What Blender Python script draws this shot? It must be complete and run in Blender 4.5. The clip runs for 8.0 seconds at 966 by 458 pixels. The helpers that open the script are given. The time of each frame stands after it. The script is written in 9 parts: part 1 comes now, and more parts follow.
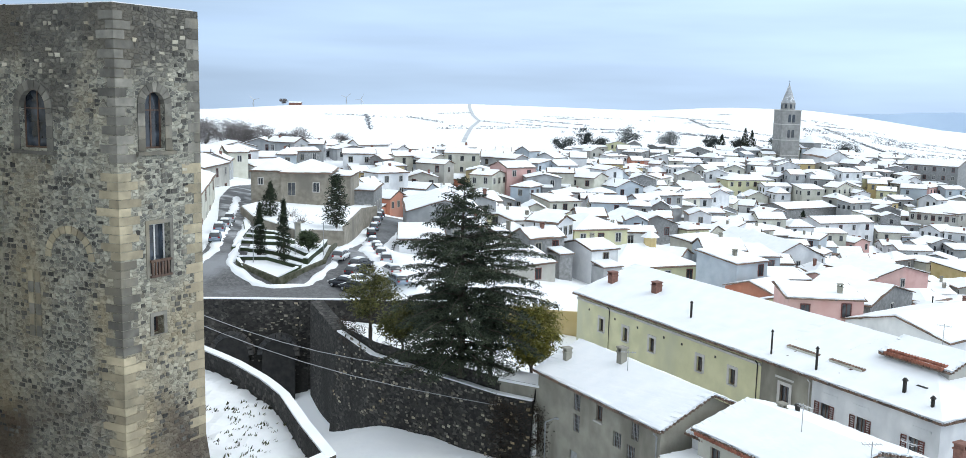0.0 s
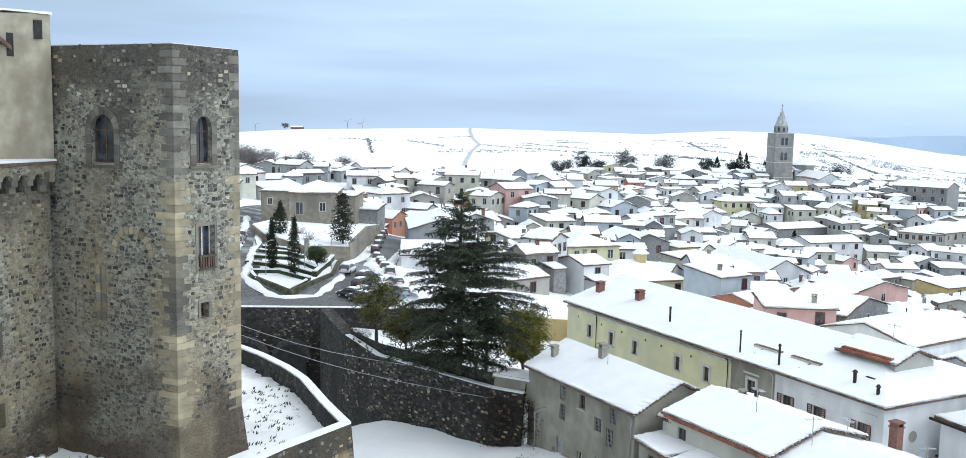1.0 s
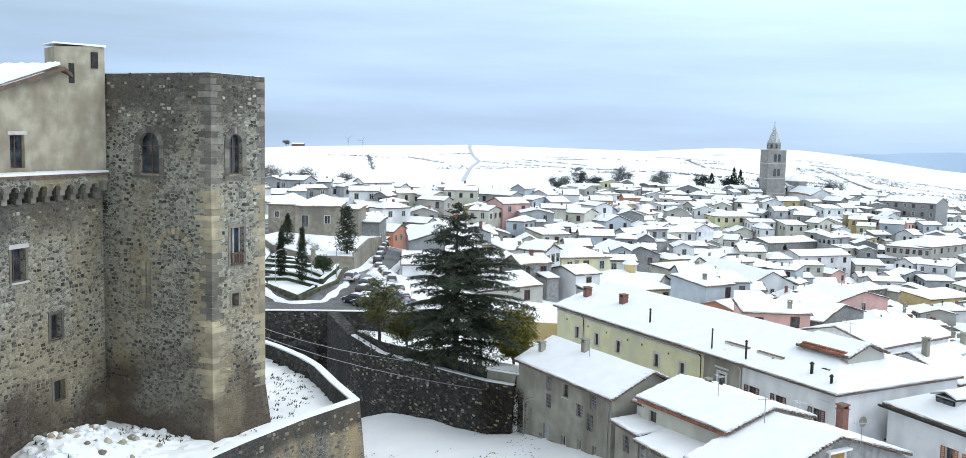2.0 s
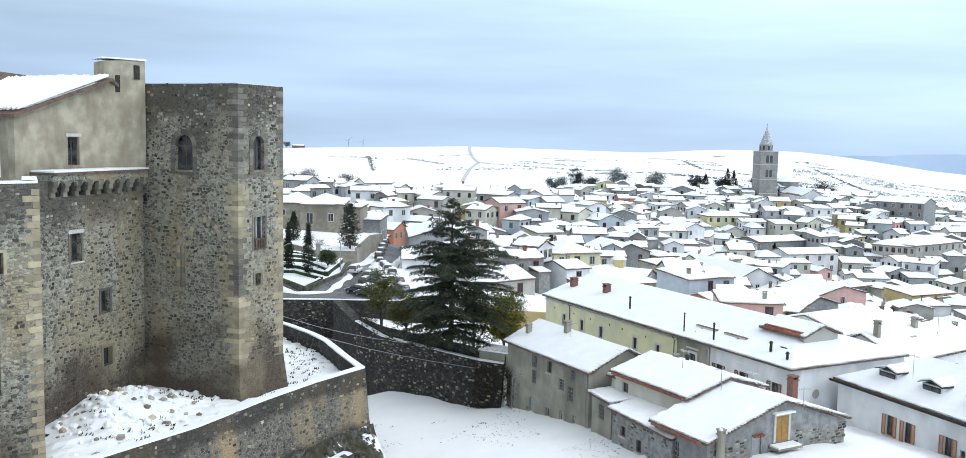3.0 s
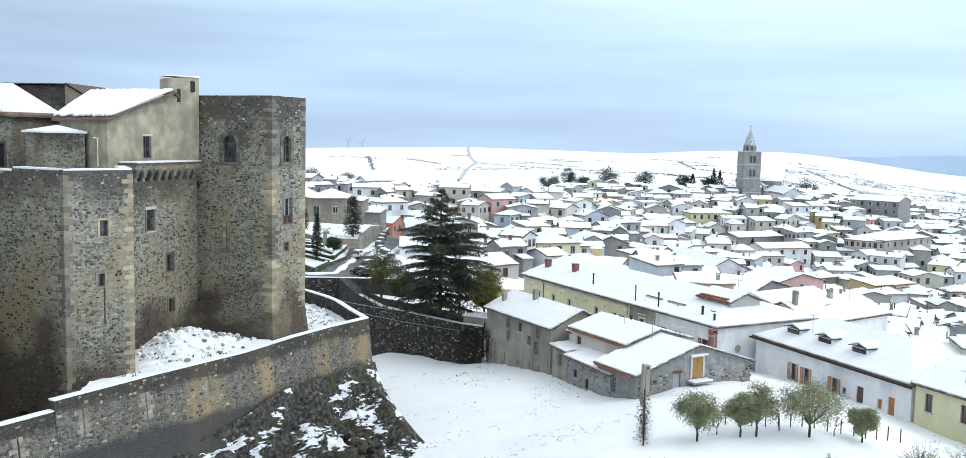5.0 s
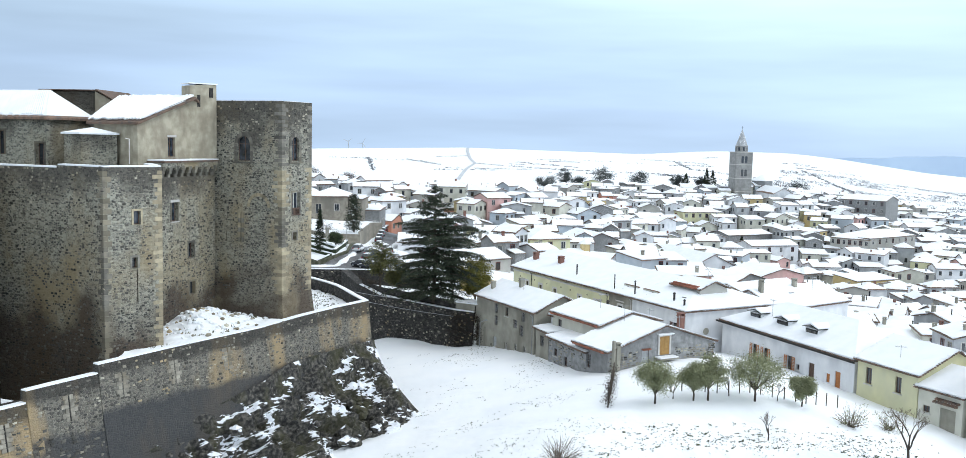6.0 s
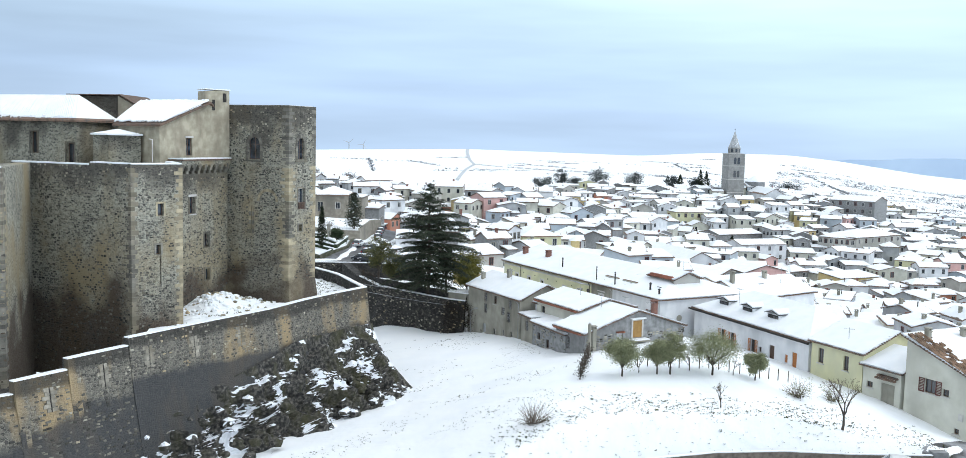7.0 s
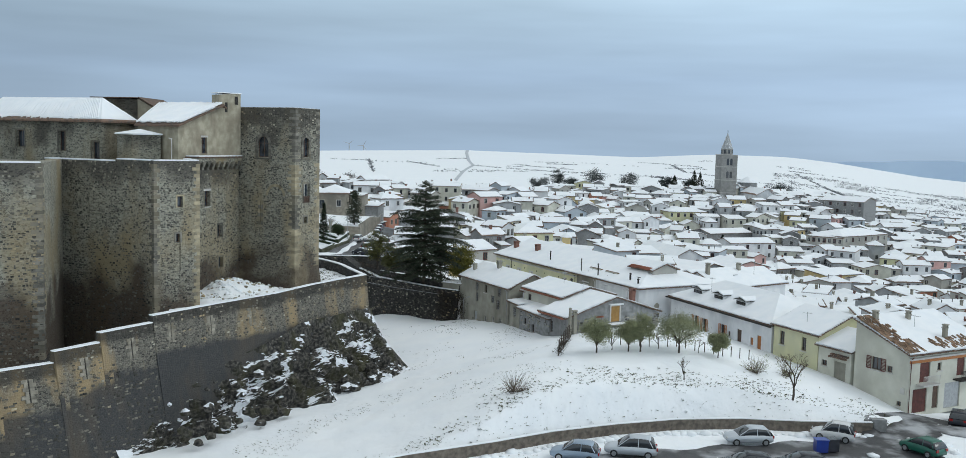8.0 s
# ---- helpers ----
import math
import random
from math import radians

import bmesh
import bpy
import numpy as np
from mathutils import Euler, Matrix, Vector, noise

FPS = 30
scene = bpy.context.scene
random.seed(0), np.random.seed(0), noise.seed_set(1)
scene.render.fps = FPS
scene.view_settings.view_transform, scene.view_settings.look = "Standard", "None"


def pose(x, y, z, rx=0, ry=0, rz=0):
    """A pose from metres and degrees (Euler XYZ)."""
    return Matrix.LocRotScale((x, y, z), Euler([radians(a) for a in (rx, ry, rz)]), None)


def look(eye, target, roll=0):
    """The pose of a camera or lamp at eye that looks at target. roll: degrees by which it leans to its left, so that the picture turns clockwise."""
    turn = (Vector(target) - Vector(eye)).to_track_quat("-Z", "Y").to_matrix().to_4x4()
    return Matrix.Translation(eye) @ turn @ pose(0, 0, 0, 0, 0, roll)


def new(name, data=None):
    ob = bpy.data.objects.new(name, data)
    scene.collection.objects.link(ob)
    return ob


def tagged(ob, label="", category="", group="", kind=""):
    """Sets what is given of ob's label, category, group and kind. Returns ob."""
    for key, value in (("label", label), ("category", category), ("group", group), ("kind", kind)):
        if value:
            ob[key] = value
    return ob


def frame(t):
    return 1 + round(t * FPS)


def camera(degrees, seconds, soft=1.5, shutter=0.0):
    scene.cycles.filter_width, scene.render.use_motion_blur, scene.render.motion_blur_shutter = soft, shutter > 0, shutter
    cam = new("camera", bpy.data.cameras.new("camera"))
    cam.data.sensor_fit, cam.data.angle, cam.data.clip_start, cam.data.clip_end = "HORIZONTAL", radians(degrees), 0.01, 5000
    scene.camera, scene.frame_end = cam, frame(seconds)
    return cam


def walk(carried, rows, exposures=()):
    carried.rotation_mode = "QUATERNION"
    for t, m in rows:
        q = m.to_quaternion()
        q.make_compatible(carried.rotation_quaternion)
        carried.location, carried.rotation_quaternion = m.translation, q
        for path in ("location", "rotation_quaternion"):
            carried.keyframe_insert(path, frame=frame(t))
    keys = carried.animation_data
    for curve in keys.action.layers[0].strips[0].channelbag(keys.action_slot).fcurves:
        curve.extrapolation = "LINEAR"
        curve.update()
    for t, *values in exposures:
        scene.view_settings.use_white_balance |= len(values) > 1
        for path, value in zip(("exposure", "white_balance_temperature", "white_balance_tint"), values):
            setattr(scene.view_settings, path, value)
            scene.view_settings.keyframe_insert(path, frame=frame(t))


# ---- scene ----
cam = camera(54.5, 8.0, soft=0.5)
PATH = [
    (0, (0.015, -0.216, 25.508), (0.003, 1.764, 25.227), 1.3),
    (0.5, (0.234, -3.848, 25.498), (0.22, -1.864, 25.239), 1.3),
    (1, (0.505, -7.932, 25.48), (0.49, -5.945, 25.249), 1.2),
    (1.5, (0.79, -11.697, 25.492), (0.774, -9.707, 25.289), 1.2),
    (3, (1.932, -24.11, 25.515), (1.916, -22.119, 25.323), 1.2),
    (3.5, (2.43, -28.457, 25.487), (2.414, -26.467, 25.296), 1.3),
    (4, (2.991, -33.114, 25.449), (2.976, -31.124, 25.258), 1.3),
    (4.5, (3.454, -37.515, 25.462), (3.439, -35.524, 25.271), 1.3),
    (6, (5.258, -51.618, 25.503), (5.243, -49.627, 25.314), 1.3),
    (6.5, (5.919, -55.996, 25.517), (5.904, -54.005, 25.329), 1.4),
    (7, (6.634, -60.684, 25.489), (6.618, -58.693, 25.303), 1.4),
    (7.5, (7.298, -64.944, 25.401), (7.282, -62.952, 25.216), 1.4),
    (8, (7.893, -69.681, 25.313), (7.877, -67.69, 25.13), 1.5),
]
walk(cam, [(t, look(eye, target, roll)) for t, eye, target, roll in PATH], exposures=[(0, 0.0, 6340, 7.5), (7.2, 0.02, 6340, 7.5), (7.5, -0.12, 6380, 6.5), (7.8, -0.46, 6420, 5.0), (8.0, -0.62, 6420, 4.5)])

# ---- world, sun, exposure ----
world = bpy.data.worlds.new("overcast_world")
scene.world = world
world.use_nodes = True
wn, wl = world.node_tree.nodes, world.node_tree.links
wn.clear()
sky = wn.new("ShaderNodeTexSky")
sky.sky_type, sky.sun_disc = "NISHITA", False
sky.sun_elevation, sky.sun_rotation = radians(41), radians(99)
sky.air_density, sky.dust_density, sky.ozone_density = 1.0, 2.0, 1.5
geo = wn.new("ShaderNodeTexCoord")
sep = wn.new("ShaderNodeSeparateXYZ")
wl.new(geo.outputs["Generated"], sep.inputs[0])
ramp = wn.new("ShaderNodeValToRGB")
wl.new(sep.outputs["Z"], ramp.inputs[0])
el = ramp.color_ramp.elements
el[0].position, el[0].color = 0.0, (0.52, 0.67, 0.89, 1)
el[1].position, el[1].color = 0.24, (0.84, 1.02, 1.15, 1)
e = el.new(0.07); e.color = (0.53, 0.69, 0.94, 1)
e = el.new(0.14); e.color = (0.65, 0.83, 1.05, 1)
e = el.new(0.6); e.color = (0.96, 1.01, 1.07, 1)
mapn = wn.new("ShaderNodeMapping")
mapn.inputs["Scale"].default_value = (1.2, 1.2, 11.0)
wl.new(geo.outputs["Generated"], mapn.inputs[0])
cloud = wn.new("ShaderNodeTexNoise")
cloud.inputs["Scale"].default_value, cloud.inputs["Detail"].default_value = 1.6, 4.0
wl.new(mapn.outputs[0], cloud.inputs["Vector"])
cramp = wn.new("ShaderNodeMapRange")
for k, v in zip((1, 2, 3, 4), (0.3, 0.72, 0.85, 1.20)):
    cramp.inputs[k].default_value = v
wl.new(cloud.outputs[0], cramp.inputs[0])
# brighter cloud towards the hidden sun, to the east
east = wn.new("ShaderNodeMapRange")
for k, v in zip((1, 2, 3, 4), (-0.45, 0.5, 0.90, 1.33)):
    east.inputs[k].default_value = v
wl.new(sep.outputs["X"], east.inputs[0])
m1 = wn.new("ShaderNodeMath"); m1.operation = "MULTIPLY"
wl.new(cramp.outputs[0], m1.inputs[0]); wl.new(east.outputs[0], m1.inputs[1])
vm = wn.new("ShaderNodeVectorMath"); vm.operation = "SCALE"
wl.new(ramp.outputs[0], vm.inputs[0]); wl.new(m1.outputs[0], vm.inputs["Scale"])
bg_sky, bg_cloud, add = wn.new("ShaderNodeBackground"), wn.new("ShaderNodeBackground"), wn.new("ShaderNodeAddShader")
wl.new(sky.outputs[0], bg_sky.inputs[0]); bg_sky.inputs[1].default_value = 0.012
wl.new(vm.outputs[0], bg_cloud.inputs[0]); bg_cloud.inputs[1].default_value = 0.92
out = wn.new("ShaderNodeOutputWorld")
wl.new(bg_sky.outputs[0], add.inputs[0]); wl.new(bg_cloud.outputs[0], add.inputs[1]); wl.new(add.outputs[0], out.inputs[0])

sun = new("sun", bpy.data.lights.new("sun", "SUN"))
sun.data.energy, sun.data.angle, sun.data.color = 0.8, radians(25), (0.96, 0.98, 1.0)
sun.matrix_world = look((75, -12, 68), (0, 0, 0))


# ---- materials ----
def mat(name, cols, scale=1.0, rough=0.85, bump=0.0, bscale=None, metal=0.0, stain=None, sscale=0.12, kind="noise", stretch=(1, 1, 1), sstretch=0.45, rnd=0.0, damp=None, detail=5.0, spread=(0.35, 0.65), mortar=None, patch=0.0):
    """Procedural surface: cols blend by a pattern at real size; stain: a second colour in large patches; rnd: change from piece to piece; mortar: the colour of joints; patch: how far the choice of stones drifts over metres."""
    m = bpy.data.materials.new(name)
    m.use_nodes = True
    n, l = m.node_tree.nodes, m.node_tree.links
    b = n["Principled BSDF"]
    b.inputs["Roughness"].default_value, b.inputs["Metallic"].default_value = rough, metal
    g = n.new("ShaderNodeNewGeometry")
    mp = n.new("ShaderNodeMapping"); mp.inputs["Scale"].default_value = stretch
    l.new(g.outputs["Position"], mp.inputs[0])
    if kind == "voronoi":
        t = n.new("ShaderNodeTexVoronoi"); t.inputs["Scale"].default_value = scale
        l.new(mp.outputs[0], t.inputs["Vector"])
        s = n.new("ShaderNodeSeparateColor"); l.new(t.outputs["Color"], s.inputs[0])
        fac, hgt = s.outputs[0], t.outputs["Distance"]
        if patch:
            tp = n.new("ShaderNodeTexNoise"); tp.inputs["Scale"].default_value, tp.inputs["Detail"].default_value = 0.45, 4.0
            l.new(g.outputs["Position"], tp.inputs["Vector"])
            pa = n.new("ShaderNodeMath"); pa.operation = "MULTIPLY_ADD"; pa.inputs[1].default_value = patch
            l.new(tp.outputs[0], pa.inputs[0]); l.new(fac, pa.inputs[2])
            ps = n.new("ShaderNodeMath"); ps.operation = "SUBTRACT"; ps.inputs[1].default_value = patch * 0.5
            l.new(pa.outputs[0], ps.inputs[0]); fac = ps.outputs[0]
    else:
        t = n.new("ShaderNodeTexNoise"); t.inputs["Scale"].default_value, t.inputs["Detail"].default_value = scale, detail
        l.new(mp.outputs[0], t.inputs["Vector"])
        fac = hgt = t.outputs[0]
    r = n.new("ShaderNodeValToRGB")
    es = r.color_ramp.elements
    lo, hi = (0.0, 1.0) if kind == "voronoi" else spread
    for i, c in enumerate(cols):
        p = lo + (hi - lo) * i / max(1, len(cols) - 1)
        e = es[i] if i < 2 else es.new(p)
        e.position, e.color = p, (*c, 1)
    l.new(fac, r.inputs[0])
    col = r.outputs[0]
    if mortar:
        te = n.new("ShaderNodeTexVoronoi"); te.feature = "DISTANCE_TO_EDGE"; te.inputs["Scale"].default_value = scale
        l.new(mp.outputs[0], te.inputs["Vector"])
        tw = n.new("ShaderNodeTexNoise"); tw.inputs["Scale"].default_value = scale * 2.2
        l.new(mp.outputs[0], tw.inputs["Vector"])
        ej = n.new("ShaderNodeMath"); ej.operation = "MULTIPLY_ADD"; ej.inputs[1].default_value = 0.16
        l.new(tw.outputs[0], ej.inputs[0]); l.new(te.outputs["Distance"], ej.inputs[2])
        er = n.new("ShaderNodeMapRange"); er.inputs[1].default_value, er.inputs[2].default_value = 0.10, 0.20
        l.new(ej.outputs[0], er.inputs[0])
        mm = n.new("ShaderNodeMix"); mm.data_type = "RGBA"
        l.new(er.outputs[0], mm.inputs["Factor"]); mm.inputs["A"].default_value = (*mortar, 1); l.new(col, mm.inputs["B"])
        col, hgt = mm.outputs["Result"], er.outputs[0]
    if stain:
        t2 = n.new("ShaderNodeTexNoise"); t2.inputs["Scale"].default_value, t2.inputs["Detail"].default_value = sscale, 6.0
        mp2 = n.new("ShaderNodeMapping"); mp2.inputs["Scale"].default_value = (1, 1, sstretch)
        l.new(g.outputs["Position"], mp2.inputs[0]); l.new(mp2.outputs[0], t2.inputs["Vector"])
        mr = n.new("ShaderNodeMapRange")
        for k, v in zip((1, 2, 3, 4), (0.48, 0.66, 0.0, 0.85)):
            mr.inputs[k].default_value = v
        l.new(t2.outputs[0], mr.inputs[0])
        mx = n.new("ShaderNodeMix"); mx.data_type = "RGBA"
        l.new(mr.outputs[0], mx.inputs["Factor"]); l.new(col, mx.inputs["A"]); mx.inputs["B"].default_value = (*stain, 1)
        col = mx.outputs["Result"]
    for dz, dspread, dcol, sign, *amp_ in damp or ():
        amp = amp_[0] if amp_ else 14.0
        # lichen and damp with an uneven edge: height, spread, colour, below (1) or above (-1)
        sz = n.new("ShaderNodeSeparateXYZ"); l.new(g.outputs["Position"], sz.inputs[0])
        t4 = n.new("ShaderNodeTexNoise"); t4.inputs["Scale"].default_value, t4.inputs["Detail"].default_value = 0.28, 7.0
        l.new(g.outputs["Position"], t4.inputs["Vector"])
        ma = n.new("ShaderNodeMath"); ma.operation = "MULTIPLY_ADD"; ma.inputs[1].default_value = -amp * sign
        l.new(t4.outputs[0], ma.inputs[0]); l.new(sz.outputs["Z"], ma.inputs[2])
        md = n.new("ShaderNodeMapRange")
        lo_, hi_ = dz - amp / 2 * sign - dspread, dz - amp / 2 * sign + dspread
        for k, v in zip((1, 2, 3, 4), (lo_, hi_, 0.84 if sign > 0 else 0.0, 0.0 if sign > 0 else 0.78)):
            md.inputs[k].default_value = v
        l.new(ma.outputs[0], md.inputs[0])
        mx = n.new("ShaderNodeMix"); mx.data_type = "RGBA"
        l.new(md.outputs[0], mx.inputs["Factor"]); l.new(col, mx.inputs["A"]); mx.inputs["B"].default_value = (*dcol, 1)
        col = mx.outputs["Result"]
    if rnd:
        oi = n.new("ShaderNodeObjectInfo")
        isl = n.new("ShaderNodeMath"); isl.operation = "ADD"
        l.new(oi.outputs["Random"], isl.inputs[0]); l.new(g.outputs["Random Per Island"], isl.inputs[1])
        fr = n.new("ShaderNodeMath"); fr.operation = "FRACT"; l.new(isl.outputs[0], fr.inputs[0])
        mr2 = n.new("ShaderNodeMapRange"); l.new(fr.outputs[0], mr2.inputs[0])
        mr2.inputs[3].default_value, mr2.inputs[4].default_value = 1 - rnd, 1 + rnd
        hs = n.new("ShaderNodeHueSaturation"); l.new(mr2.outputs[0], hs.inputs["Value"]); l.new(col, hs.inputs["Color"])
        col = hs.outputs[0]
    l.new(col, b.inputs["Base Color"])
    if bump:
        bp = n.new("ShaderNodeBump"); bp.inputs["Strength"].default_value = min(1.0, bump); bp.inputs["Distance"].default_value = 0.05 * max(1.0, bump)
        if bscale:
            t3 = n.new("ShaderNodeTexNoise"); t3.inputs["Scale"].default_value, t3.inputs["Detail"].default_value = bscale, 4.0
            l.new(mp.outputs[0], t3.inputs["Vector"]); hgt = t3.outputs[0]
        l.new(hgt, bp.inputs["Height"]); l.new(bp.outputs[0], b.inputs["Normal"])
    return m


SNOW = mat("snow", [(0.88, 0.905, 0.935), (0.94, 0.95, 0.965)], 0.7, 0.75, 0.22, 4.5)
SNOW_FIELD = mat("snow_field", [(0.90, 0.92, 0.945), (0.95, 0.96, 0.97)], 0.25, 0.8, 2.6, 0.8)
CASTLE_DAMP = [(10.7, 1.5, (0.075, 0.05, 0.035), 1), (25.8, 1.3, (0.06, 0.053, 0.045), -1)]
def castle_rubble(damp_):
    """Dark and pale field stones in buff mortar, with damp or lichen at the given heights."""
    return mat("rubble_stone", [(0.08, 0.08, 0.073), (0.165, 0.16, 0.138), (0.265, 0.255, 0.21), (0.36, 0.343, 0.275), (0.48, 0.455, 0.37)], 4.6, 0.93, 1.0, None, kind="voronoi", stretch=(1, 1, 1.5), stain=(0.36, 0.285, 0.165), sscale=0.21, damp=damp_, mortar=(0.43, 0.41, 0.335), patch=1.0)


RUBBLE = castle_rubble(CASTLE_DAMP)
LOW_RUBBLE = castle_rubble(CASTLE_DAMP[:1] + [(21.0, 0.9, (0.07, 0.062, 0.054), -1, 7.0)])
STONE_BITS = mat("field_stone", [(0.17, 0.155, 0.125), (0.31, 0.285, 0.22), (0.43, 0.40, 0.325)], 0.9, 0.92, 0.6, 12, rnd=0.5, stain=(0.33, 0.25, 0.14), sscale=0.21)
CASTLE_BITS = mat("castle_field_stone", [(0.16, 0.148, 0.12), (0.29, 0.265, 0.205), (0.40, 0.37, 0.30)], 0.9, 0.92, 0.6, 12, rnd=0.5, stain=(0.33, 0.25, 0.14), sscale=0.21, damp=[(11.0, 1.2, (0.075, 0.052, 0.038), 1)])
DARK_BITS = mat("dark_field_stone", [(0.05, 0.047, 0.042), (0.105, 0.098, 0.083), (0.18, 0.165, 0.135)], 0.8, 0.9, 0.6, 12, rnd=0.6)
ASHLAR = mat("ashlar_stone", [(0.26, 0.225, 0.155), (0.42, 0.355, 0.24)], 1.6, 0.9, 0.4, 9, stain=(0.30, 0.25, 0.17), sscale=0.6, rnd=0.28)
GREY_ASHLAR = mat("grey_ashlar", [(0.12, 0.112, 0.095), (0.22, 0.205, 0.172)], 1.6, 0.9, 0.4, 9, rnd=0.35, stain=(0.25, 0.215, 0.15), sscale=0.5)
DARK_RUBBLE = mat("dark_rubble", [(0.014, 0.014, 0.014), (0.036, 0.034, 0.031), (0.06, 0.055, 0.05), (0.022, 0.021, 0.02), (0.12, 0.112, 0.10)], 3.6, 0.95, 1.0, 10, kind="voronoi", stretch=(1, 1, 1.4), stain=(0.018, 0.017, 0.015), sscale=0.2)


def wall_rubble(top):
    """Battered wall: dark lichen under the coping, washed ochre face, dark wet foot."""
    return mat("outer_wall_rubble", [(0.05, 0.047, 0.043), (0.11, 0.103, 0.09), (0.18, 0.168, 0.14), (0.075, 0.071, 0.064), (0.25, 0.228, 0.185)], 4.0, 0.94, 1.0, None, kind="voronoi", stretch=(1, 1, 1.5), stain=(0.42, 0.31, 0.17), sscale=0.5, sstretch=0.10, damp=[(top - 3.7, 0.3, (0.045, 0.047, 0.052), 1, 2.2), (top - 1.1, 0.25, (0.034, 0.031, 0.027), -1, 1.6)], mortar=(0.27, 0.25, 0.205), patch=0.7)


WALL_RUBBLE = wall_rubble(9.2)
LIME_STREAK = mat("lime_streak", [(0.20, 0.183, 0.15), (0.36, 0.33, 0.27)], 2.2, 0.95, 0.3, 8, rnd=0.18, stain=(0.17, 0.14, 0.095), sscale=0.9)
ROCK = mat("bare_rock", [(0.014, 0.0135, 0.013), (0.05, 0.047, 0.042), (0.15, 0.137, 0.118)], 3.2, 0.95, 2.0, 8.0, stain=(0.055, 0.052, 0.024), sscale=0.6, detail=9.0)
TERRACE_PLASTER = mat("old_beige_plaster", [(0.31, 0.275, 0.205), (0.39, 0.35, 0.265), (0.48, 0.435, 0.335)], 1.1, 0.9, 0.5, 5, stain=(0.225, 0.19, 0.14), sscale=0.55, sstretch=0.4)
GREY_RENDER = mat("grey_render", [(0.27, 0.258, 0.215), (0.385, 0.365, 0.305)], 0.7, 0.9, 0.3, 6, stain=(0.185, 0.172, 0.14), sscale=0.4, sstretch=0.3)
TILE = mat("clay_tile", [(0.12, 0.085, 0.065), (0.22, 0.14, 0.10), (0.11, 0.095, 0.085)], 2.0, 0.9, 0.6, 8, rnd=0.3)
RED_TILE = mat("red_clay_tile", [(0.26, 0.09, 0.055), (0.34, 0.14, 0.09)], 2.5, 0.85, 0.5, 8, rnd=0.25)
WINDOW_DARK = mat("window_glass", [(0.02, 0.024, 0.03), (0.045, 0.052, 0.06)], 0.5, 0.05)
WINDOW_DARK.node_tree.nodes["Principled BSDF"].inputs["Specular IOR Level"].default_value = 1.0
FRAME_BROWN = mat("brown_window_wood", [(0.07, 0.04, 0.028), (0.12, 0.07, 0.045)], 4, 0.6, 0.2, 20)
FRAME_WHITE = mat("white_window_wood", [(0.62, 0.60, 0.56), (0.75, 0.73, 0.70)], 3, 0.5)
SHUTTER_ORANGE = mat("orange_wood", [(0.36, 0.13, 0.035), (0.46, 0.18, 0.05)], 3, 0.55, 0.2, 20, stretch=(1, 1, 8))
SHUTTER_RED = mat("dark_red_wood", [(0.09, 0.025, 0.02), (0.14, 0.04, 0.03)], 3, 0.6, 0.2, 20)
OCHRE_DOOR = mat("ochre_wood", [(0.30, 0.17, 0.05), (0.40, 0.23, 0.07)], 3, 0.7, 0.2, 20)
STUCCO_TRIM = mat("pale_stone_trim", [(0.50, 0.48, 0.46), (0.60, 0.58, 0.55)], 2, 0.85, 0.2, 8)
IRON = mat("dark_iron", [(0.025, 0.023, 0.022), (0.05, 0.045, 0.04)], 6, 0.6, metal=0.5)
ZINC = mat("galvanised_metal", [(0.35, 0.36, 0.37), (0.45, 0.46, 0.47)], 4, 0.45, metal=0.7)
BRICK = mat("red_brick", [(0.17, 0.085, 0.065), (0.26, 0.13, 0.10)], 6, 0.9, 0.4, 15)
ASPHALT = mat("wet_asphalt", [(0.045, 0.045, 0.048), (0.085, 0.083, 0.082)], 0.6, 0.6, 0.2, 20, stain=(0.5, 0.51, 0.53), sscale=0.3)
COBBLE = mat("wet_cobbles", [(0.085, 0.085, 0.088), (0.16, 0.16, 0.162)], 4, 0.65, 0.5, 9, kind="voronoi", stain=(0.3, 0.31, 0.33), sscale=0.15)
BARK = mat("bark", [(0.045, 0.035, 0.028), (0.10, 0.08, 0.065)], 3, 0.95, 0.8, 9, stretch=(1, 1, 0.3))
NEEDLE = mat("cedar_needles", [(0.017, 0.027, 0.016), (0.06, 0.073, 0.042)], 1.2, 0.9, rnd=0.4)
LEAF_DARK = mat("dark_evergreen_leaf", [(0.02, 0.035, 0.012), (0.05, 0.075, 0.025)], 1.5, 0.7, rnd=0.4)
LEAF_GARDEN = mat("garden_leaf", [(0.05, 0.06, 0.015), (0.14, 0.13, 0.03)], 1.5, 0.7, rnd=0.4)
LEAF_YELLOW = mat("yellow_green_leaf", [(0.10, 0.10, 0.015), (0.22, 0.19, 0.03)], 1.5, 0.7, rnd=0.4)
LEAF_OLIVE = mat("olive_leaf", [(0.18, 0.195, 0.10), (0.34, 0.35, 0.20)], 1.5, 0.7, rnd=0.4)
LEAF_CYPRESS = mat("cypress_leaf", [(0.010, 0.018, 0.008), (0.03, 0.042, 0.018)], 1.5, 0.9, rnd=0.4)
TWIG = mat("bare_twig", [(0.10, 0.075, 0.055), (0.16, 0.125, 0.095)], 3, 0.95)
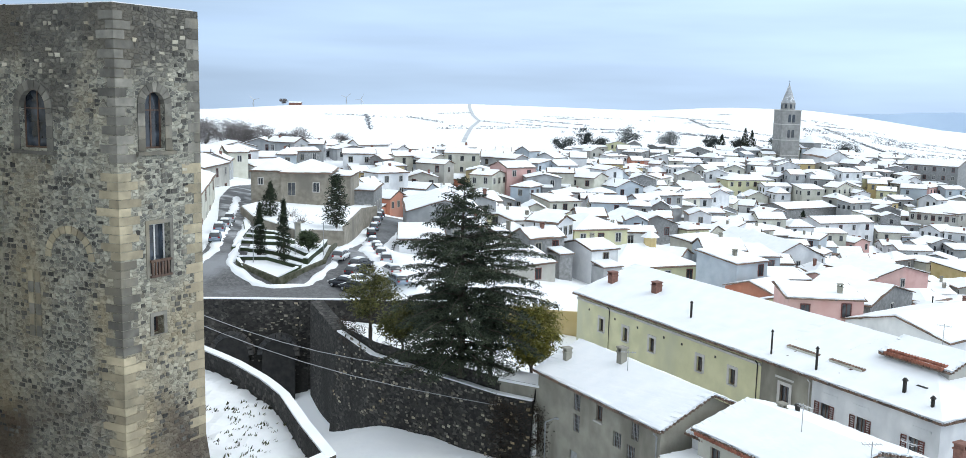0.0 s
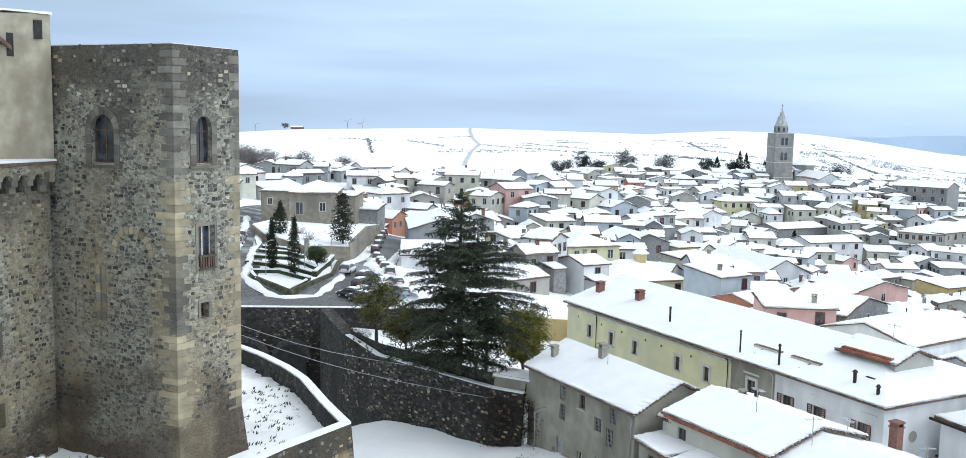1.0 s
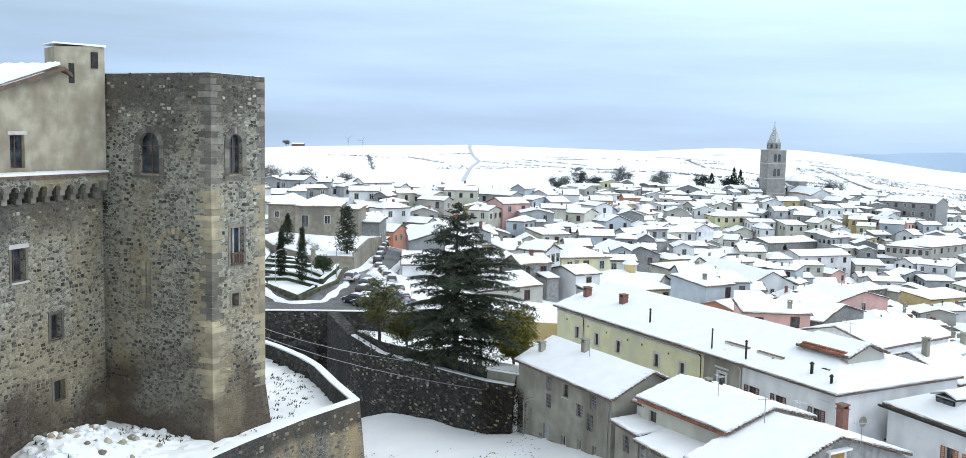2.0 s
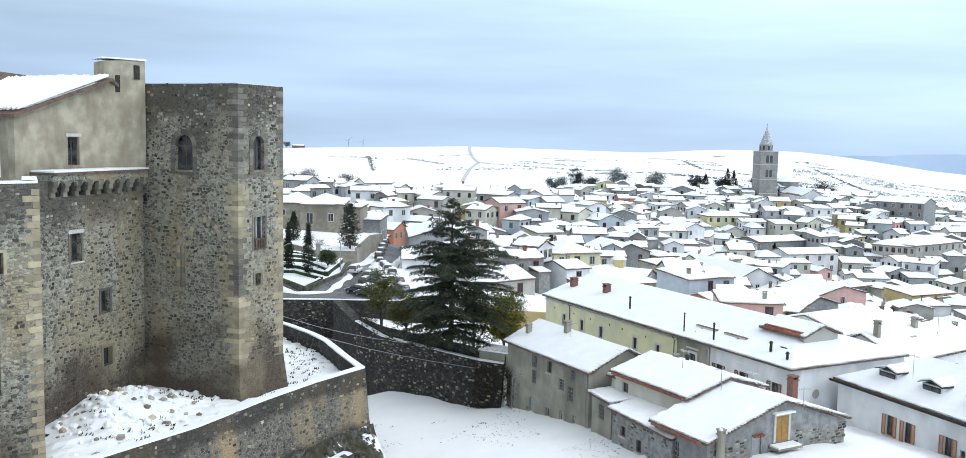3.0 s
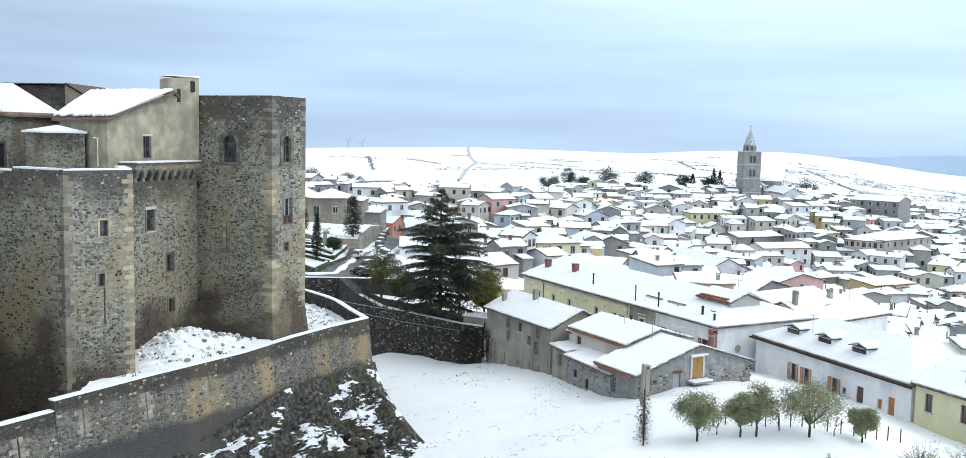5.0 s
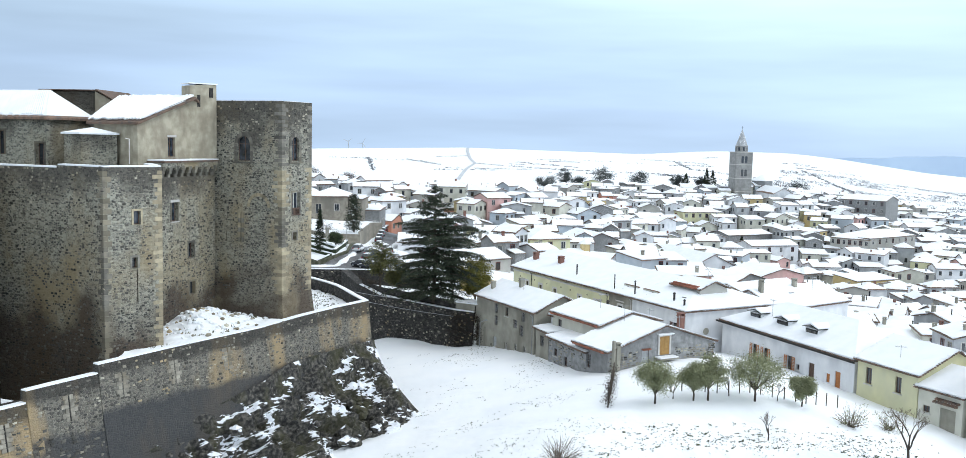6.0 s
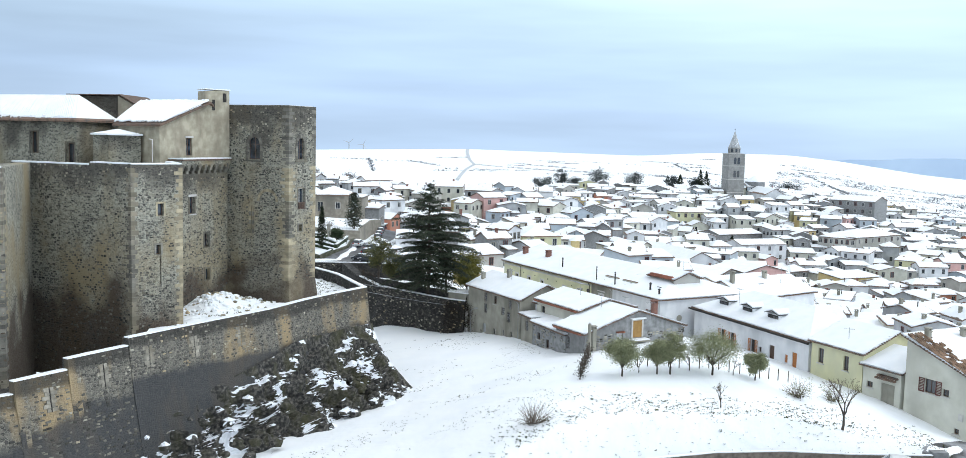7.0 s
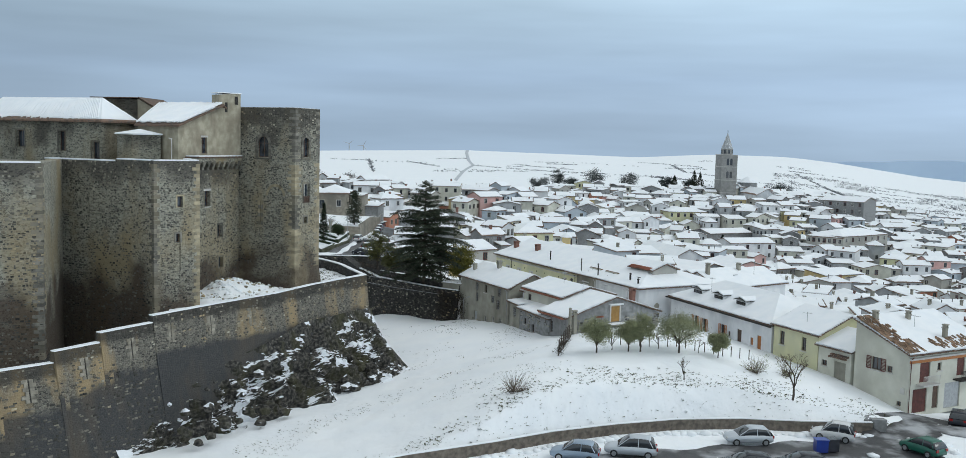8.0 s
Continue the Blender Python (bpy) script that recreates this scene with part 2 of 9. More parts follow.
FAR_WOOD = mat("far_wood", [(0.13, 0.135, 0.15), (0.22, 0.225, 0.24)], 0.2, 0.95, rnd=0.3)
SCRUB = mat("scrub_tuft", [(0.028, 0.038, 0.012), (0.085, 0.085, 0.035)], 2, 0.95, rnd=0.5)
IVY = mat("ivy", [(0.02, 0.015, 0.01), (0.06, 0.042, 0.028)], 2, 0.9, rnd=0.5)
WHITE_PAINT = mat("white_limewash", [(0.69, 0.70, 0.72), (0.80, 0.80, 0.81)], 0.7, 0.88, 0.2, 5, stain=(0.52, 0.53, 0.55), sscale=0.3)
PALE_RENDER = mat("pale_cream_render", [(0.55, 0.54, 0.46), (0.66, 0.65, 0.57)], 0.7, 0.88, 0.2, 5, stain=(0.46, 0.45, 0.39), sscale=0.3)
YELLOW_RENDER = mat("pale_yellow_render", [(0.60, 0.58, 0.36), (0.70, 0.67, 0.43)], 0.7, 0.88, 0.2, 5, stain=(0.55, 0.54, 0.38), sscale=0.3)
VILLA_STONE = mat("brown_villa_stone", [(0.22, 0.195, 0.155), (0.33, 0.30, 0.25)], 1.4, 0.93, 0.4, 7, stain=(0.17, 0.155, 0.13), sscale=0.25)
# grey pulled towards blue: distance haze put into the wall colour
TOWN_GREY = mat("town_haze_grey_render", [(0.34, 0.35, 0.36), (0.47, 0.48, 0.49)], 0.6, 0.9, 0.3, 6, stain=(0.28, 0.285, 0.29), sscale=0.25)
# bluish patches in the pane colour stand in for reflected sky
CASTLE_GLASS = mat("sky_tinted_glass", [(0.012, 0.015, 0.02), (0.03, 0.038, 0.05), (0.07, 0.085, 0.11)], 1.3, 0.08)
CASTLE_GLASS.node_tree.nodes["Principled BSDF"].inputs["IOR"].default_value = 1.6
PLASTERS = [WHITE_PAINT, PALE_RENDER, YELLOW_RENDER, TOWN_GREY,
            mat("pink_render", [(0.60, 0.36, 0.33), (0.68, 0.44, 0.41)], 0.7, 0.9, stain=(0.5, 0.36, 0.33)),
            mat("ochre_render", [(0.58, 0.44, 0.20), (0.66, 0.52, 0.27)], 0.7, 0.9, stain=(0.46, 0.38, 0.22)),
            mat("bluish_render", [(0.42, 0.48, 0.54), (0.52, 0.57, 0.62)], 0.7, 0.9, stain=(0.4, 0.43, 0.46)),
            mat("grey_brown_stone", [(0.21, 0.212, 0.212), (0.34, 0.342, 0.342)], 2.2, 0.93, 0.6, 8, stain=(0.19, 0.19, 0.19)),
            mat("beige_render", [(0.42, 0.405, 0.37), (0.52, 0.505, 0.465)], 0.7, 0.9, stain=(0.34, 0.33, 0.30)),
            mat("orange_red_render", [(0.45, 0.17, 0.10), (0.55, 0.24, 0.15)], 0.7, 0.9, stain=(0.38, 0.2, 0.15))]


def settle_snow(m, thr, freq):
    """Snow that has settled on the flatter parts of a surface, in uneven drifts."""
    n, l = m.node_tree.nodes, m.node_tree.links
    b = n["Principled BSDF"]
    g = n.new("ShaderNodeNewGeometry")
    sz = n.new("ShaderNodeSeparateXYZ"); l.new(g.outputs["True Normal"], sz.inputs[0])
    ab = n.new("ShaderNodeMath"); ab.operation = "ABSOLUTE"; l.new(sz.outputs["Z"], ab.inputs[0])
    t = n.new("ShaderNodeTexNoise"); t.inputs["Scale"].default_value, t.inputs["Detail"].default_value = freq, 6.0
    l.new(g.outputs["Position"], t.inputs["Vector"])
    ma = n.new("ShaderNodeMath"); ma.operation = "MULTIPLY_ADD"; ma.inputs[1].default_value = 3.0
    hf = n.new("ShaderNodeMath"); hf.operation = "MULTIPLY"; hf.inputs[1].default_value = 0.5; l.new(ab.outputs[0], hf.inputs[0])
    l.new(t.outputs[0], ma.inputs[0]); l.new(hf.outputs[0], ma.inputs[2])
    mr = n.new("ShaderNodeMapRange"); mr.inputs[1].default_value, mr.inputs[2].default_value = thr, thr + 0.05
    l.new(ma.outputs[0], mr.inputs[0])
    mx = n.new("ShaderNodeMix"); mx.data_type = "RGBA"
    l.new(mr.outputs[0], mx.inputs["Factor"]); l.new(b.inputs["Base Color"].links[0].from_socket, mx.inputs["A"]); mx.inputs["B"].default_value = (0.86, 0.88, 0.92, 1)
    l.new(mx.outputs["Result"], b.inputs["Base Color"])


settle_snow(ROCK, 1.97, 0.42)


# ---- mesh helpers ----
def part(name, bm, material, parent=None, label="", smooth=False):
    """Links a bmesh (or a mesh) as one mesh object under a thing or a part."""
    if isinstance(bm, bmesh.types.BMesh):
        me = bpy.data.meshes.new(name)
        bm.normal_update()
        bm.to_mesh(me)
        bm.free()
        if smooth:
            me.shade_smooth()
    else:
        me = bm
    for m in material if isinstance(material, (list, tuple)) else [material]:
        if m.name not in me.materials:
            me.materials.append(m)
    ob = new(name, me)
    if parent is not None:
        ob.parent = parent
    if label:
        tagged(ob, label)
    return ob


def thing(name, m, label, category, group="", kind=""):
    ob = new(name)
    ob.empty_display_size = 0.2
    ob.matrix_world = m
    return tagged(ob, label, category, group, kind)


def box(bm, x0, y0, z0, x1, y1, z1, m=None, mi=0):
    vs = [bm.verts.new(v) for v in ((x0, y0, z0), (x1, y0, z0), (x1, y1, z0), (x0, y1, z0), (x0, y0, z1), (x1, y0, z1), (x1, y1, z1), (x0, y1, z1))]
    if m is not None:
        for v in vs:
            v.co = m @ v.co
    for f in ((0, 3, 2, 1), (4, 5, 6, 7), (0, 1, 5, 4), (1, 2, 6, 5), (2, 3, 7, 6), (3, 0, 4, 7)):
        bm.faces.new([vs[i] for i in f]).material_index = mi
    return vs


def boxes(*rows):
    bm = bmesh.new()
    for r in rows:
        box(bm, *r)
    return bm


def tube(bm, pts, radii, sides=6, mi=0, cap=True):
    """A round bar along a line of points."""
    rings = []
    for i, p in enumerate(pts):
        p = Vector(p)
        a = Vector(pts[max(0, i - 1)]); b = Vector(pts[min(len(pts) - 1, i + 1)])
        q = (b - a).to_track_quat("Z", "Y") if (b - a).length > 1e-6 else Euler((0, 0, 0)).to_quaternion()
        r = radii[i] if isinstance(radii, (list, tuple)) else radii
        rings.append([bm.verts.new(p + q @ Vector((r * math.cos(2 * math.pi * k / sides), r * math.sin(2 * math.pi * k / sides), 0))) for k in range(sides)])
    for a, b in zip(rings, rings[1:]):
        for k in range(sides):
            bm.faces.new((a[k], a[(k + 1) % sides], b[(k + 1) % sides], b[k])).material_index = mi
    if cap:
        bm.faces.new(rings[0][::-1]).material_index = mi
        bm.faces.new(rings[-1]).material_index = mi


def prism(bm, poly, z0, z1, mi=0):
    """Upright solid over a plan polygon; z1 may be a list of heights, one a corner."""
    n = len(poly)
    top = z1 if isinstance(z1, (list, tuple)) else [z1] * n
    lo = [bm.verts.new((p[0], p[1], z0)) for p in poly]
    hi = [bm.verts.new((p[0], p[1], z)) for p, z in zip(poly, top)]
    for i in range(n):
        j = (i + 1) % n
        bm.faces.new((lo[i], lo[j], hi[j], hi[i])).material_index = mi
    bm.faces.new(lo[::-1]).material_index = mi
    bm.faces.new(hi).material_index = mi
    return hi


def slab(bm, faces, z0, z1, mi=0, jag=0.0):
    """A solid between the given sloping faces lowered or raised by z0 and by z1."""
    idx, edges = {}, {}
    def vert(p, dz):
        k = (round(p[0], 3), round(p[1], 3), round(p[2] + dz, 3))
        if k not in idx:
            idx[k] = bm.verts.new((p[0], p[1], p[2] + dz))
        return idx[k]
    for f in faces:
        bm.faces.new([vert(p, z1) for p in f]).material_index = mi
        bm.faces.new([vert(p, z0) for p in f][::-1]).material_index = mi
        for a, b in zip(f, f[1:] + f[:1]):
            ka, kb = tuple(round(c, 3) for c in a), tuple(round(c, 3) for c in b)
            if (kb, ka) in edges:
                edges[(kb, ka)] = None
            else:
                edges[(ka, kb)] = (a, b)
    for e in edges.values():
        if e:
            a, b = e
            bm.faces.new((vert(a, z0), vert(b, z0), vert(b, z1), vert(a, z1))).material_index = mi


def panel(bm, m, L, H, holes=(), thick=0.4, mi=0, top=None):
    """A wall along u in its own frame m (u along, v up, w inward), with rectangular holes (u0, v0, u1, v1) through it. top: heights at both ends, or (H0, peak_u, Hp, H1)."""
    us = sorted({0.0, L, *[h[0] for h in holes], *[h[2] for h in holes], *([top[1]] if top and len(top) == 4 else [])})
    vs = sorted({0.0, H, *[h[1] for h in holes], *[h[3] for h in holes]})
    def topz(u):
        if not top:
            return H
        if len(top) == 2:
            return top[0] + (top[1] - top[0]) * u / L
        h0, pu, hp, h1 = top
        return h0 + (hp - h0) * u / pu if u <= pu else hp + (h1 - hp) * (u - pu) / (L - pu)
    def co(u, v, w):
        z = v
        if v == H:
            z = topz(u)
        return m @ Vector((u, w, z))
    cache = {}
    def vt(u, v, w):
        k = (u, v, w)
        if k not in cache:
            cache[k] = bm.verts.new(co(u, v, w))
        return cache[k]
    def solid(i, j):
        if not (0 <= i < len(us) - 1 and 0 <= j < len(vs) - 1):
            return False
        cu, cv = (us[i] + us[i + 1]) / 2, (vs[j] + vs[j + 1]) / 2
        return not any(h[0] < cu < h[2] and h[1] < cv < h[3] for h in holes)
    for i in range(len(us) - 1):
        for j in range(len(vs) - 1):
            if not solid(i, j):
                continue
            a, b, c, d = us[i], us[i + 1], vs[j], vs[j + 1]
            q = [((a, c, 0), (b, c, 0), (b, d, 0), (a, d, 0)), ((a, d, thick), (b, d, thick), (b, c, thick), (a, c, thick))]
            if not solid(i - 1, j): q.append(((a, c, thick), (a, c, 0), (a, d, 0), (a, d, thick)))
            if not solid(i + 1, j): q.append(((b, c, 0), (b, c, thick), (b, d, thick), (b, d, 0)))
            if not solid(i, j - 1): q.append(((a, c, thick), (b, c, thick), (b, c, 0), (a, c, 0)))
            if not solid(i, j + 1): q.append(((a, d, 0), (b, d, 0), (b, d, thick), (a, d, thick)))
            for f in q:
                bm.faces.new([vt(*p) for p in f]).material_index = mi


def wall_frame(a, b, z):
    """Frame of a wall whose face runs from plan point a to b, seen with a at its left: u along, w inward, v up."""
    d = Vector((b[0] - a[0], b[1] - a[1], 0)); L = d.length; d.normalize()
    w = Vector((-d.y, d.x, 0))
    m = Matrix.Identity(4)
    for r in range(3):
        m[r][0], m[r][1], m[r][2], m[r][3] = d[r], w[r], (0, 0, 1)[r], (a[0], a[1], z)[r]
    return m, L


def window_part(parent, m, u, v, w, h, frame_mat, style="cross", depth=0.2, surround=None, sill=False, shutters=None, name="window", glass=None):
    """A window in the hole at (u, v) of a wall frame: frame bars, panes, and what trims it."""
    bm = bmesh.new()
    xs = [0.07, w - 0.07] if style == "plain" else [0.07, w / 2 - 0.035, w / 2 + 0.035, w - 0.07]
    zs = [0.07, h * 0.66, h * 0.66 + 0.05, h - 0.07] if style == "cross" else [0.07, h - 0.07]
    panel(bm, Matrix.Translation((u, depth, v)), w, h, [(xs[i], zs[j], xs[i + 1], zs[j + 1]) for i in range(0, len(xs), 2) for j in range(0, len(zs), 2)], 0.06)
    win = part(name, bm, frame_mat, parent)
    win.matrix_local = m
    part("pane", boxes((u + 0.05, depth + 0.025, v + 0.05, u + w - 0.05, depth + 0.045, v + h - 0.05)), glass or WINDOW_DARK, win)
    if surround:
        s = 0.25 if surround == STUCCO_TRIM else 0.16
        bm = bmesh.new()
        panel(bm, Matrix.Translation((u - s, -0.04, v - 0.03)), w + 2 * s, h + s + 0.03, [(s - 0.002, 0.03, s + w + 0.002, h + 0.03)], 0.14)
        part("surround", bm, surround, win)
    if sill:
        part("sill", boxes((u - 0.12, -0.14, v - 0.1, u + w + 0.12, depth, v - 0.002)), STUCCO_TRIM, win)
    if shutters:
        for su in (u - w / 2 - 0.02, u + w + 0.02):
            bm = bmesh.new()
            k = int(h / 0.16)
            panel(bm, Matrix.Translation((su, -0.075, v)), w / 2, h, [(0.05, 0.08 + i * (h - 0.16) / k + 0.05, w / 2 - 0.05, 0.08 + (i + 1) * (h - 0.16) / k) for i in range(k)], 0.05)
            part("shutter", bm, shutters, win)
    return win


# ---- ground ----
NEAR = [(-45, -60, -2), (0, -60, -0.5), (50, -60, -0.5), (-22, 8, -2.2), (-9, 19, -1.5), (0, 6, -0.5), (-3, 40, -1.2), (3, 30, 0.3), (3, 48, 0.2), (10.5, 47, 1.6), (10, 11, 3.6),
        (14.8, 18, 4.7), (18.8, 21.3, 5.0), (22.8, 22.6, 5.0), (27.2, 23.6, 4.75), (26, 17, 3.4), (36, 16, 2.3), (37, 32, 2.8), (43, 23, 2.0), (46, 19, 0.5), (50, 22, -0.1), (62, 14, -0.5), (62, 34, -2), (-15, 80, -5.0), (-23, 84, -6.5), (-10, 72.5, -1.6),
        (0, 67, -0.9), (4, 60, 0.2), (-6, 57, -1.2), (14, 41, 2.2), (25, 40, 4.0), (31, 46, 3.0), (30, 15, 3.4), (2, 12, 0.6)]
TOWN = [(10, 95, -0.5), (-12, 105, 4.6), (-18, 165, 3.4), (-15, 125, 4.2), (-30, 103, 5.2), (-41, 165, 7.5), (-26, 140, 5), (5, 215, -7), (26, 185, -6), (14, 240, 0), (57, 190, -12), (58, 150, -11),
        (104, 231, -20), (131, 275, -15), (102, 282, -17), (77, 302, -14), (94, 325, -8), (160, 363, -4), (121, 368, -2.5), (57, 286, -7), (55, 100, -7), (48, 72, -3), (190, 348, -13), (-70, 220, 8),
        (-40, 300, 1), (0, 330, -2), (0, 420, 0), (230, 450, -9), (-160, 420, 6), (110, 430, 3), (120, 120, -16), (220, 250, -22)]
CTRL = np.array(NEAR + TOWN, float)


def tps(d):
    return np.where(d > 1e-9, d * d * np.log(np.maximum(d, 1e-9)), 0.0)


P2 = CTRL[:, :2] / 100.0
N = len(CTRL)
K = tps(np.linalg.norm(P2[:, None] - P2[None], axis=2)) + np.eye(N) * 0.0006
A = np.zeros((N + 3, N + 3)); A[:N, :N] = K; A[:N, N] = 1; A[:N, N + 1:] = P2; A[N, :N] = 1; A[N + 1:, :N] = P2.T
WTS = np.linalg.solve(A, np.concatenate([CTRL[:, 2], np.zeros(3)]))
KERB = [(-1.5, -1.0), (2.0, 1.4), (8.5, 5.0), (13.8, 8.4), (19.4, 11.0), (25.2, 13.0), (31.0, 13.8), (36.4, 13.5), (43.0, 13.7)]
RIDGE_X = [-1200, -614, -424, -55, 198, 329, 486, 656, 787, 918, 1007, 1600]
RIDGE_Z = [-18, -15, -2, 8.5, 5, 3, 13, 12, -1, -20, -30, -60]


def heights(x, y):
    """The ground's height over plan points (arrays)."""
    x, y = np.asarray(x, float), np.asarray(y, float)
    xc, yc = np.clip(x, -180, 260), np.clip(y, -90, 460)
    q = np.stack([xc, yc], -1) / 100.0
    z = np.full(x.shape, WTS[N]) + q[..., 0] * WTS[N + 1] + q[..., 1] * WTS[N + 2]
    for i in range(N):
        z = z + WTS[i] * tps(np.hypot(q[..., 0] - P2[i, 0], q[..., 1] - P2[i, 1]))
    # level car park and road this side of the low wall
    kx, ky = [k[0] for k in KERB] + [48.0, 60.0], [k[1] for k in KERB] + [17.0, 14.0]
    line = np.interp(x, kx, ky, left=-1.0)
    edge = np.clip((x + 1.5) / 2.0, 0, 1)
    low = np.clip((line + 1.5 - y) / 0.7, 0, 1) * edge
    z = z * (1 - low) + low * 0.0
    west = np.clip((1.0 - x) / 5, 0, 1) * np.clip((2 - y) / 12, 0, 1)
    z = z * (1 - west) + west * -1.0
    # hills behind the town
    s = np.clip((y - 430) / 1570, 0, 1.25)
    r = np.interp(x * 2000 / np.maximum(y, 400), RIDGE_X, RIDGE_Z)
    s2 = np.where(s < 1, np.sin(np.clip(s, 0, 1) * math.pi / 2) ** 1.1, 1.0)
    z = z * (1 - s2) + r * s2 + 2.2 * np.sin(x / 130 + y / 210) * np.clip(s * 4, 0, 1) * np.clip((0.98 - s) * 4, 0, 1)
    z = np.where(y > 2000, r - (y - 2000) * 0.05, z)
    return z


def H(x, y):
    return float(heights(np.array([x]), np.array([y]))[0])


def spread(lo, a, b, hi, step, grow=1.12):
    mid = list(np.arange(a, b + 0.01, step))
    up, s = [], step
    v = b
    while v < hi:
        s *= grow; v += s; up.append(min(v, hi))
    dn, s, v = [], step, a
    while v > lo:
        s *= grow; v -= s; dn.append(max(v, lo))
    return np.array(dn[::-1] + mid + up)


gx, gy = spread(-2600, -34, 62, 2600, 0.9), spread(-400, -8, 80, 3200, 0.9, 1.06)
GX, GY = np.meshgrid(gx, gy)
GZ = heights(GX, GY)
near = np.exp(-((GX - 12) / 60) ** 2 - ((GY - 25) / 60) ** 2)
bumps = np.array([[noise.noise(Vector((a * 0.45, b * 0.45, 0))) + 0.5 * noise.noise(Vector((a * 1.3, b * 1.3, 5))) for a in gx] for b in gy])
flat = (GZ == 0.0)
GZ = GZ + np.where(flat, 0.02, 0.21) * bumps * near
me = bpy.data.meshes.new("ground")
w = len(gx)
fi = [(j * w + i, j * w + i + 1, (j + 1) * w + i + 1, (j + 1) * w + i) for j in range(len(gy) - 1) for i in range(w - 1)]
me.from_pydata(np.stack([GX, GY, GZ], -1).reshape(-1, 3).tolist(), [], fi)
me.shade_smooth()
ground = tagged(part("ground", me, SNOW_FIELD), "snow-covered ground of slope, valley and far hills", "ground", kind="structure")


def ribbon(name, pts, width, material, label, lift=0.06, category="road"):
    """A road laid over the ground along a line of plan points."""
    bm = bmesh.new()
    path = []
    for (a, b) in zip(pts, pts[1:]):
        k = max(2, int(math.hypot(b[0] - a[0], b[1] - a[1]) / 2.0))
        path += [(a[0] + (b[0] - a[0]) * i / k, a[1] + (b[1] - a[1]) * i / k) for i in range(k)]
    path.append(pts[-1])
    rows = []
    for i, p in enumerate(path):
        a, b = path[max(0, i - 1)], path[min(len(path) - 1, i + 1)]
        d = Vector((b[0] - a[0], b[1] - a[1])).normalized(); nrm = Vector((-d.y, d.x))
        ws = width if not callable(width) else width(i / (len(path) - 1))
        rows.append([bm.verts.new((p[0] + nrm.x * ws * s, p[1] + nrm.y * ws * s, max(H(p[0] + nrm.x * ws * s, p[1] + nrm.y * ws * s), H(p[0], p[1]) - 0.3) + lift)) for s in (-0.5, -0.25, 0, 0.25, 0.5)])
    for a, b in zip(rows, rows[1:]):
        for k in range(4):
            bm.faces.new((a[k], b[k], b[k + 1], a[k + 1]))
    bmesh.ops.recalc_face_normals(bm, faces=bm.faces)
    return tagged(part(name, bm, material, smooth=True), label, category, kind="structure")


ribbon("road", [(66, 8), (56, 14), (49, 17.5), (45.5, 14), (43, 8.5), (36, 4), (20, -4), (0, -16)], 6.0, ASPHALT, "wet dark asphalt road with slush")
ribbon("road", [(-30.3, 105), (-32.2, 117), (-36, 132), (-41.5, 152), (-44.5, 170), (-46, 200)], 5.0, ASPHALT, "wet asphalt street running uphill")
ribbon("road", [(-19, 93.5), (-16, 104), (-15.5, 125), (-16.5, 150), (-17, 172), (-13, 195)], lambda s: 9.0 - 4.5 * min(1, s * 2.5), COBBLE, "wet paved street lined with parked cars")
def square_z(x, y):
    """The paved square behind the bridge is levelled up to the bridge deck."""
    return max(H(x, y), 4.1) + 0.09


SQUARE = [(-42, 89.3), (-8.5, 90.2), (-10.6, 103), (-13, 112), (-18.6, 113), (-19.6, 107.4), (-23, 102.3), (-28.2, 105.3), (-30.2, 112), (-33, 112), (-36, 100), (-42, 97)]


def in_poly(p, poly):
    c = False
    for (x1, y1), (x2, y2) in zip(poly, poly[1:] + poly[:1]):
        if (y1 > p[1]) != (y2 > p[1]) and p[0] < (x2 - x1) * (p[1] - y1) / (y2 - y1) + x1:
            c = not c
    return c


bm = bmesh.new()
cell = {}
for i in range(70):
    for j in range(48):
        x, y = -42.5 + i * 0.5, 89.0 + j * 0.5
        if in_poly((x, y), SQUARE):
            cell[i, j] = bm.verts.new((x, y, square_z(x, y)))
for (i, j) in list(cell):
    q = [cell.get(k) for k in ((i, j), (i + 1, j), (i + 1, j + 1), (i, j + 1))]
    if all(q):
        bm.faces.new(q)
tagged(part("pavement", bm, COBBLE, smooth=True), "wet paved square behind the bridge", "pavement", kind="structure")
bm = bmesh.new()
for j in range(9):
    for i in range(26):
        x, y = 14 + i * 1.3, -9 + j * 1.75 + i * 0.33 + 0.5 * math.sin(i * 1.3) * (j == 8)
        bm.verts.new((x, y, 0.055))
vs = list(bm.verts)
for j in range(8):
    for i in range(25):
        bm.faces.new((vs[j * 26 + i], vs[j * 26 + i + 1], vs[(j + 1) * 26 + i + 1], vs[(j + 1) * 26 + i]))
tagged(part("pavement", bm, ASPHALT), "wet asphalt car park with slush", "car park", kind="structure")

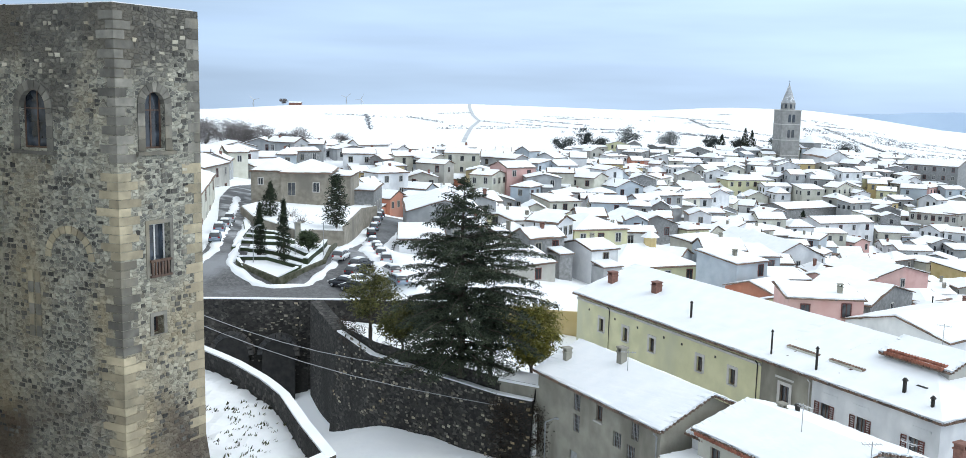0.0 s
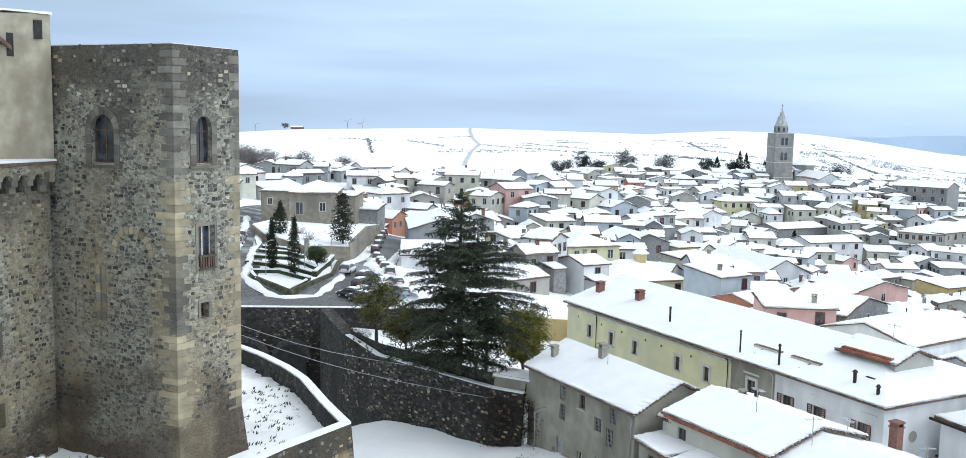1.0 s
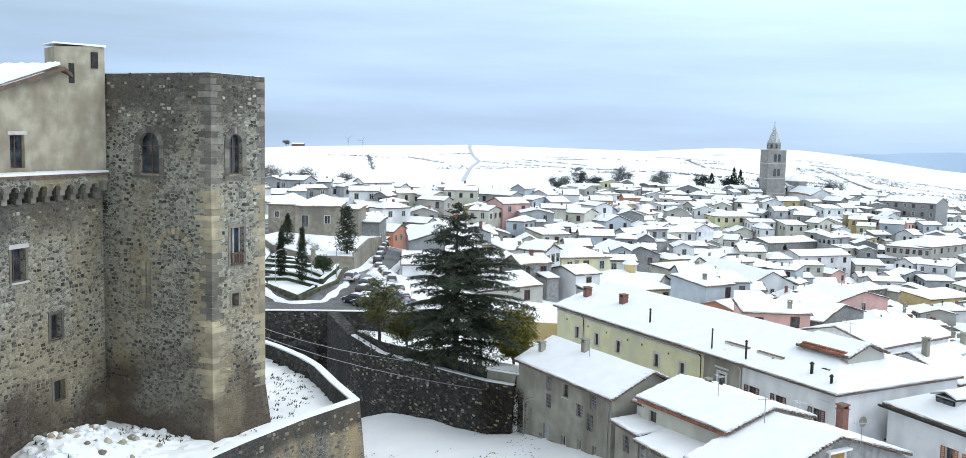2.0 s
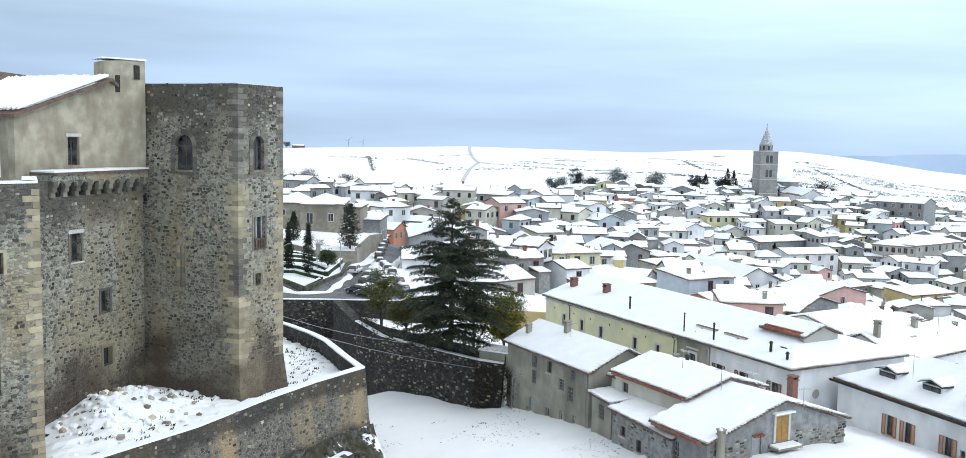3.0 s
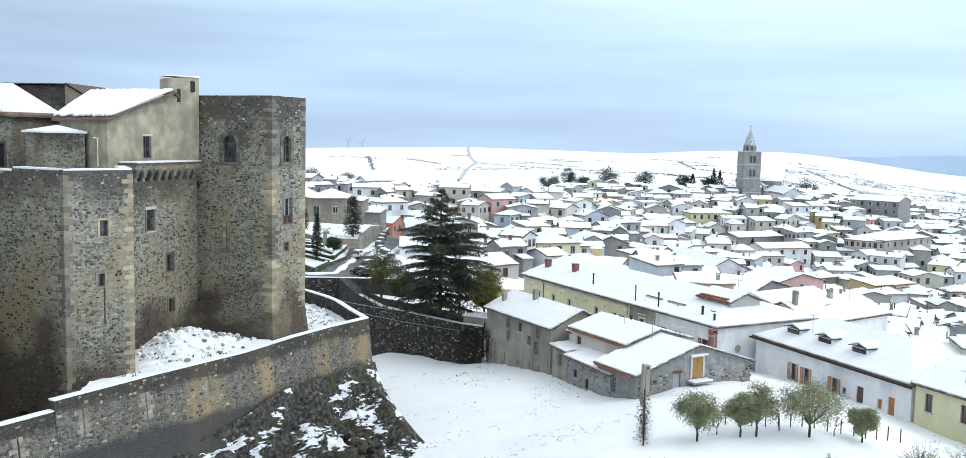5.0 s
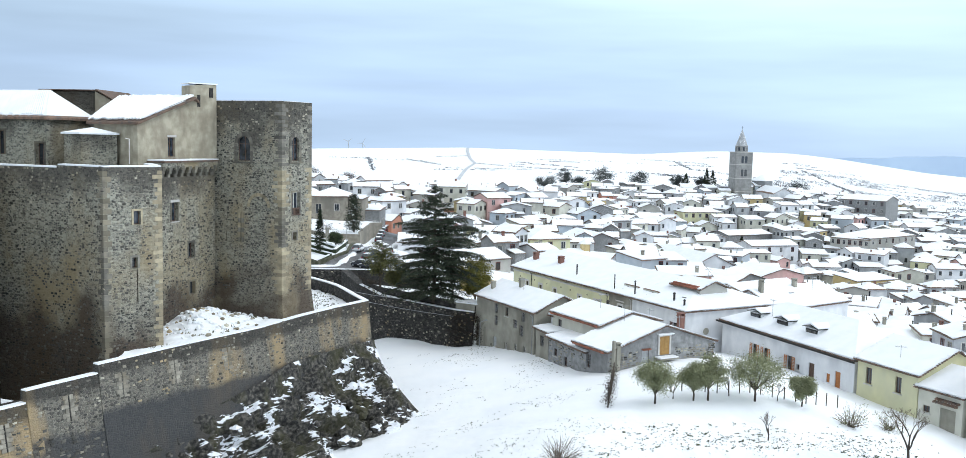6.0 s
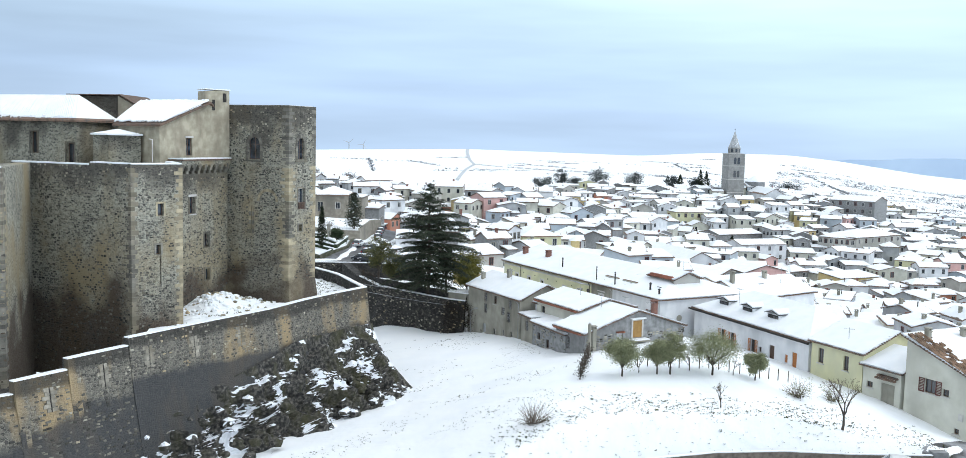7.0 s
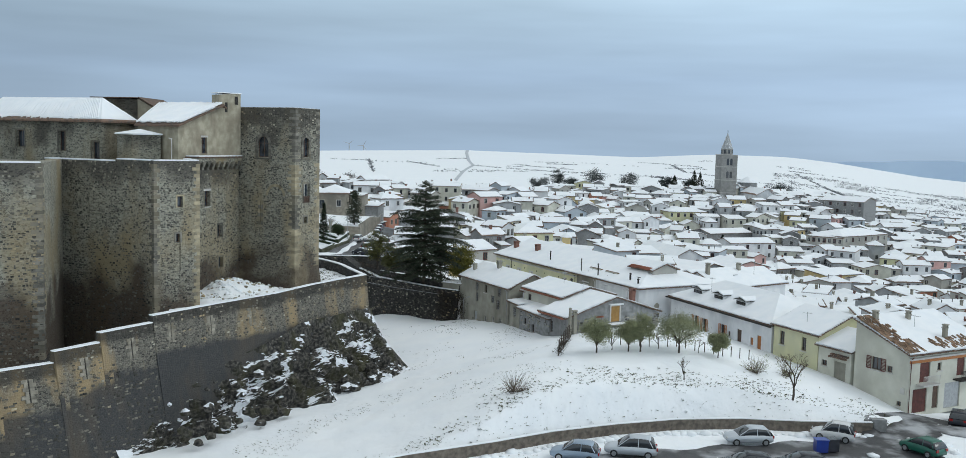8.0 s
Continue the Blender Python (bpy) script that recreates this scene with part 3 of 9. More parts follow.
# low stone wall along the car park
bm = bmesh.new()
def strip_wall(bm, pts, zlo, zhi, th, mi=0):
    """A wall of the given thickness along a plan line; zlo and zhi: heights, one a point."""
    rows = []
    for i, p in enumerate(pts):
        a, b = Vector(pts[max(0, i - 1)]), Vector(pts[min(len(pts) - 1, i + 1)])
        d = (b - a).normalized(); nr = Vector((-d.y, d.x))
        rows.append([bm.verts.new((p[0] + nr.x * s, p[1] + nr.y * s, z)) for s, z in ((0, zlo[i]), (th, zlo[i]), (th, zhi[i]), (0, zhi[i]))])
    for a, b in zip(rows, rows[1:]):
        for k in range(4):
            bm.faces.new((a[k], b[k], b[(k + 1) % 4], a[(k + 1) % 4])).material_index = mi
    bm.faces.new(rows[0]).material_index = mi
    bm.faces.new(rows[-1][::-1]).material_index = mi
    bmesh.ops.recalc_face_normals(bm, faces=bm.faces)
strip_wall(bm, KERB, [-0.4] * len(KERB), [0.95] * len(KERB), 0.35)
low_wall = tagged(part("low_wall", bm, mat("brown_stone_wall", [(0.10, 0.085, 0.07), (0.2, 0.17, 0.14)], 2.5, 0.9, 0.6, 8)), "low brown stone wall along the car park", "wall", kind="structure")
bm = bmesh.new()
strip_wall(bm, [(p[0], p[1] + 0.03) for p in KERB], [0.954] * len(KERB), [1.03] * len(KERB), 0.26)
part("snow", bm, SNOW, low_wall)

# ---- castle ----
TA = [(-21.6, 38.7), (-14.15, 35.3), (-12.1, 38.9), (-14.5, 45.0), (-23.0, 46.0)]
TB = [(-29.2, 22.5), (-24.6, 20.2), (-21.3, 23.8), (-23.7, 28.6), (-29.5, 30.0)]
TC = [(-44.0, 5.5), (-31.2, 11.4), (-33.0, 18.5), (-36.0, 26.0), (-48.0, 26.0)]


def castle_wall(name, a, b, z0, z1, holes, label, parent=None, th=1.2, material=RUBBLE):
    m, L = wall_frame(a, b, z0)
    bm = bmesh.new()
    panel(bm, Matrix.Identity(4), L, z1 - z0, holes, th)
    ob = part(name, bm, material, parent, label)
    ob.matrix_local = m
    return ob, m, L


def rubble_face(parent, m, L, h, z_from, holes, seed, name="stone", density=4.2, margin=(0.0, 0.0), size=(0.13, 0.36), dark=True, lean=0.0, pale_share=None, castle_stone=False):
    """Uneven stones that stand a little proud of a wall face, joined."""
    rng = random.Random(seed)
    bm = bmesh.new()
    v = z_from
    while v < h - 0.1:
        rowh = rng.uniform(0.14, 0.26)
        u = margin[0] + rng.uniform(0, 0.3)
        while u < L - margin[1] - 0.15:
            sw = rng.uniform(*size)
            if rng.random() < density / 6.0 and not any(hh[0] - 0.3 < u + sw and u < hh[2] + 0.3 and hh[1] - 0.3 < v + rowh and v < hh[3] + 0.35 for hh in holes):
                d = rng.uniform(0.01, 0.045)
                j = lambda: rng.uniform(-0.03, 0.03)
                hh2 = rowh * rng.uniform(0.65, 0.92)
                base = [(u, v), (u + sw, v), (u + sw, v + hh2), (u, v + hh2)]
                o = [bm.verts.new((p[0] + j(), 0.03, p[1] + j())) for p in base]
                cx, cz = u + sw / 2, v + hh2 / 2
                t = [bm.verts.new((cx + (q.co.x - cx) * 0.72, -d + j() * 0.3, cz + (q.co.z - cz) * 0.72)) for q in o]
                zw = (m.translation.z if m.translation.z else parent.matrix_local.translation.z) + v
                pale = rng.random() < (0.55 if zw > 24 + 2 * noise.noise(Vector((u * 0.4, v * 0.4, seed))) else 0.3 if zw < 12.0 + 3 * noise.noise(Vector((u * 0.5, v * 0.5, seed))) else 0.36)
                if pale_share is not None:
                    pale = rng.random() < pale_share
                mi = 0 if pale or not dark else 1
                for q in o + t:
                    q.co.y -= lean * (1 - q.co.z / h)
                bm.faces.new(t).material_index = mi
                for k in range(4):
                    bm.faces.new((o[k], o[(k + 1) % 4], t[(k + 1) % 4], t[k])).material_index = mi
            u += sw + rng.uniform(0.03, 0.08)
        v += rowh
    ob = part(name, bm, [CASTLE_BITS if castle_stone else STONE_BITS, DARK_BITS], parent)
    ob.matrix_local = m
    return tagged(ob, kind="stuff")


QUOINS = {}


def quoins(parent, p, d1, d2, z0, z1, material, seed, lo=0.4, hi=0.75, every=0.42):
    """Corner blocks laid long and short up an edge; each block is its own piece."""
    rng = random.Random(seed)
    z, k = z0, 0
    a, b = Vector((*d1, 0)).normalized(), Vector((*d2, 0)).normalized()
    while z < z1 - 0.2:
        h = every
        la, lb = (hi, lo) if k % 2 else (lo, hi)
        la *= rng.uniform(0.85, 1.15); lb *= rng.uniform(0.85, 1.15)
        key = (k % 6, material.name, tuple(d1))
        if key not in QUOINS:
            bm = bmesh.new()
            o = -(a + b) * 0.016
            pts = [o, o + a * la, o + a * la + b * 0.12, o + a * 0.12 + b * 0.12, o + b * lb + a * 0.12, o + b * lb]
            lo_v = [bm.verts.new((q.x, q.y, 0.012)) for q in pts]
            hi_v = [bm.verts.new((q.x, q.y, h - 0.012)) for q in pts]
            for i in range(6):
                j = (i + 1) % 6
                bm.faces.new((lo_v[i], lo_v[j], hi_v[j], hi_v[i]))
            bm.faces.new(lo_v[::-1]); bm.faces.new(hi_v)
            bmesh.ops.recalc_face_normals(bm, faces=bm.faces)
            me = bpy.data.meshes.new("quoin"); bm.to_mesh(me); bm.free()
            QUOINS[key] = me
        ob = part("quoin", QUOINS[key], material, parent)
        ob.location = (p[0], p[1], z)
        z += h
        k += 1


def solid_core(name, poly, z0, z1, material, parent, inset=0.0):
    bm = bmesh.new()
    prism(bm, poly, z0, z1)
    return part(name, bm, material, parent)


def arched_window(parent, m, u, v, w, h, seed=0):
    """A tall window under a round stone arch."""
    win = window_part(parent, m, u, v, w, h, FRAME_BROWN, "cross", depth=0.22, glass=CASTLE_GLASS)
    # arch stones round the head, each a piece
    cx, cz, r = u + w / 2, v + h - w / 2, w / 2
    k = 9
    def piece(pts, y0, y1, nm):
        bm = bmesh.new()
        f = [bm.verts.new((x, y0, z)) for x, z in pts]; g = [bm.verts.new((x, y1, z)) for x, z in pts]
        bm.faces.new(f); bm.faces.new(g[::-1])
        for q in range(len(f)):
            bm.faces.new((f[q], g[q], g[(q + 1) % len(f)], f[(q + 1) % len(f)]))
        bmesh.ops.recalc_face_normals(bm, faces=bm.faces)
        part(nm, bm, GREY_ASHLAR, win)
    for i in range(k):
        a0, a1 = math.pi * i / k + 0.012, math.pi * (i + 1) / k - 0.012
        piece([(cx + rr * math.cos(a), cz + rr * math.sin(a)) for rr, a in ((r - 0.02, a0), (r + 0.34, a0), (r + 0.34, a1), (r - 0.02, a1))], -0.05, 0.2, "arch_stone")
    for s in (-1, 1):
        for q in range(6):
            b0, b1 = math.pi / 2 * q / 6, math.pi / 2 * (q + 1) / 6
            xa, xb = cx + s * (r + 0.004) * math.cos(b0), cx + s * (r + 0.004) * math.cos(b1)
            piece([(xa, cz + r * math.sin(b0)), (xa, cz + r + 0.01), (xb, cz + r + 0.01), (xb, cz + r * math.sin(b1))], 0.02, 0.21, "spandrel")
    z = v - 0.1
    while z < cz - 0.02:
        zz = min(z + 0.5, cz)
        for x0, x1 in ((u - 0.34, u - 0.005), (u + w + 0.005, u + w + 0.34)):
            piece([(x0, z + 0.012), (x1, z + 0.012), (x1, zz - 0.012), (x0, zz - 0.012)], -0.05, 0.4, "jamb_stone")
        z = zz
    part("sill", boxes((u - 0.45, -0.16, v - 0.24, u + w + 0.45, 0.4, v - 0.11)), GREY_ASHLAR, win)
    return win


castle = thing("castle", pose(0, 0, 0), "medieval castle of grey rubble stone with square towers, dusted with snow", "castle")
ZT, Z0 = 28.65, 7.6
# corner tower, left face
mA, LA = wall_frame(TA[0], TA[1], Z0)
hA = [(3.0, 23.05 - Z0, 4.5, 25.4 - Z0), (3.36, 15.3 - Z0, 3.46, 18.0 - Z0), (1.55, 15.3 - Z0, 1.68, 16.25 - Z0)]
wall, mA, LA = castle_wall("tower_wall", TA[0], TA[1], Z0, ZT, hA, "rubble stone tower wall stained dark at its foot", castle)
arched_window(wall, Matrix.Identity(4), 3.0, hA[0][1], 1.5, 2.35)
rubble_face(wall, Matrix.Identity(4), LA, ZT - Z0, 0.4, hA, 1, margin=(0.1, 0.9), density=2.4, castle_stone=True)
hR = [(1.32, 23.15 - Z0, 2.3, 25.4 - Z0), (1.38, 18.0 - Z0, 2.42, 20.15 - Z0), (1.48, 15.65 - Z0, 2.0, 16.4 - Z0)]
wall, mR, LR = castle_wall("tower_wall", TA[1], TA[2], Z0, ZT, hR, "pale rubble tower wall with tawny corner stones", castle)
arched_window(wall, Matrix.Identity(4), 1.32, hR[0][1], 0.98, 2.25)
w3 = window_part(wall, Matrix.Identity(4), 1.38, hR[1][1], 1.04, 2.15, FRAME_WHITE, "two", 0.3, GREY_ASHLAR, glass=CASTLE_GLASS)
rows = [(1.36, -0.12, hR[1][1], 2.44, -0.04, hR[1][1] + 0.09), (1.36, -0.12, hR[1][1] + 0.62, 2.44, -0.03, hR[1][1] + 0.72)]
rows += [(1.42 + i * 0.16, -0.11, hR[1][1] + 0.09, 1.5 + i * 0.16, -0.05, hR[1][1] + 0.62) for i in range(6)]
bal = part("balustrade", boxes(rows[1]), FRAME_BROWN, w3, "worn brown balustrade")
part("bottom_rail", boxes(rows[0]), FRAME_BROWN, bal)
for r_ in rows[2:]:
    part("baluster", boxes(r_), FRAME_BROWN, bal)
window_part(wall, Matrix.Identity(4), 1.48, hR[2][1], 0.52, 0.75, FRAME_BROWN, "two", 0.35, GREY_ASHLAR)
rubble_face(wall, Matrix.Identity(4), LR, ZT - Z0, 0.4, hR, 2, margin=(0.75, 0.6), density=2.4, castle_stone=True)
eA = ((TA[0][0] - TA[1][0], TA[0][1] - TA[1][1]), (TA[2][0] - TA[1][0], TA[2][1] - TA[1][1]))
quoins(castle, TA[1], *eA, 8.2, 15.0, ASHLAR, 3, 0.55, 1.05, 0.34)
quoins(castle, TA[1], *eA, 15.08, 18.8, GREY_ASHLAR, 13, 0.45, 0.85, 0.34)
quoins(castle, TA[1], *eA, 18.86, 22.3, ASHLAR, 14, 0.4, 0.8, 0.34)
quoins(castle, TA[1], *eA, 22.64, ZT - 0.1, GREY_ASHLAR, 15, 0.5, 0.9, 0.36)
eB = ((TA[1][0] - TA[2][0], TA[1][1] - TA[2][1]), (TA[3][0] - TA[2][0], TA[3][1] - TA[2][1]))
quoins(castle, TA[2], *eB, 8.2, 22.4, ASHLAR, 4, 0.45, 0.9)
quoins(castle, TA[2], *eB, 22.48, ZT - 0.1, GREY_ASHLAR, 16, 0.35, 0.7)
# blind arch and slit surround on the left face
lw_ = bpy.data.objects["tower_wall"]
for i in range(11):
    a0, a1 = math.pi * i / 11 + 0.02, math.pi * (i + 1) / 11 - 0.02
    bm = bmesh.new()
    q = [(5.5 + r_ * math.cos(a_), 18.7 - Z0 + r_ * math.sin(a_)) for r_, a_ in ((1.05, a0), (1.35, a0), (1.35, a1), (1.05, a1))]
    f = [bm.verts.new((x, -0.06, z)) for x, z in q]; g = [bm.verts.new((x, 0.05, z)) for x, z in q]
    bm.faces.new(f)
    for s_ in range(4):
        bm.faces.new((f[s_], g[s_], g[(s_ + 1) % 4], f[(s_ + 1) % 4]))
    bmesh.ops.recalc_face_normals(bm, faces=bm.faces)
    part("blind_arch_stone", bm, ASHLAR, lw_)
for z_ in range(6):
    for x0_ in (3.08, 3.47):
        part("slit_surround", boxes((x0_, -0.045, 15.3 - Z0 + z_ * 0.46, x0_ + 0.27, 0.1, 15.3 - Z0 + z_ * 0.46 + 0.44)), ASHLAR if z_ % 2 else GREY_ASHLAR, lw_)
castle_wall("tower_wall", TA[2], TA[3], Z0, ZT, [], "rubble tower wall", castle)
castle_wall("tower_wall", TA[3], TA[4], Z0, ZT, [], "rubble tower wall", castle)
castle_wall("tower_wall", TA[4], TA[0], Z0, ZT, [], "rubble tower wall", castle)
def inset(poly, d):
    c = Vector((sum(p[0] for p in poly) / len(poly), sum(p[1] for p in poly) / len(poly)))
    return [tuple(Vector(p) + (c - Vector(p)).normalized() * d) for p in poly]
solid_core("tower_roof", inset(TA, 0.25), ZT - 1.0, ZT + 0.06, SNOW, castle)
# batter at the tower's foot
bm = bmesh.new()
foot = [tuple(Vector(p) + (Vector(p) - Vector((-17, 40))).normalized() * 0.55) for p in TA]
lo = [bm.verts.new((*p, 7.2)) for p in foot]
hi = [bm.verts.new((*(Vector(p) + (Vector(p) - Vector((-17, 40))).normalized() * 0.03), 10.6)) for p in TA]
for i in range(5):
    bm.faces.new((lo[i], lo[(i + 1) % 5], hi[(i + 1) % 5], hi[i]))
part("tower_batter", bm, RUBBLE, castle)

# curtain wall with corbels
M0, M1 = (-23.7, 28.6), (-21.2, 37.9)
hM = [(2.55, 17.65 - Z0, 3.5, 19.35 - Z0), (5.2, 14.1 - Z0, 6.05, 15.5 - Z0), (5.35, 10.7 - Z0, 6.2, 11.85 - Z0)]
# holes added between the corbels to make the arch voids look dark
hM += [(1.25 + i, 21.62 - Z0, 1.85 + i, 22.5 - Z0) for i in range(8)]
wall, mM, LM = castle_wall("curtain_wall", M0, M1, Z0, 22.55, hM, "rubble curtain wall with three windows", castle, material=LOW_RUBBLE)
window_part(wall, Matrix.Identity(4), *hM[0][:2], 0.95, 1.7, FRAME_BROWN, "cross", 0.3, GREY_ASHLAR, True, glass=CASTLE_GLASS)
part("lintel", boxes((2.35, -0.09, 19.36 - Z0, 3.7, 0.1, 19.58 - Z0)), STUCCO_TRIM, wall)
window_part(wall, Matrix.Identity(4), *hM[1][:2], 0.85, 1.4, FRAME_BROWN, "two", 0.3, GREY_ASHLAR, glass=CASTLE_GLASS)
window_part(wall, Matrix.Identity(4), *hM[2][:2], 0.85, 1.15, IRON, "two", 0.3, GREY_ASHLAR)
rubble_face(wall, Matrix.Identity(4), LM, 21.6 - Z0, 0.5, hM, 5, density=2.4, castle_stone=True)
part("parapet", boxes((0.8, -0.4, 22.55 - Z0, LM, 1.2, 22.9 - Z0)), RUBBLE, wall)
part("coping", boxes((0.75, -0.52, 22.904 - Z0, LM, 1.2, 23.05 - Z0)), TILE, wall)
part("snow", boxes((0.8, -0.47, 23.054 - Z0, LM, 1.15, 23.16 - Z0)), SNOW, wall)
# added plate behind those holes keeps light from passing through
part("machicolation_back", boxes((0.9, 1.21, 21.5 - Z0, LM, 1.4, 22.54 - Z0)), DARK_RUBBLE, wall)
for i in range(9):
    bm = bmesh.new()
    for d, z0_, z1_ in ((0.36, 22.22, 22.54), (0.27, 21.92, 22.22), (0.14, 21.6, 21.92)):
        box(bm, 0.86 + i, -d, z0_ - Z0, 1.24 + i, 0.05, z1_ - Z0)
    part("corbel", bm, GREY_ASHLAR, wall)
    if i < 8:
        # round head between two corbels
        bm = bmesh.new()
        arc = [(1.55 + i + 0.31 * math.cos(math.pi * k / 6), 22.22 + 0.27 * math.sin(math.pi * k / 6) - Z0) for k in range(7)]
        ring = arc + [(1.24 + i, 22.545 - Z0), (1.86 + i, 22.545 - Z0)]
        f, g = [bm.verts.new((x, -0.36, z)) for x, z in ring], [bm.verts.new((x, -0.12, z)) for x, z in ring]
        bm.faces.new(f); bm.faces.new(g[::-1])
        for k in range(9):
            bm.faces.new((f[k], g[k], g[(k + 1) % 9], f[(k + 1) % 9]))
        part("corbel_arch", bm, RUBBLE, wall)

# second tower
ZB = 22.75
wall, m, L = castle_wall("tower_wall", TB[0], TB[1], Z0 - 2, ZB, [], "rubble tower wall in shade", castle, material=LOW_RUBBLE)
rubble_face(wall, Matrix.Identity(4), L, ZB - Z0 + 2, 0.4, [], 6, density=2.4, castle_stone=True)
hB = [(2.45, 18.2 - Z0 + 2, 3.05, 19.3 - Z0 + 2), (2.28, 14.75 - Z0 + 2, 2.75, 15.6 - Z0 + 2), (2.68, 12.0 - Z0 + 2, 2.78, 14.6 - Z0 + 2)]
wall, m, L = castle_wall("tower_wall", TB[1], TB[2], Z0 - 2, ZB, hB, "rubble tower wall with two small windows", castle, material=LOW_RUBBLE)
window_part(wall, Matrix.Identity(4), *hB[0][:2], 0.6, 1.1, FRAME_BROWN, "plain", 0.3, ASHLAR, glass=CASTLE_GLASS)
window_part(wall, Matrix.Identity(4), *hB[1][:2], 0.47, 0.85, FRAME_BROWN, "plain", 0.3, GREY_ASHLAR)
rubble_face(wall, Matrix.Identity(4), L, ZB - Z0 + 2, 0.4, hB, 7, margin=(0.6, 0.8), density=2.4, castle_stone=True)
castle_wall("tower_wall", TB[2], TB[3], Z0 - 2, ZB, [], "rubble tower wall", castle)
quoins(castle, TB[1], (-4.6, 2.3), (3.3, 3.6), 6.5, ZB - 0.1, GREY_ASHLAR, 8, 0.35, 0.6)
quoins(castle, TB[2], (-3.3, -3.6), (-2.4, 4.8), 6.5, ZB - 0.1, ASHLAR, 9, 0.4, 0.75, 0.34)
# recessed curtain and far tower
wall, m, L = castle_wall("curtain_wall", (-38.0, 26.0), (-29.1, 22.45), 3.0, ZB - 0.2, [(4.0, 8.8, 4.15, 11.0)], "dark-stained recessed curtain wall", castle, material=LOW_RUBBLE)
rubble_face(wall, Matrix.Identity(4), L, ZB - 3.2, 0.5, [], 10, density=2.4, castle_stone=True)
wall, m, L = castle_wall("tower_wall", TC[0], TC[1], 0.0, ZB - 0.2, [], "pale rubble tower wall", castle, material=LOW_RUBBLE)
rubble_face(wall, Matrix.Identity(4), L, ZB - 0.2, 3.0, [], 11, density=2.4, castle_stone=True)
castle_wall("tower_wall", TC[1], TC[3], 0.0, ZB - 0.2, [], "rubble tower wall", castle)
quoins(castle, TC[1], (-12.8, -5.9), (-1.8, 7.1), 4.5, ZB - 0.3, GREY_ASHLAR, 12, 0.5, 0.9, 0.34)
# terrace behind the parapets, with snow
bm = bmesh.new()
prism(bm, [(-48, 9), (-32.5, 13.0), (-37.5, 26.8), (-29.2, 23.9), (-25.2, 21.9), (-22.9, 24.4), (-24.8, 29.0), (-22.5, 38.0), (-22, 46), (-60, 60), (-60, 9)], 20.5, 22.0)
part("terrace", bm, GREY_RENDER, castle)
for a, b in ((TC[0], TC[1]), ((-38.0, 26.0), (-29.1, 22.45)), (TB[0], TB[1]), (TB[1], TB[2]), (TB[2], TB[3])):
    m, L = wall_frame(a, b, 0)
    z = ZB if a in TB else ZB - 0.2
    ob = part("snow", boxes((0.06, 0.05, z + 0.004, L - 0.06, 0.8, z + 0.13)), SNOW, castle)
    ob.matrix_local = m

# upper house on the terrace
U0, U1, UL = (-25.3, 29.3), (-22.0, 38.6), (-30.8, 33.4)
mU, LU = wall_frame(U0, U1, 22.0)
bm = bmesh.new()
hU = [(4.0, 1.35, 4.95, 3.1), (9.15, 1.5, 9.5, 2.6)]
panel(bm, Matrix.Identity(4), LU, 7.0, hU, 0.5, top=(4.35, 6.9, 6.75, 6.75))
upper = part("upper_house", bm, TERRACE_PLASTER, castle, "beige plastered house wall above the parapet")
upper.matrix_local = mU
window_part(upper, Matrix.Identity(4), 4.0, 1.35, 0.95, 1.75, FRAME_BROWN, "two", 0.2, glass=CASTLE_GLASS)
part("lintel", boxes((3.85, -0.05, 3.11, 5.1, 0.1, 3.3)), STUCCO_TRIM, upper)
window_part(upper, Matrix.Identity(4), 9.15, 1.5, 0.35, 1.1, FRAME_BROWN, "plain", 0.2)
mS, LS = wall_frame(UL, U0, 22.0)
bm = bmesh.new()
panel(bm, Matrix.Identity(4), LS, 4.35, [(1.2, 0.5, 2.1, 1.9)], 0.5)
side = part("house_wall", bm, TERRACE_PLASTER, castle)
side.matrix_local = mS
window_part(side, Matrix.Identity(4), 1.2, 0.5, 0.9, 1.4, IRON, "plain", 0.25)
bm = bmesh.new()
ridge_a, ridge_b = (-22.6, 35.6, 28.85), (-31.2, 40.4, 28.85)
eave = [(-25.0, 28.7, 26.35), (-31.4, 33.2, 26.35)]
slab(bm, [[eave[1], eave[0], (-22.3, 35.9, 28.85), ridge_b], [ridge_b, (-22.3, 35.9, 28.85), (-22, 42, 26.5), (-31, 47, 26.5)]], -0.2, 0.0)
roof = part("roof", bm, TILE, castle, "clay tile roof under snow")
bm = bmesh.new()
slab(bm, [[(-31.1, 34.3, 26.75), (-25.0, 30.0, 26.75), (-22.9, 35.0, 28.52), (-31.0, 39.8, 28.7)]], -0.1, -0.03)
part("snow", bm, SNOW, roof)
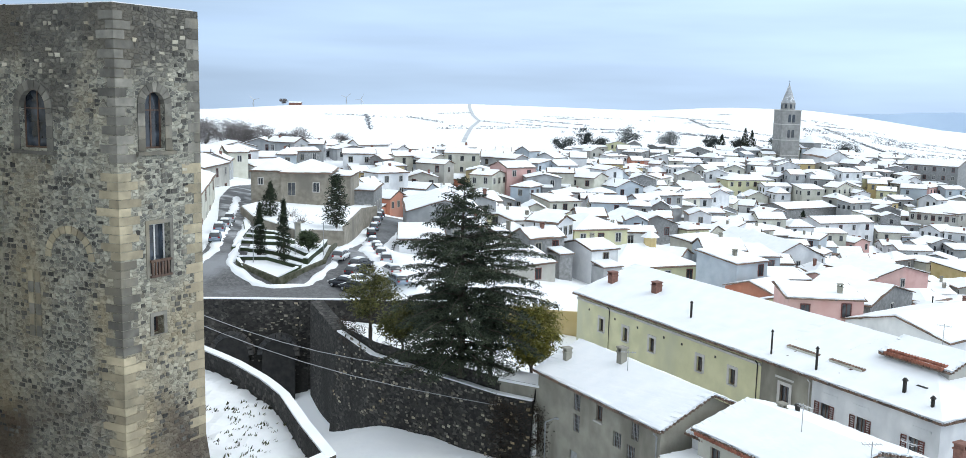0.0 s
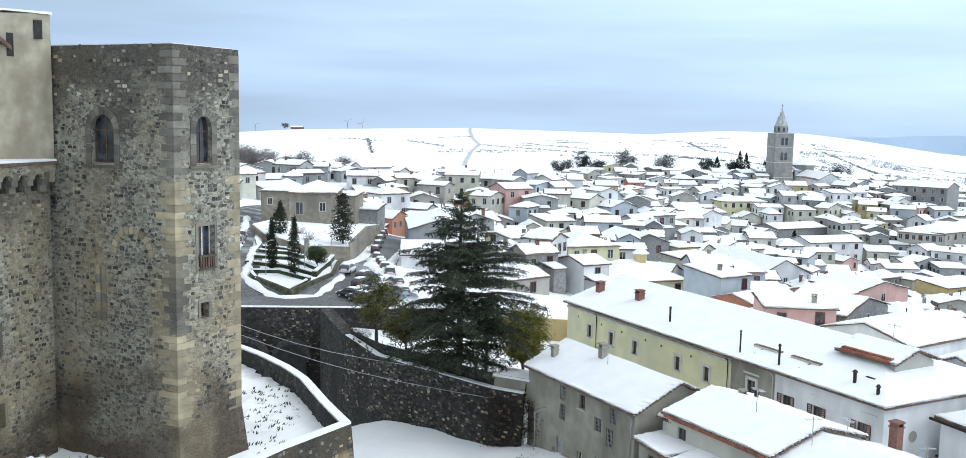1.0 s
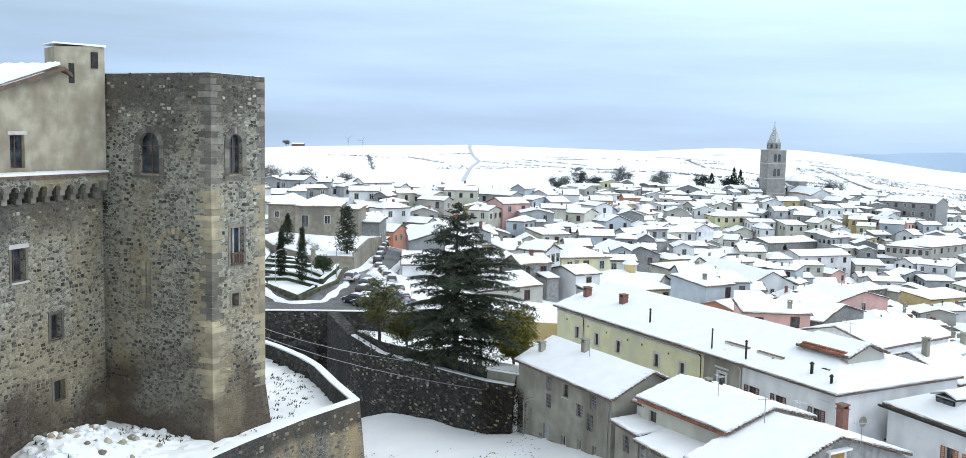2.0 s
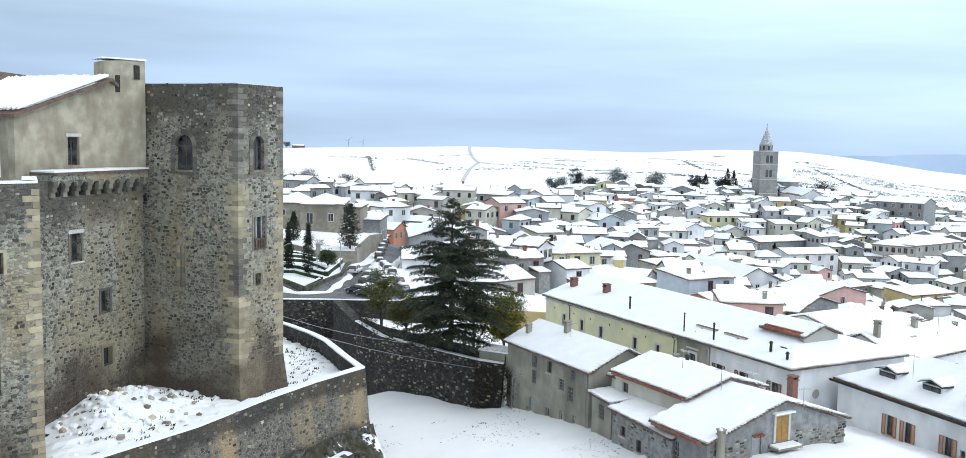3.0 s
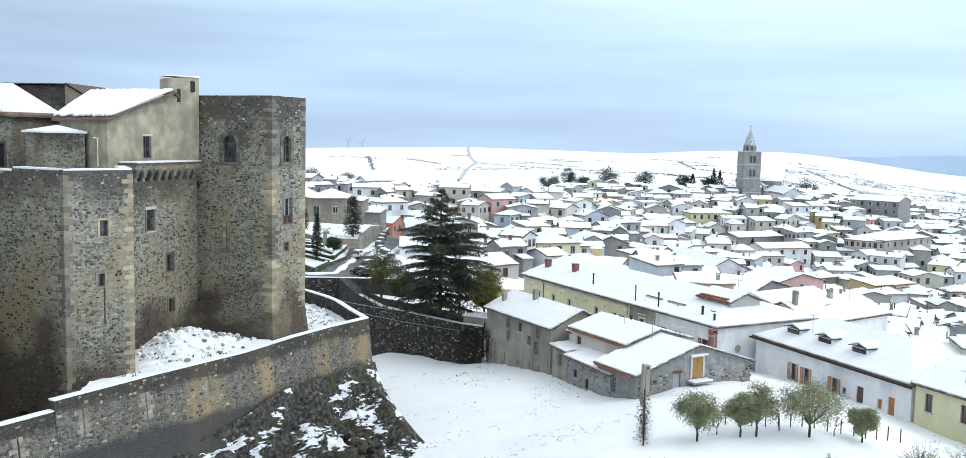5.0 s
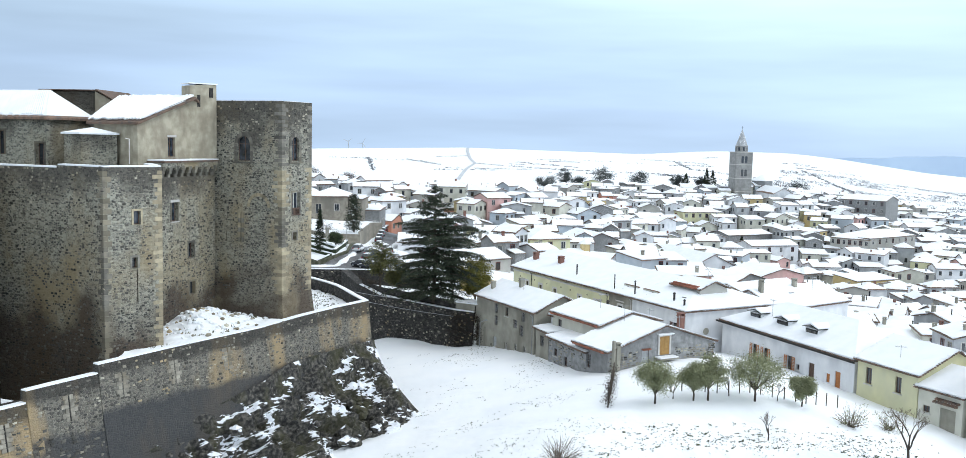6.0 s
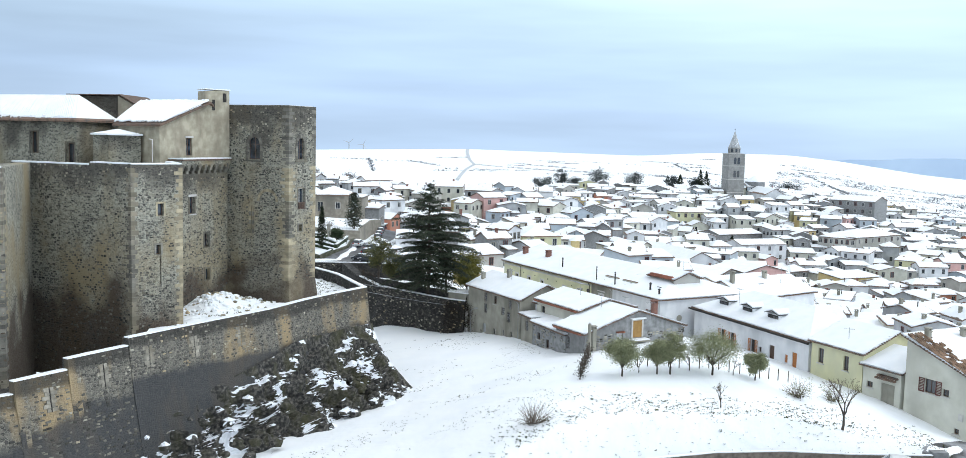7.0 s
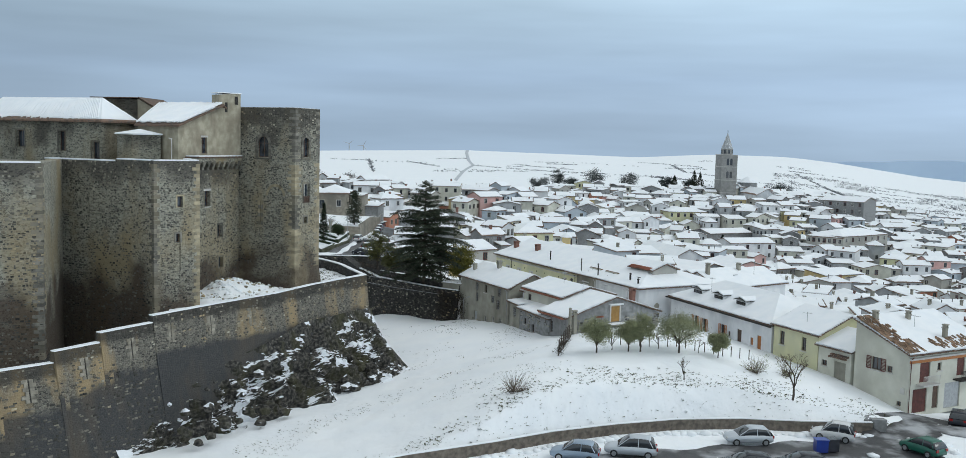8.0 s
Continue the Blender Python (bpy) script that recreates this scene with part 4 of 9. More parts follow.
def snow_ribs(parent, a, b, c, e, gap=0.27, r=0.12, ragged=1.0, seed=1, bare=0.0):
    """Snow lying on rows of round tiles: a, b along the eave; e, c along the ridge."""
    rg = random.Random(seed)
    a, b, c, e = Vector(a), Vector(b), Vector(c), Vector(e)
    bm = bmesh.new()
    n = int((b - a).length / gap)
    for i in range(n):
        f = (i + 0.5) / n
        p, q = a.lerp(b, f), e.lerp(c, f)
        lo_, hi_ = rg.uniform(0, 0.05) * ragged, 1 - rg.uniform(0, 0.04) * ragged - bare * max(0, 1 - f * 4) * rg.random()
        m_ = p.lerp(q, (lo_ + hi_) / 2) + Vector((rg.gauss(0, 0.02), 0, 0.03))
        rr = r * rg.uniform(0.85, 1.15)
        tube(bm, [p.lerp(q, lo_), m_, p.lerp(q, hi_)], [rr * 0.8, rr, rr * 0.9], 5)
    return tagged(part("snow_ribs", bm, SNOW, parent), kind="stuff")
snow_ribs(roof, (-31.3, 33.3, 26.6), (-25.05, 28.9, 26.6), (-22.35, 35.85, 29.05), (-31.15, 40.35, 29.05))
bm = bmesh.new()
prism(bm, [(-22.95, 36.1), (-21.75, 37.4), (-21.1, 38.3), (-22.3, 39.4), (-24.2, 37.6)], 22, [29.95, 30.1, 30.15, 30.15, 29.95])
st = part("stair_turret", bm, TERRACE_PLASTER, castle, "beige plastered stair turret with slit openings")
# turret slits are dark iron-coloured panels; their tone stands for shade within
part("slit", boxes((-0.16, -0.05, 0, 0.16, 0.02, 1.1)), IRON, st).matrix_local = Matrix.Translation((-22.35, 36.8, 28.0)) @ pose(0, 0, 0, 0, 0, 44)
part("slit", boxes((-0.2, -0.05, 0, 0.2, 0.02, 0.9)), IRON, st).matrix_local = Matrix.Translation((-21.45, 37.75, 28.9)) @ pose(0, 0, 0, 0, 0, 54)
bm = bmesh.new()
prism(bm, [(-23.0, 36.0), (-21.7, 37.3), (-21.0, 38.3), (-22.3, 39.5), (-24.3, 37.6)], 30.12, [30.2, 30.22, 30.25, 30.25, 30.2])
part("cap", bm, [SNOW], st)

# long wing behind the terrace
W0, W1 = (-56.0, 42.3), (-35.4, 34.1)
mW, LW = wall_frame(W0, W1, 22.0)
k = LW - 21.1
hW = [(8.3 + k, 1.5, 9.6 + k, 3.4), (14.8 + k, 1.2, 15.8 + k, 3.4), (19.7 + k, 0.3, 20.75 + k, 2.3)]
bm = bmesh.new()
panel(bm, Matrix.Identity(4), LW, 4.6, hW, 0.7)
wing = part("wing_wall", bm, RUBBLE, castle, "rubble wing wall with dark windows")
wing.matrix_local = mW
for h in hW:
    window_part(wing, Matrix.Identity(4), h[0], h[1], h[2] - h[0], h[3] - h[1], FRAME_BROWN, "two", 0.35, GREY_ASHLAR)
bm = bmesh.new()
box(bm, LW - 0.7, 0.702, 0, LW, 5.0, 4.6)
part("wing_wall", bm, RUBBLE, castle).matrix_local = mW
def hip(w, d, rise, o, both=True, dz=0.0):
    a, b, c, e = (-o, -o, dz), (w + o, -o, dz), (w + o, d + o, dz), (-o, d + o, dz)
    if w >= d:
        r0, r1 = ((d / 2, d / 2, rise + dz) if both else (-o, d / 2, rise + dz)), (w - d / 2, d / 2, rise + dz)
        fs = [[a, b, r1, r0], [b, c, r1], [c, e, r0, r1]]
        fs += [[e, a, r0]] if both else []
    else:
        r0, r1 = (w / 2, w / 2, rise + dz), (w / 2, d - w / 2, rise + dz)
        fs = [[a, b, r0], [b, c, r1, r0], [c, e, r1], [e, a, r0, r1]]
    return fs
def wing_roof(o, dz, rise):
    a, b, c, e = (-o, -o, dz), (LW + o, -o, dz), (LW + o, 5.0 + o, dz), (-o, 5.0 + o, dz)
    r0, r1 = (-o, 2.5, dz + rise), (LW - 2.2, 2.5, dz + rise)
    return [[a, b, r1, r0], [b, c, r1], [c, e, r0, r1]]
bm = bmesh.new(); slab(bm, wing_roof(0.5, 4.6, 2.5), -0.15, 0.05)
roof = part("roof", bm, TILE, castle, "clay tile roof under snow, bare at its edges"); roof.matrix_local = mW
fs = wing_roof(0.3, 4.76, 2.44)
bm = bmesh.new(); slab(bm, [[(LW - 19.5, -0.2, 4.72), fs[0][1], fs[0][2], (LW - 17.6, 2.5, fs[0][2][2])], fs[1]], 0.0, 0.1)
part("snow", bm, SNOW, roof)
snow_ribs(roof, (LW - 21.5, -0.4, 4.78), (LW, -0.4, 4.78), (LW - 2.3, 2.45, 7.2), (LW - 20.0, 2.45, 7.2), seed=3, ragged=2.0)
bm = bmesh.new(); box(bm, 0, -0.45, 4.42, LW + 0.4, -0.3, 4.55); part("gutter", bm, IRON, roof)
# upper hall gable and small pavilion
bm = bmesh.new()
prism(bm, [(-40.4, 43.6), (-34.9, 43.6), (-34.9, 52), (-40.4, 52)], 22, [29.45, 29.5, 29.5, 29.45])
part("hall_wall", bm, RUBBLE, castle, "dark rubble hall wall")
bm = bmesh.new()
prism(bm, [(-34.88, 43.4), (-31.6, 43.4), (-31.6, 51.8), (-34.88, 51.8)], 22, [29.55, 27.7, 27.7, 29.55])
part("hall_gable", bm, TERRACE_PLASTER, castle, "stained plaster half gable")
bm = bmesh.new(); slab(bm, [[(-40.6, 43.3, 29.52), (-34.7, 43.3, 29.57), (-34.7, 52, 29.57), (-40.6, 52, 29.52)], [(-34.75, 43.2, 29.62), (-31.3, 43.2, 27.68), (-31.3, 52, 27.68), (-34.75, 52, 29.62)]], 0.0, 0.1)
part("coping", bm, TILE, castle)
bm = bmesh.new()
prism(bm, [(-32.4, 30.9), (-30.2, 29.3), (-27.6, 30.6), (-29.0, 33.4), (-33.0, 34.0)], 22, 25.2)
pav = part("pavilion", bm, RUBBLE, castle)
bm = bmesh.new()
q = [(-32.6, 30.7), (-30.2, 29.0), (-27.3, 30.4), (-28.8, 33.8), (-33.1, 34.4)]
apex = bm.verts.new((-30.2, 31.6, 25.85))
ring = [bm.verts.new((*p, 25.22)) for p in q]; ring2 = [bm.verts.new((*p, 25.36)) for p in q]
for i in range(5):
    bm.faces.new((ring[i], ring[(i + 1) % 5], ring2[(i + 1) % 5], ring2[i])); bm.faces.new((ring2[i], ring2[(i + 1) % 5], apex))
bm.faces.new(ring[::-1])
part("snow", bm, SNOW, pav)
# lamp on the parapet
bm = bmesh.new(); tube(bm, [(-25.6, 28.2, 22.8), (-25.6, 28.2, 24.9), (-25.8, 27.9, 24.95)], 0.05); part("lamp_post", bm, FRAME_WHITE, castle, "thin white lamp post")

# ---- outer wall and its terrace ----
OUT = [(-22.3, 13.4, 9.0), (-18.6, 19.8, 9.05), (-14.1, 26.7, 9.15), (-11.6, 32.0, 9.25), (-9.3, 36.2, 9.3), (-6.6, 40.0, 9.4)]
BACK = [(-6.6, 40.0, 9.4), (-8.5, 43.9, 9.4), (-10.5, 48.4, 9.4), (-12.3, 51.2, 9.4), (-14.6, 54.1, 9.4), (-17.9, 57.5, 9.4), (-27, 63, 9.4)]
STEPS = [[(-24.8, 8.9, 8.35), (-22.3, 13.4, 8.35)], [(-27.0, 5.2, 7.5), (-24.8, 8.9, 7.5)], [(-30.2, 1.6, 6.55), (-27.0, 5.2, 6.55)], [(-46.0, -18.0, 5.4), (-30.2, 1.6, 5.4)]]


def battered(pts, zb, out0, zlow, outlow, name, material, label, parent=None, th=0.6, top_snow=True):
    """A wall along pts whose face leans out below: offset out0 at zb, outlow at zlow."""
    bm = bmesh.new()
    fine = []
    for a, b in zip(pts, pts[1:]):
        n = max(1, int(math.dist(a[:2], b[:2]) / 1.6))
        fine += [tuple(a[c] + (b[c] - a[c]) * i / n for c in range(3)) for i in range(n)]
    fine.append(pts[-1])
    rows = []
    for i, p in enumerate(fine):
        a, b = fine[max(0, i - 1)], fine[min(len(fine) - 1, i + 1)]
        d = Vector((b[0] - a[0], b[1] - a[1])).normalized(); o = Vector((d.y, -d.x))
        col = [(-th, 5.0), (-th, p[2]), (0, p[2]), (out0 * 0.5, (p[2] + zb) / 2), (out0, zb), ((out0 + outlow) / 2, (zb + zlow) / 2), (outlow, zlow)]
        rows.append([bm.verts.new((p[0] + o.x * s, p[1] + o.y * s, z)) for s, z in col])
    for a, b in zip(rows, rows[1:]):
        for k in range(6):
            bm.faces.new((a[k], a[k + 1], b[k + 1], b[k]))
    bm.faces.new(rows[0]); bm.faces.new(rows[-1][::-1])
    bmesh.ops.recalc_face_normals(bm, faces=bm.faces)
    ob = tagged(part(name, bm, material, parent), label, "wall", kind="structure")
    if top_snow:
        bm = bmesh.new()
        strip_wall(bm, [(p[0], p[1]) for p in fine], [p[2] + 0.004 for p in fine], [p[2] + 0.1 + 0.05 * noise.noise(Vector((p[0], p[1], 0))) for p in fine], th - 0.06)
        part("snow", bm, SNOW, ob)
    return ob


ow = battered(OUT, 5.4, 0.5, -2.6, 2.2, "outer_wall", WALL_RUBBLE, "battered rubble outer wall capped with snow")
def longer(seg, k=0.45):
    a, b = Vector(seg[0][:2]), Vector(seg[1][:2])
    d = (b - a).normalized() * k
    return [(a.x - d.x, a.y - d.y, seg[0][2]), (b.x + d.x, b.y + d.y, seg[1][2])]
for st_ in STEPS:
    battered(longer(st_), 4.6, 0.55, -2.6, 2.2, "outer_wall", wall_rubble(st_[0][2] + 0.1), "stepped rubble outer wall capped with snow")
battered(BACK, 6.0, 0.3, -2.0, 1.6, "outer_wall", DARK_RUBBLE, "rubble terrace wall capped with snow")
for a, b in zip(OUT, OUT[1:]):
    m, L = wall_frame(a[:2], b[:2], 5.4)
    rubble_face(ow, m, L, a[2] - 5.4, 0.1, [], int(a[1]), density=1.7, lean=0.5, pale_share=0.25, size=(0.16, 0.42))
for st_ in STEPS:
    m, L = wall_frame(st_[0][:2], st_[1][:2], 4.6)
    rubble_face(ow, m, L, st_[0][2] - 4.6, 0.1, [], int(st_[0][1]) + 50, density=1.5, lean=0.55, pale_share=0.2, size=(0.16, 0.42))
for a, b in zip(BACK, BACK[1:]):
    m, L = wall_frame(a[:2], b[:2], 6.0)
    rubble_face(ow, m, L, 3.4, 0.1, [], int(a[1]) + 9, density=1.5, lean=0.3, pale_share=0.3)
# dark stones of the lower batter
for a, b in list(zip(OUT[:3], OUT[1:4])) + [tuple(s_) for s_ in STEPS]:
    m, L = wall_frame(a[:2], b[:2], -2.6)
    rubble_face(ow, m @ Matrix.Translation((0, -0.5, 0)), L, 7.6, 0.2, [], int(a[1]) + 90, density=1.5, lean=1.7, pale_share=0.04, size=(0.18, 0.45))
# drain slits in pale stone surrounds down the face, with lime washed out below them
rng = random.Random(21)
def drain(a, b, f, top):
    m, L = wall_frame(a[:2], b[:2], 0)
    u, y = f * L, lambda z: -0.035 - (top - z) * 0.5 / (top - 5.0)
    z, zt = top - 2.7, top - 1.0
    k = 0
    while z < zt:
        for sgn in (-1, 1):
            wd, hh = (0.5 if (k + (sgn > 0)) % 2 else 0.3) * rng.uniform(0.8, 1.2), 0.3
            bm = bmesh.new()
            x0, x1 = sorted((u + sgn * 0.06, u + sgn * (0.06 + wd)))
            vs = [bm.verts.new((x, yy_, zz)) for x, zz in ((x0, z + 0.015), (x1, z + 0.015), (x1, z + hh - 0.015), (x0, z + hh - 0.015)) for yy_ in (y(zz) - 0.02, y(zz) + 0.15)]
            for q in ((0, 2, 4, 6), (1, 0, 6, 7), (2, 3, 5, 4), (6, 4, 5, 7), (1, 3, 2, 0)):
                bm.faces.new([vs[i_] for i_ in q])
            bmesh.ops.recalc_face_normals(bm, faces=bm.faces)
            part("drain_stone", bm, LIME_STREAK, ow).matrix_local = m
        z += 0.3
        k += 1
    # dark strip between the stones, coloured for the shade inside the slit
    bm = bmesh.new()
    vs = [bm.verts.new((u + dx, y(zz) + 0.03, zz)) for dx, zz in ((-0.06, top - 2.7), (0.06, top - 2.7), (0.06, zt), (-0.06, zt))]
    bm.faces.new(vs)
    part("drain_slit", bm, IRON, ow).matrix_local = m
for st_, fs_ in zip(STEPS, ((0.5,), (0.5,), (0.45,), (0.93, 0.75, 0.55))):
    for f_ in fs_:
        drain(st_[0], st_[1], f_, st_[0][2])
for k_, f_ in ((0, 0.25), (0, 0.9), (1, 0.55)):
    drain(OUT[k_], OUT[k_ + 1], f_, OUT[k_][2])

# snow on the terrace inside the outer wall
bm = bmesh.new()
poly = [(-7.4, 40.0), (-9.2, 43.9), (-11.2, 48.2), (-13.0, 50.8), (-15.2, 53.6), (-18.4, 57), (-24, 58), (-24, 30), (-22.5, 27), (-23, 17), (-22.6, 14.8), (-19.2, 20.2), (-14.8, 27.0), (-12.3, 32.2), (-10.0, 36.5)]
grid = {}
X0, X1, Y0, Y1, S = -31, -6, 1.5, 59, 0.55
def inside(p, poly):
    c = False
    for (x1, y1), (x2, y2) in zip(poly, poly[1:] + poly[:1]):
        if (y1 > p[1]) != (y2 > p[1]) and p[0] < (x2 - x1) * (p[1] - y1) / (y2 - y1) + x1:
            c = not c
    return c
def seg_gap(p, a, b):
    a, b, p = Vector(a), Vector(b), Vector(p)
    t = max(0, min(1, (p - a).dot(b - a) / (b - a).length_squared))
    return (a + (b - a) * t - p).length
def tz(x, y):
    heap = 1.5 * math.exp(-((x + 20.5) / 2.6) ** 2 - ((y - 31.5) / 3.5) ** 2) + 0.4 * math.exp(-((x + 17) / 2.5) ** 2 - ((y - 33.0) / 2.0) ** 2)
    return 8.25 + 0.25 * noise.noise(Vector((x * 0.6, y * 0.6, 0))) + 0.18 * noise.noise(Vector((x * 1.7, y * 1.7, 3))) + heap + 0.006 * (y - 36)
for i in range(int((X1 - X0) / S) + 1):
    for j in range(int((Y1 - Y0) / S) + 1):
        x, y = X0 + i * S, Y0 + j * S
        if inside((x, y), poly) or min(seg_gap((x, y), a_, b_) for a_, b_ in zip(poly, poly[1:] + poly[:1])) < 0.62:
            grid[i, j] = bm.verts.new((x, y, tz(x, y)))
for (i, j), v in list(grid.items()):
    q = [grid.get(k) for k in ((i, j), (i + 1, j), (i + 1, j + 1), (i, j + 1))]
    if all(q):
        bm.faces.new(q)
rim = [bm.verts.new((*p, 8.1)) for p in poly]
bm.faces.new(rim)
tagged(part("terrace_ground", bm, SNOW_FIELD), "snow-covered terrace ground below the towers", "ground", kind="structure")
bm = bmesh.new()
prism(bm, [(-31, 3), (-26, 7), (-23, 13.8), (-23.4, 21), (-26.5, 22), (-33, 13)], -2, 5.2)
tagged(part("terrace_ground", bm, DARK_RUBBLE), "bare dark earth between wall and tower", "ground", kind="structure")
# rubble heap and tufts
rng = random.Random(5)
def rock_mesh(bm, c, r, rng, flat_=0.7, mi=0):
    bmx = bmesh.ops.create_icosphere(bm, subdivisions=1, radius=r)
    for v in bmx["verts"]:
        n = v.co.normalized()
        v.co = Vector((v.co.x * rng.uniform(0.7, 1.2), v.co.y * rng.uniform(0.7, 1.2), v.co.z * flat_ * rng.uniform(0.7, 1.2))) + Vector(c)
    for f in {f for v in bmx["verts"] for f in v.link_faces}:
        f.material_index = mi
bm = bmesh.new()
for i in range(230):
    x, y = rng.gauss(-19.3, 2.4), rng.gauss(31.0, 3.0)
    if inside((x, y), poly):
        rock_mesh(bm, (x, y, tz(x, y) + 0.02), rng.uniform(0.1, 0.32), rng, 0.7, 0 if rng.random() < 0.62 else 1)
tagged(part("rubble_heap", bm, [SNOW, STONE_BITS]), "heap of broken stones under snow", "rubble", kind="stuff")
bm = bmesh.new()
for i in range(900):
    x, y = rng.uniform(-22, -8), rng.uniform(22, 56)
    if inside((x, y), poly) and noise.noise(Vector((x * 0.3, y * 0.3, 9))) > 0.0:
        for k in range(5):
            a = rng.uniform(0, 6.28); h = rng.uniform(0.08, 0.24)
            p = Vector((x + rng.gauss(0, 0.12), y + rng.gauss(0, 0.12), tz(x, y) - 0.02))
            bm.faces.new([bm.verts.new(p), bm.verts.new(p + Vector((0.1 * math.cos(a), 0.1 * math.sin(a), 0.01))), bm.verts.new(p + Vector((0.05, 0.03, h)))])
tagged(part("grass_tufts", bm, SCRUB), "green and brown tufts through the snow", "grass", kind="stuff")

# rock below the outer wall
def rock_slope():
    bm = bmesh.new()
    path = [Vector(p[:2]) for p in [(-24.6, 8.2), (-22.0, 12.8), (-18.4, 19.2), (-13.7, 26.2), (-11.2, 31.5), (-8.9, 35.7), (-6.2, 39.8)]]
    cols, n = 170, 56
    rows = []
    for i in range(cols + 1):
        s = i / cols * (len(path) - 1); j = min(int(s), len(path) - 2); r = s - j
        p = path[j].lerp(path[j + 1], r); d = (path[j + 1] - path[j]).normalized(); o = Vector((d.y, -d.x))
        f = i / cols
        top, reach = 1.0 + 4.6 * min(1, max(0, f - 0.12) * 2.2), 2.2 + 4.8 * math.sin(min(1, max(0, f - 0.10) * 1.3) * math.pi / 2)
        row = []
        for k in range(n + 1):
            q = k / n
            x, y = p.x + o.x * (0.3 + reach * q), p.y + o.y * (0.3 + reach * q)
            zg = H(x, y)
            z = top + (zg - 0.7 - top) * (q ** 0.7)
            am = (math.sin(q * math.pi) ** 0.4 if 0 < q < 1 else 0) * min(1, f * 8, (1 - f) * 14 + 0.05)
            v = Vector((x * 0.42, y * 0.42, z * 0.62))
            rid = 1 - abs(noise.noise(v * 1.3 + Vector((7, 0, 0)))) * 2
            dz = am * (1.7 * noise.noise(v) + 0.55 * rid - 0.3 + 0.6 * noise.noise(v * 2.9) + 0.3 * noise.noise(v * 6.1) + 0.16 * noise.noise(v * 13))
            row.append(bm.verts.new((x + o.x * dz * 0.8, y + o.y * dz * 0.8, z + dz * 0.7)))
        rows.append(row)
    for a, b in zip(rows, rows[1:]):
        for k in range(n):
            bm.faces.new((a[k], a[k + 1], b[k + 1], b[k]))
    ob = part("rock_outcrop", bm, ROCK)
    rg = random.Random(77)
    for i in range(60):
        f = rg.uniform(0.12, 0.97); q = rg.uniform(0.25, 0.86)
        s = f * (len(path) - 1); j = min(int(s), len(path) - 2); p = path[j].lerp(path[j + 1], s - j)
        d = (path[j + 1] - path[j]).normalized(); o = Vector((d.y, -d.x))
        x, y = p.x + o.x * 7.2 * q, p.y + o.y * 7.2 * q
        bb = bmesh.new(); rock_mesh(bb, (x, y, 4.6 + (H(x, y) - 4.8) * min(1, q) ** 0.7), rg.uniform(0.25, 0.8), rg, 0.75)
        part("boulder", bb, ROCK, ob)
    return ob
tagged(rock_slope(), "dark craggy rock under the outer wall with patches of snow", "rock")


# ---- bridge, retaining wall and garden ----
RET = [(-17.5, 88.6, 5.5), (-13.2, 80.5, 4.6), (-9.6, 75.4, 4.0), (-4.2, 70.7, 3.9), (0.9, 66.0, 3.9), (3.4, 64.6, 3.9)]
rw_ = battered(RET[1:], 2.0, 0.1, -6.0, 0.9, "retaining_wall", DARK_RUBBLE, "dark mossy retaining wall below the garden", top_snow=True)
battered([(-40, 88.0, 5.5), (-27.3, 88.2, 5.5), (-17.4, 88.9, 5.5)], 3.0, 0.05, -9.0, 0.6, "bridge_wall", DARK_RUBBLE, "dark stone bridge wall with arched openings", top_snow=True)
battered([(-17.4, 88.9, 5.5), (-4, 90.5, 5.3)], 3.0, 0.05, -5.0, 0.2, "bridge_wall", DARK_RUBBLE, "dark stone wall under the square", top_snow=True)
for a, b in zip(RET[1:], RET[2:]):
    m, L = wall_frame(a[:2], b[:2], -1.5)
    rubble_face(rw_, m, L, a[2] + 1.5, 0.1, [], int(a[1]), density=1.3, lean=0.5, pale_share=0.4, size=(0.16, 0.4))
m, L = wall_frame((-40, 88.0), (-17.4, 88.7), -2)
rubble_face(rw_, m, L, 7.2, 0.1, [], 71, density=0.9, lean=0.3, pale_share=0.4, size=(0.16, 0.4))
# wire fence along the garden edge
for a, b in zip(RET[2:], RET[3:]):
    n_ = int(math.dist(a[:2], b[:2]) / 1.8)
    for i in range(n_):
        x, y = a[0] + (b[0] - a[0]) * i / n_ + 0.5, a[1] + (b[1] - a[1]) * i / n_ + 0.7
        bm = bmesh.new(); tube(bm, [(x, y, 3.2), (x, y, 5.2)], 0.035, 5)
        tagged(part("fence_post", bm, ZINC), "thin metal fence post at the garden edge", "fence post", group="garden fence posts")
# sloping abutment
bm = bmesh.new()
strip_wall(bm, [(-17.0, 88.0), (-13.6, 81.2), (-11.5, 77.8)], [-7] * 3, [5.6, 4.6, 3.2], 1.3)
tagged(part("buttress", bm, DARK_RUBBLE), "sloping mossy stone abutment", "wall", kind="structure")
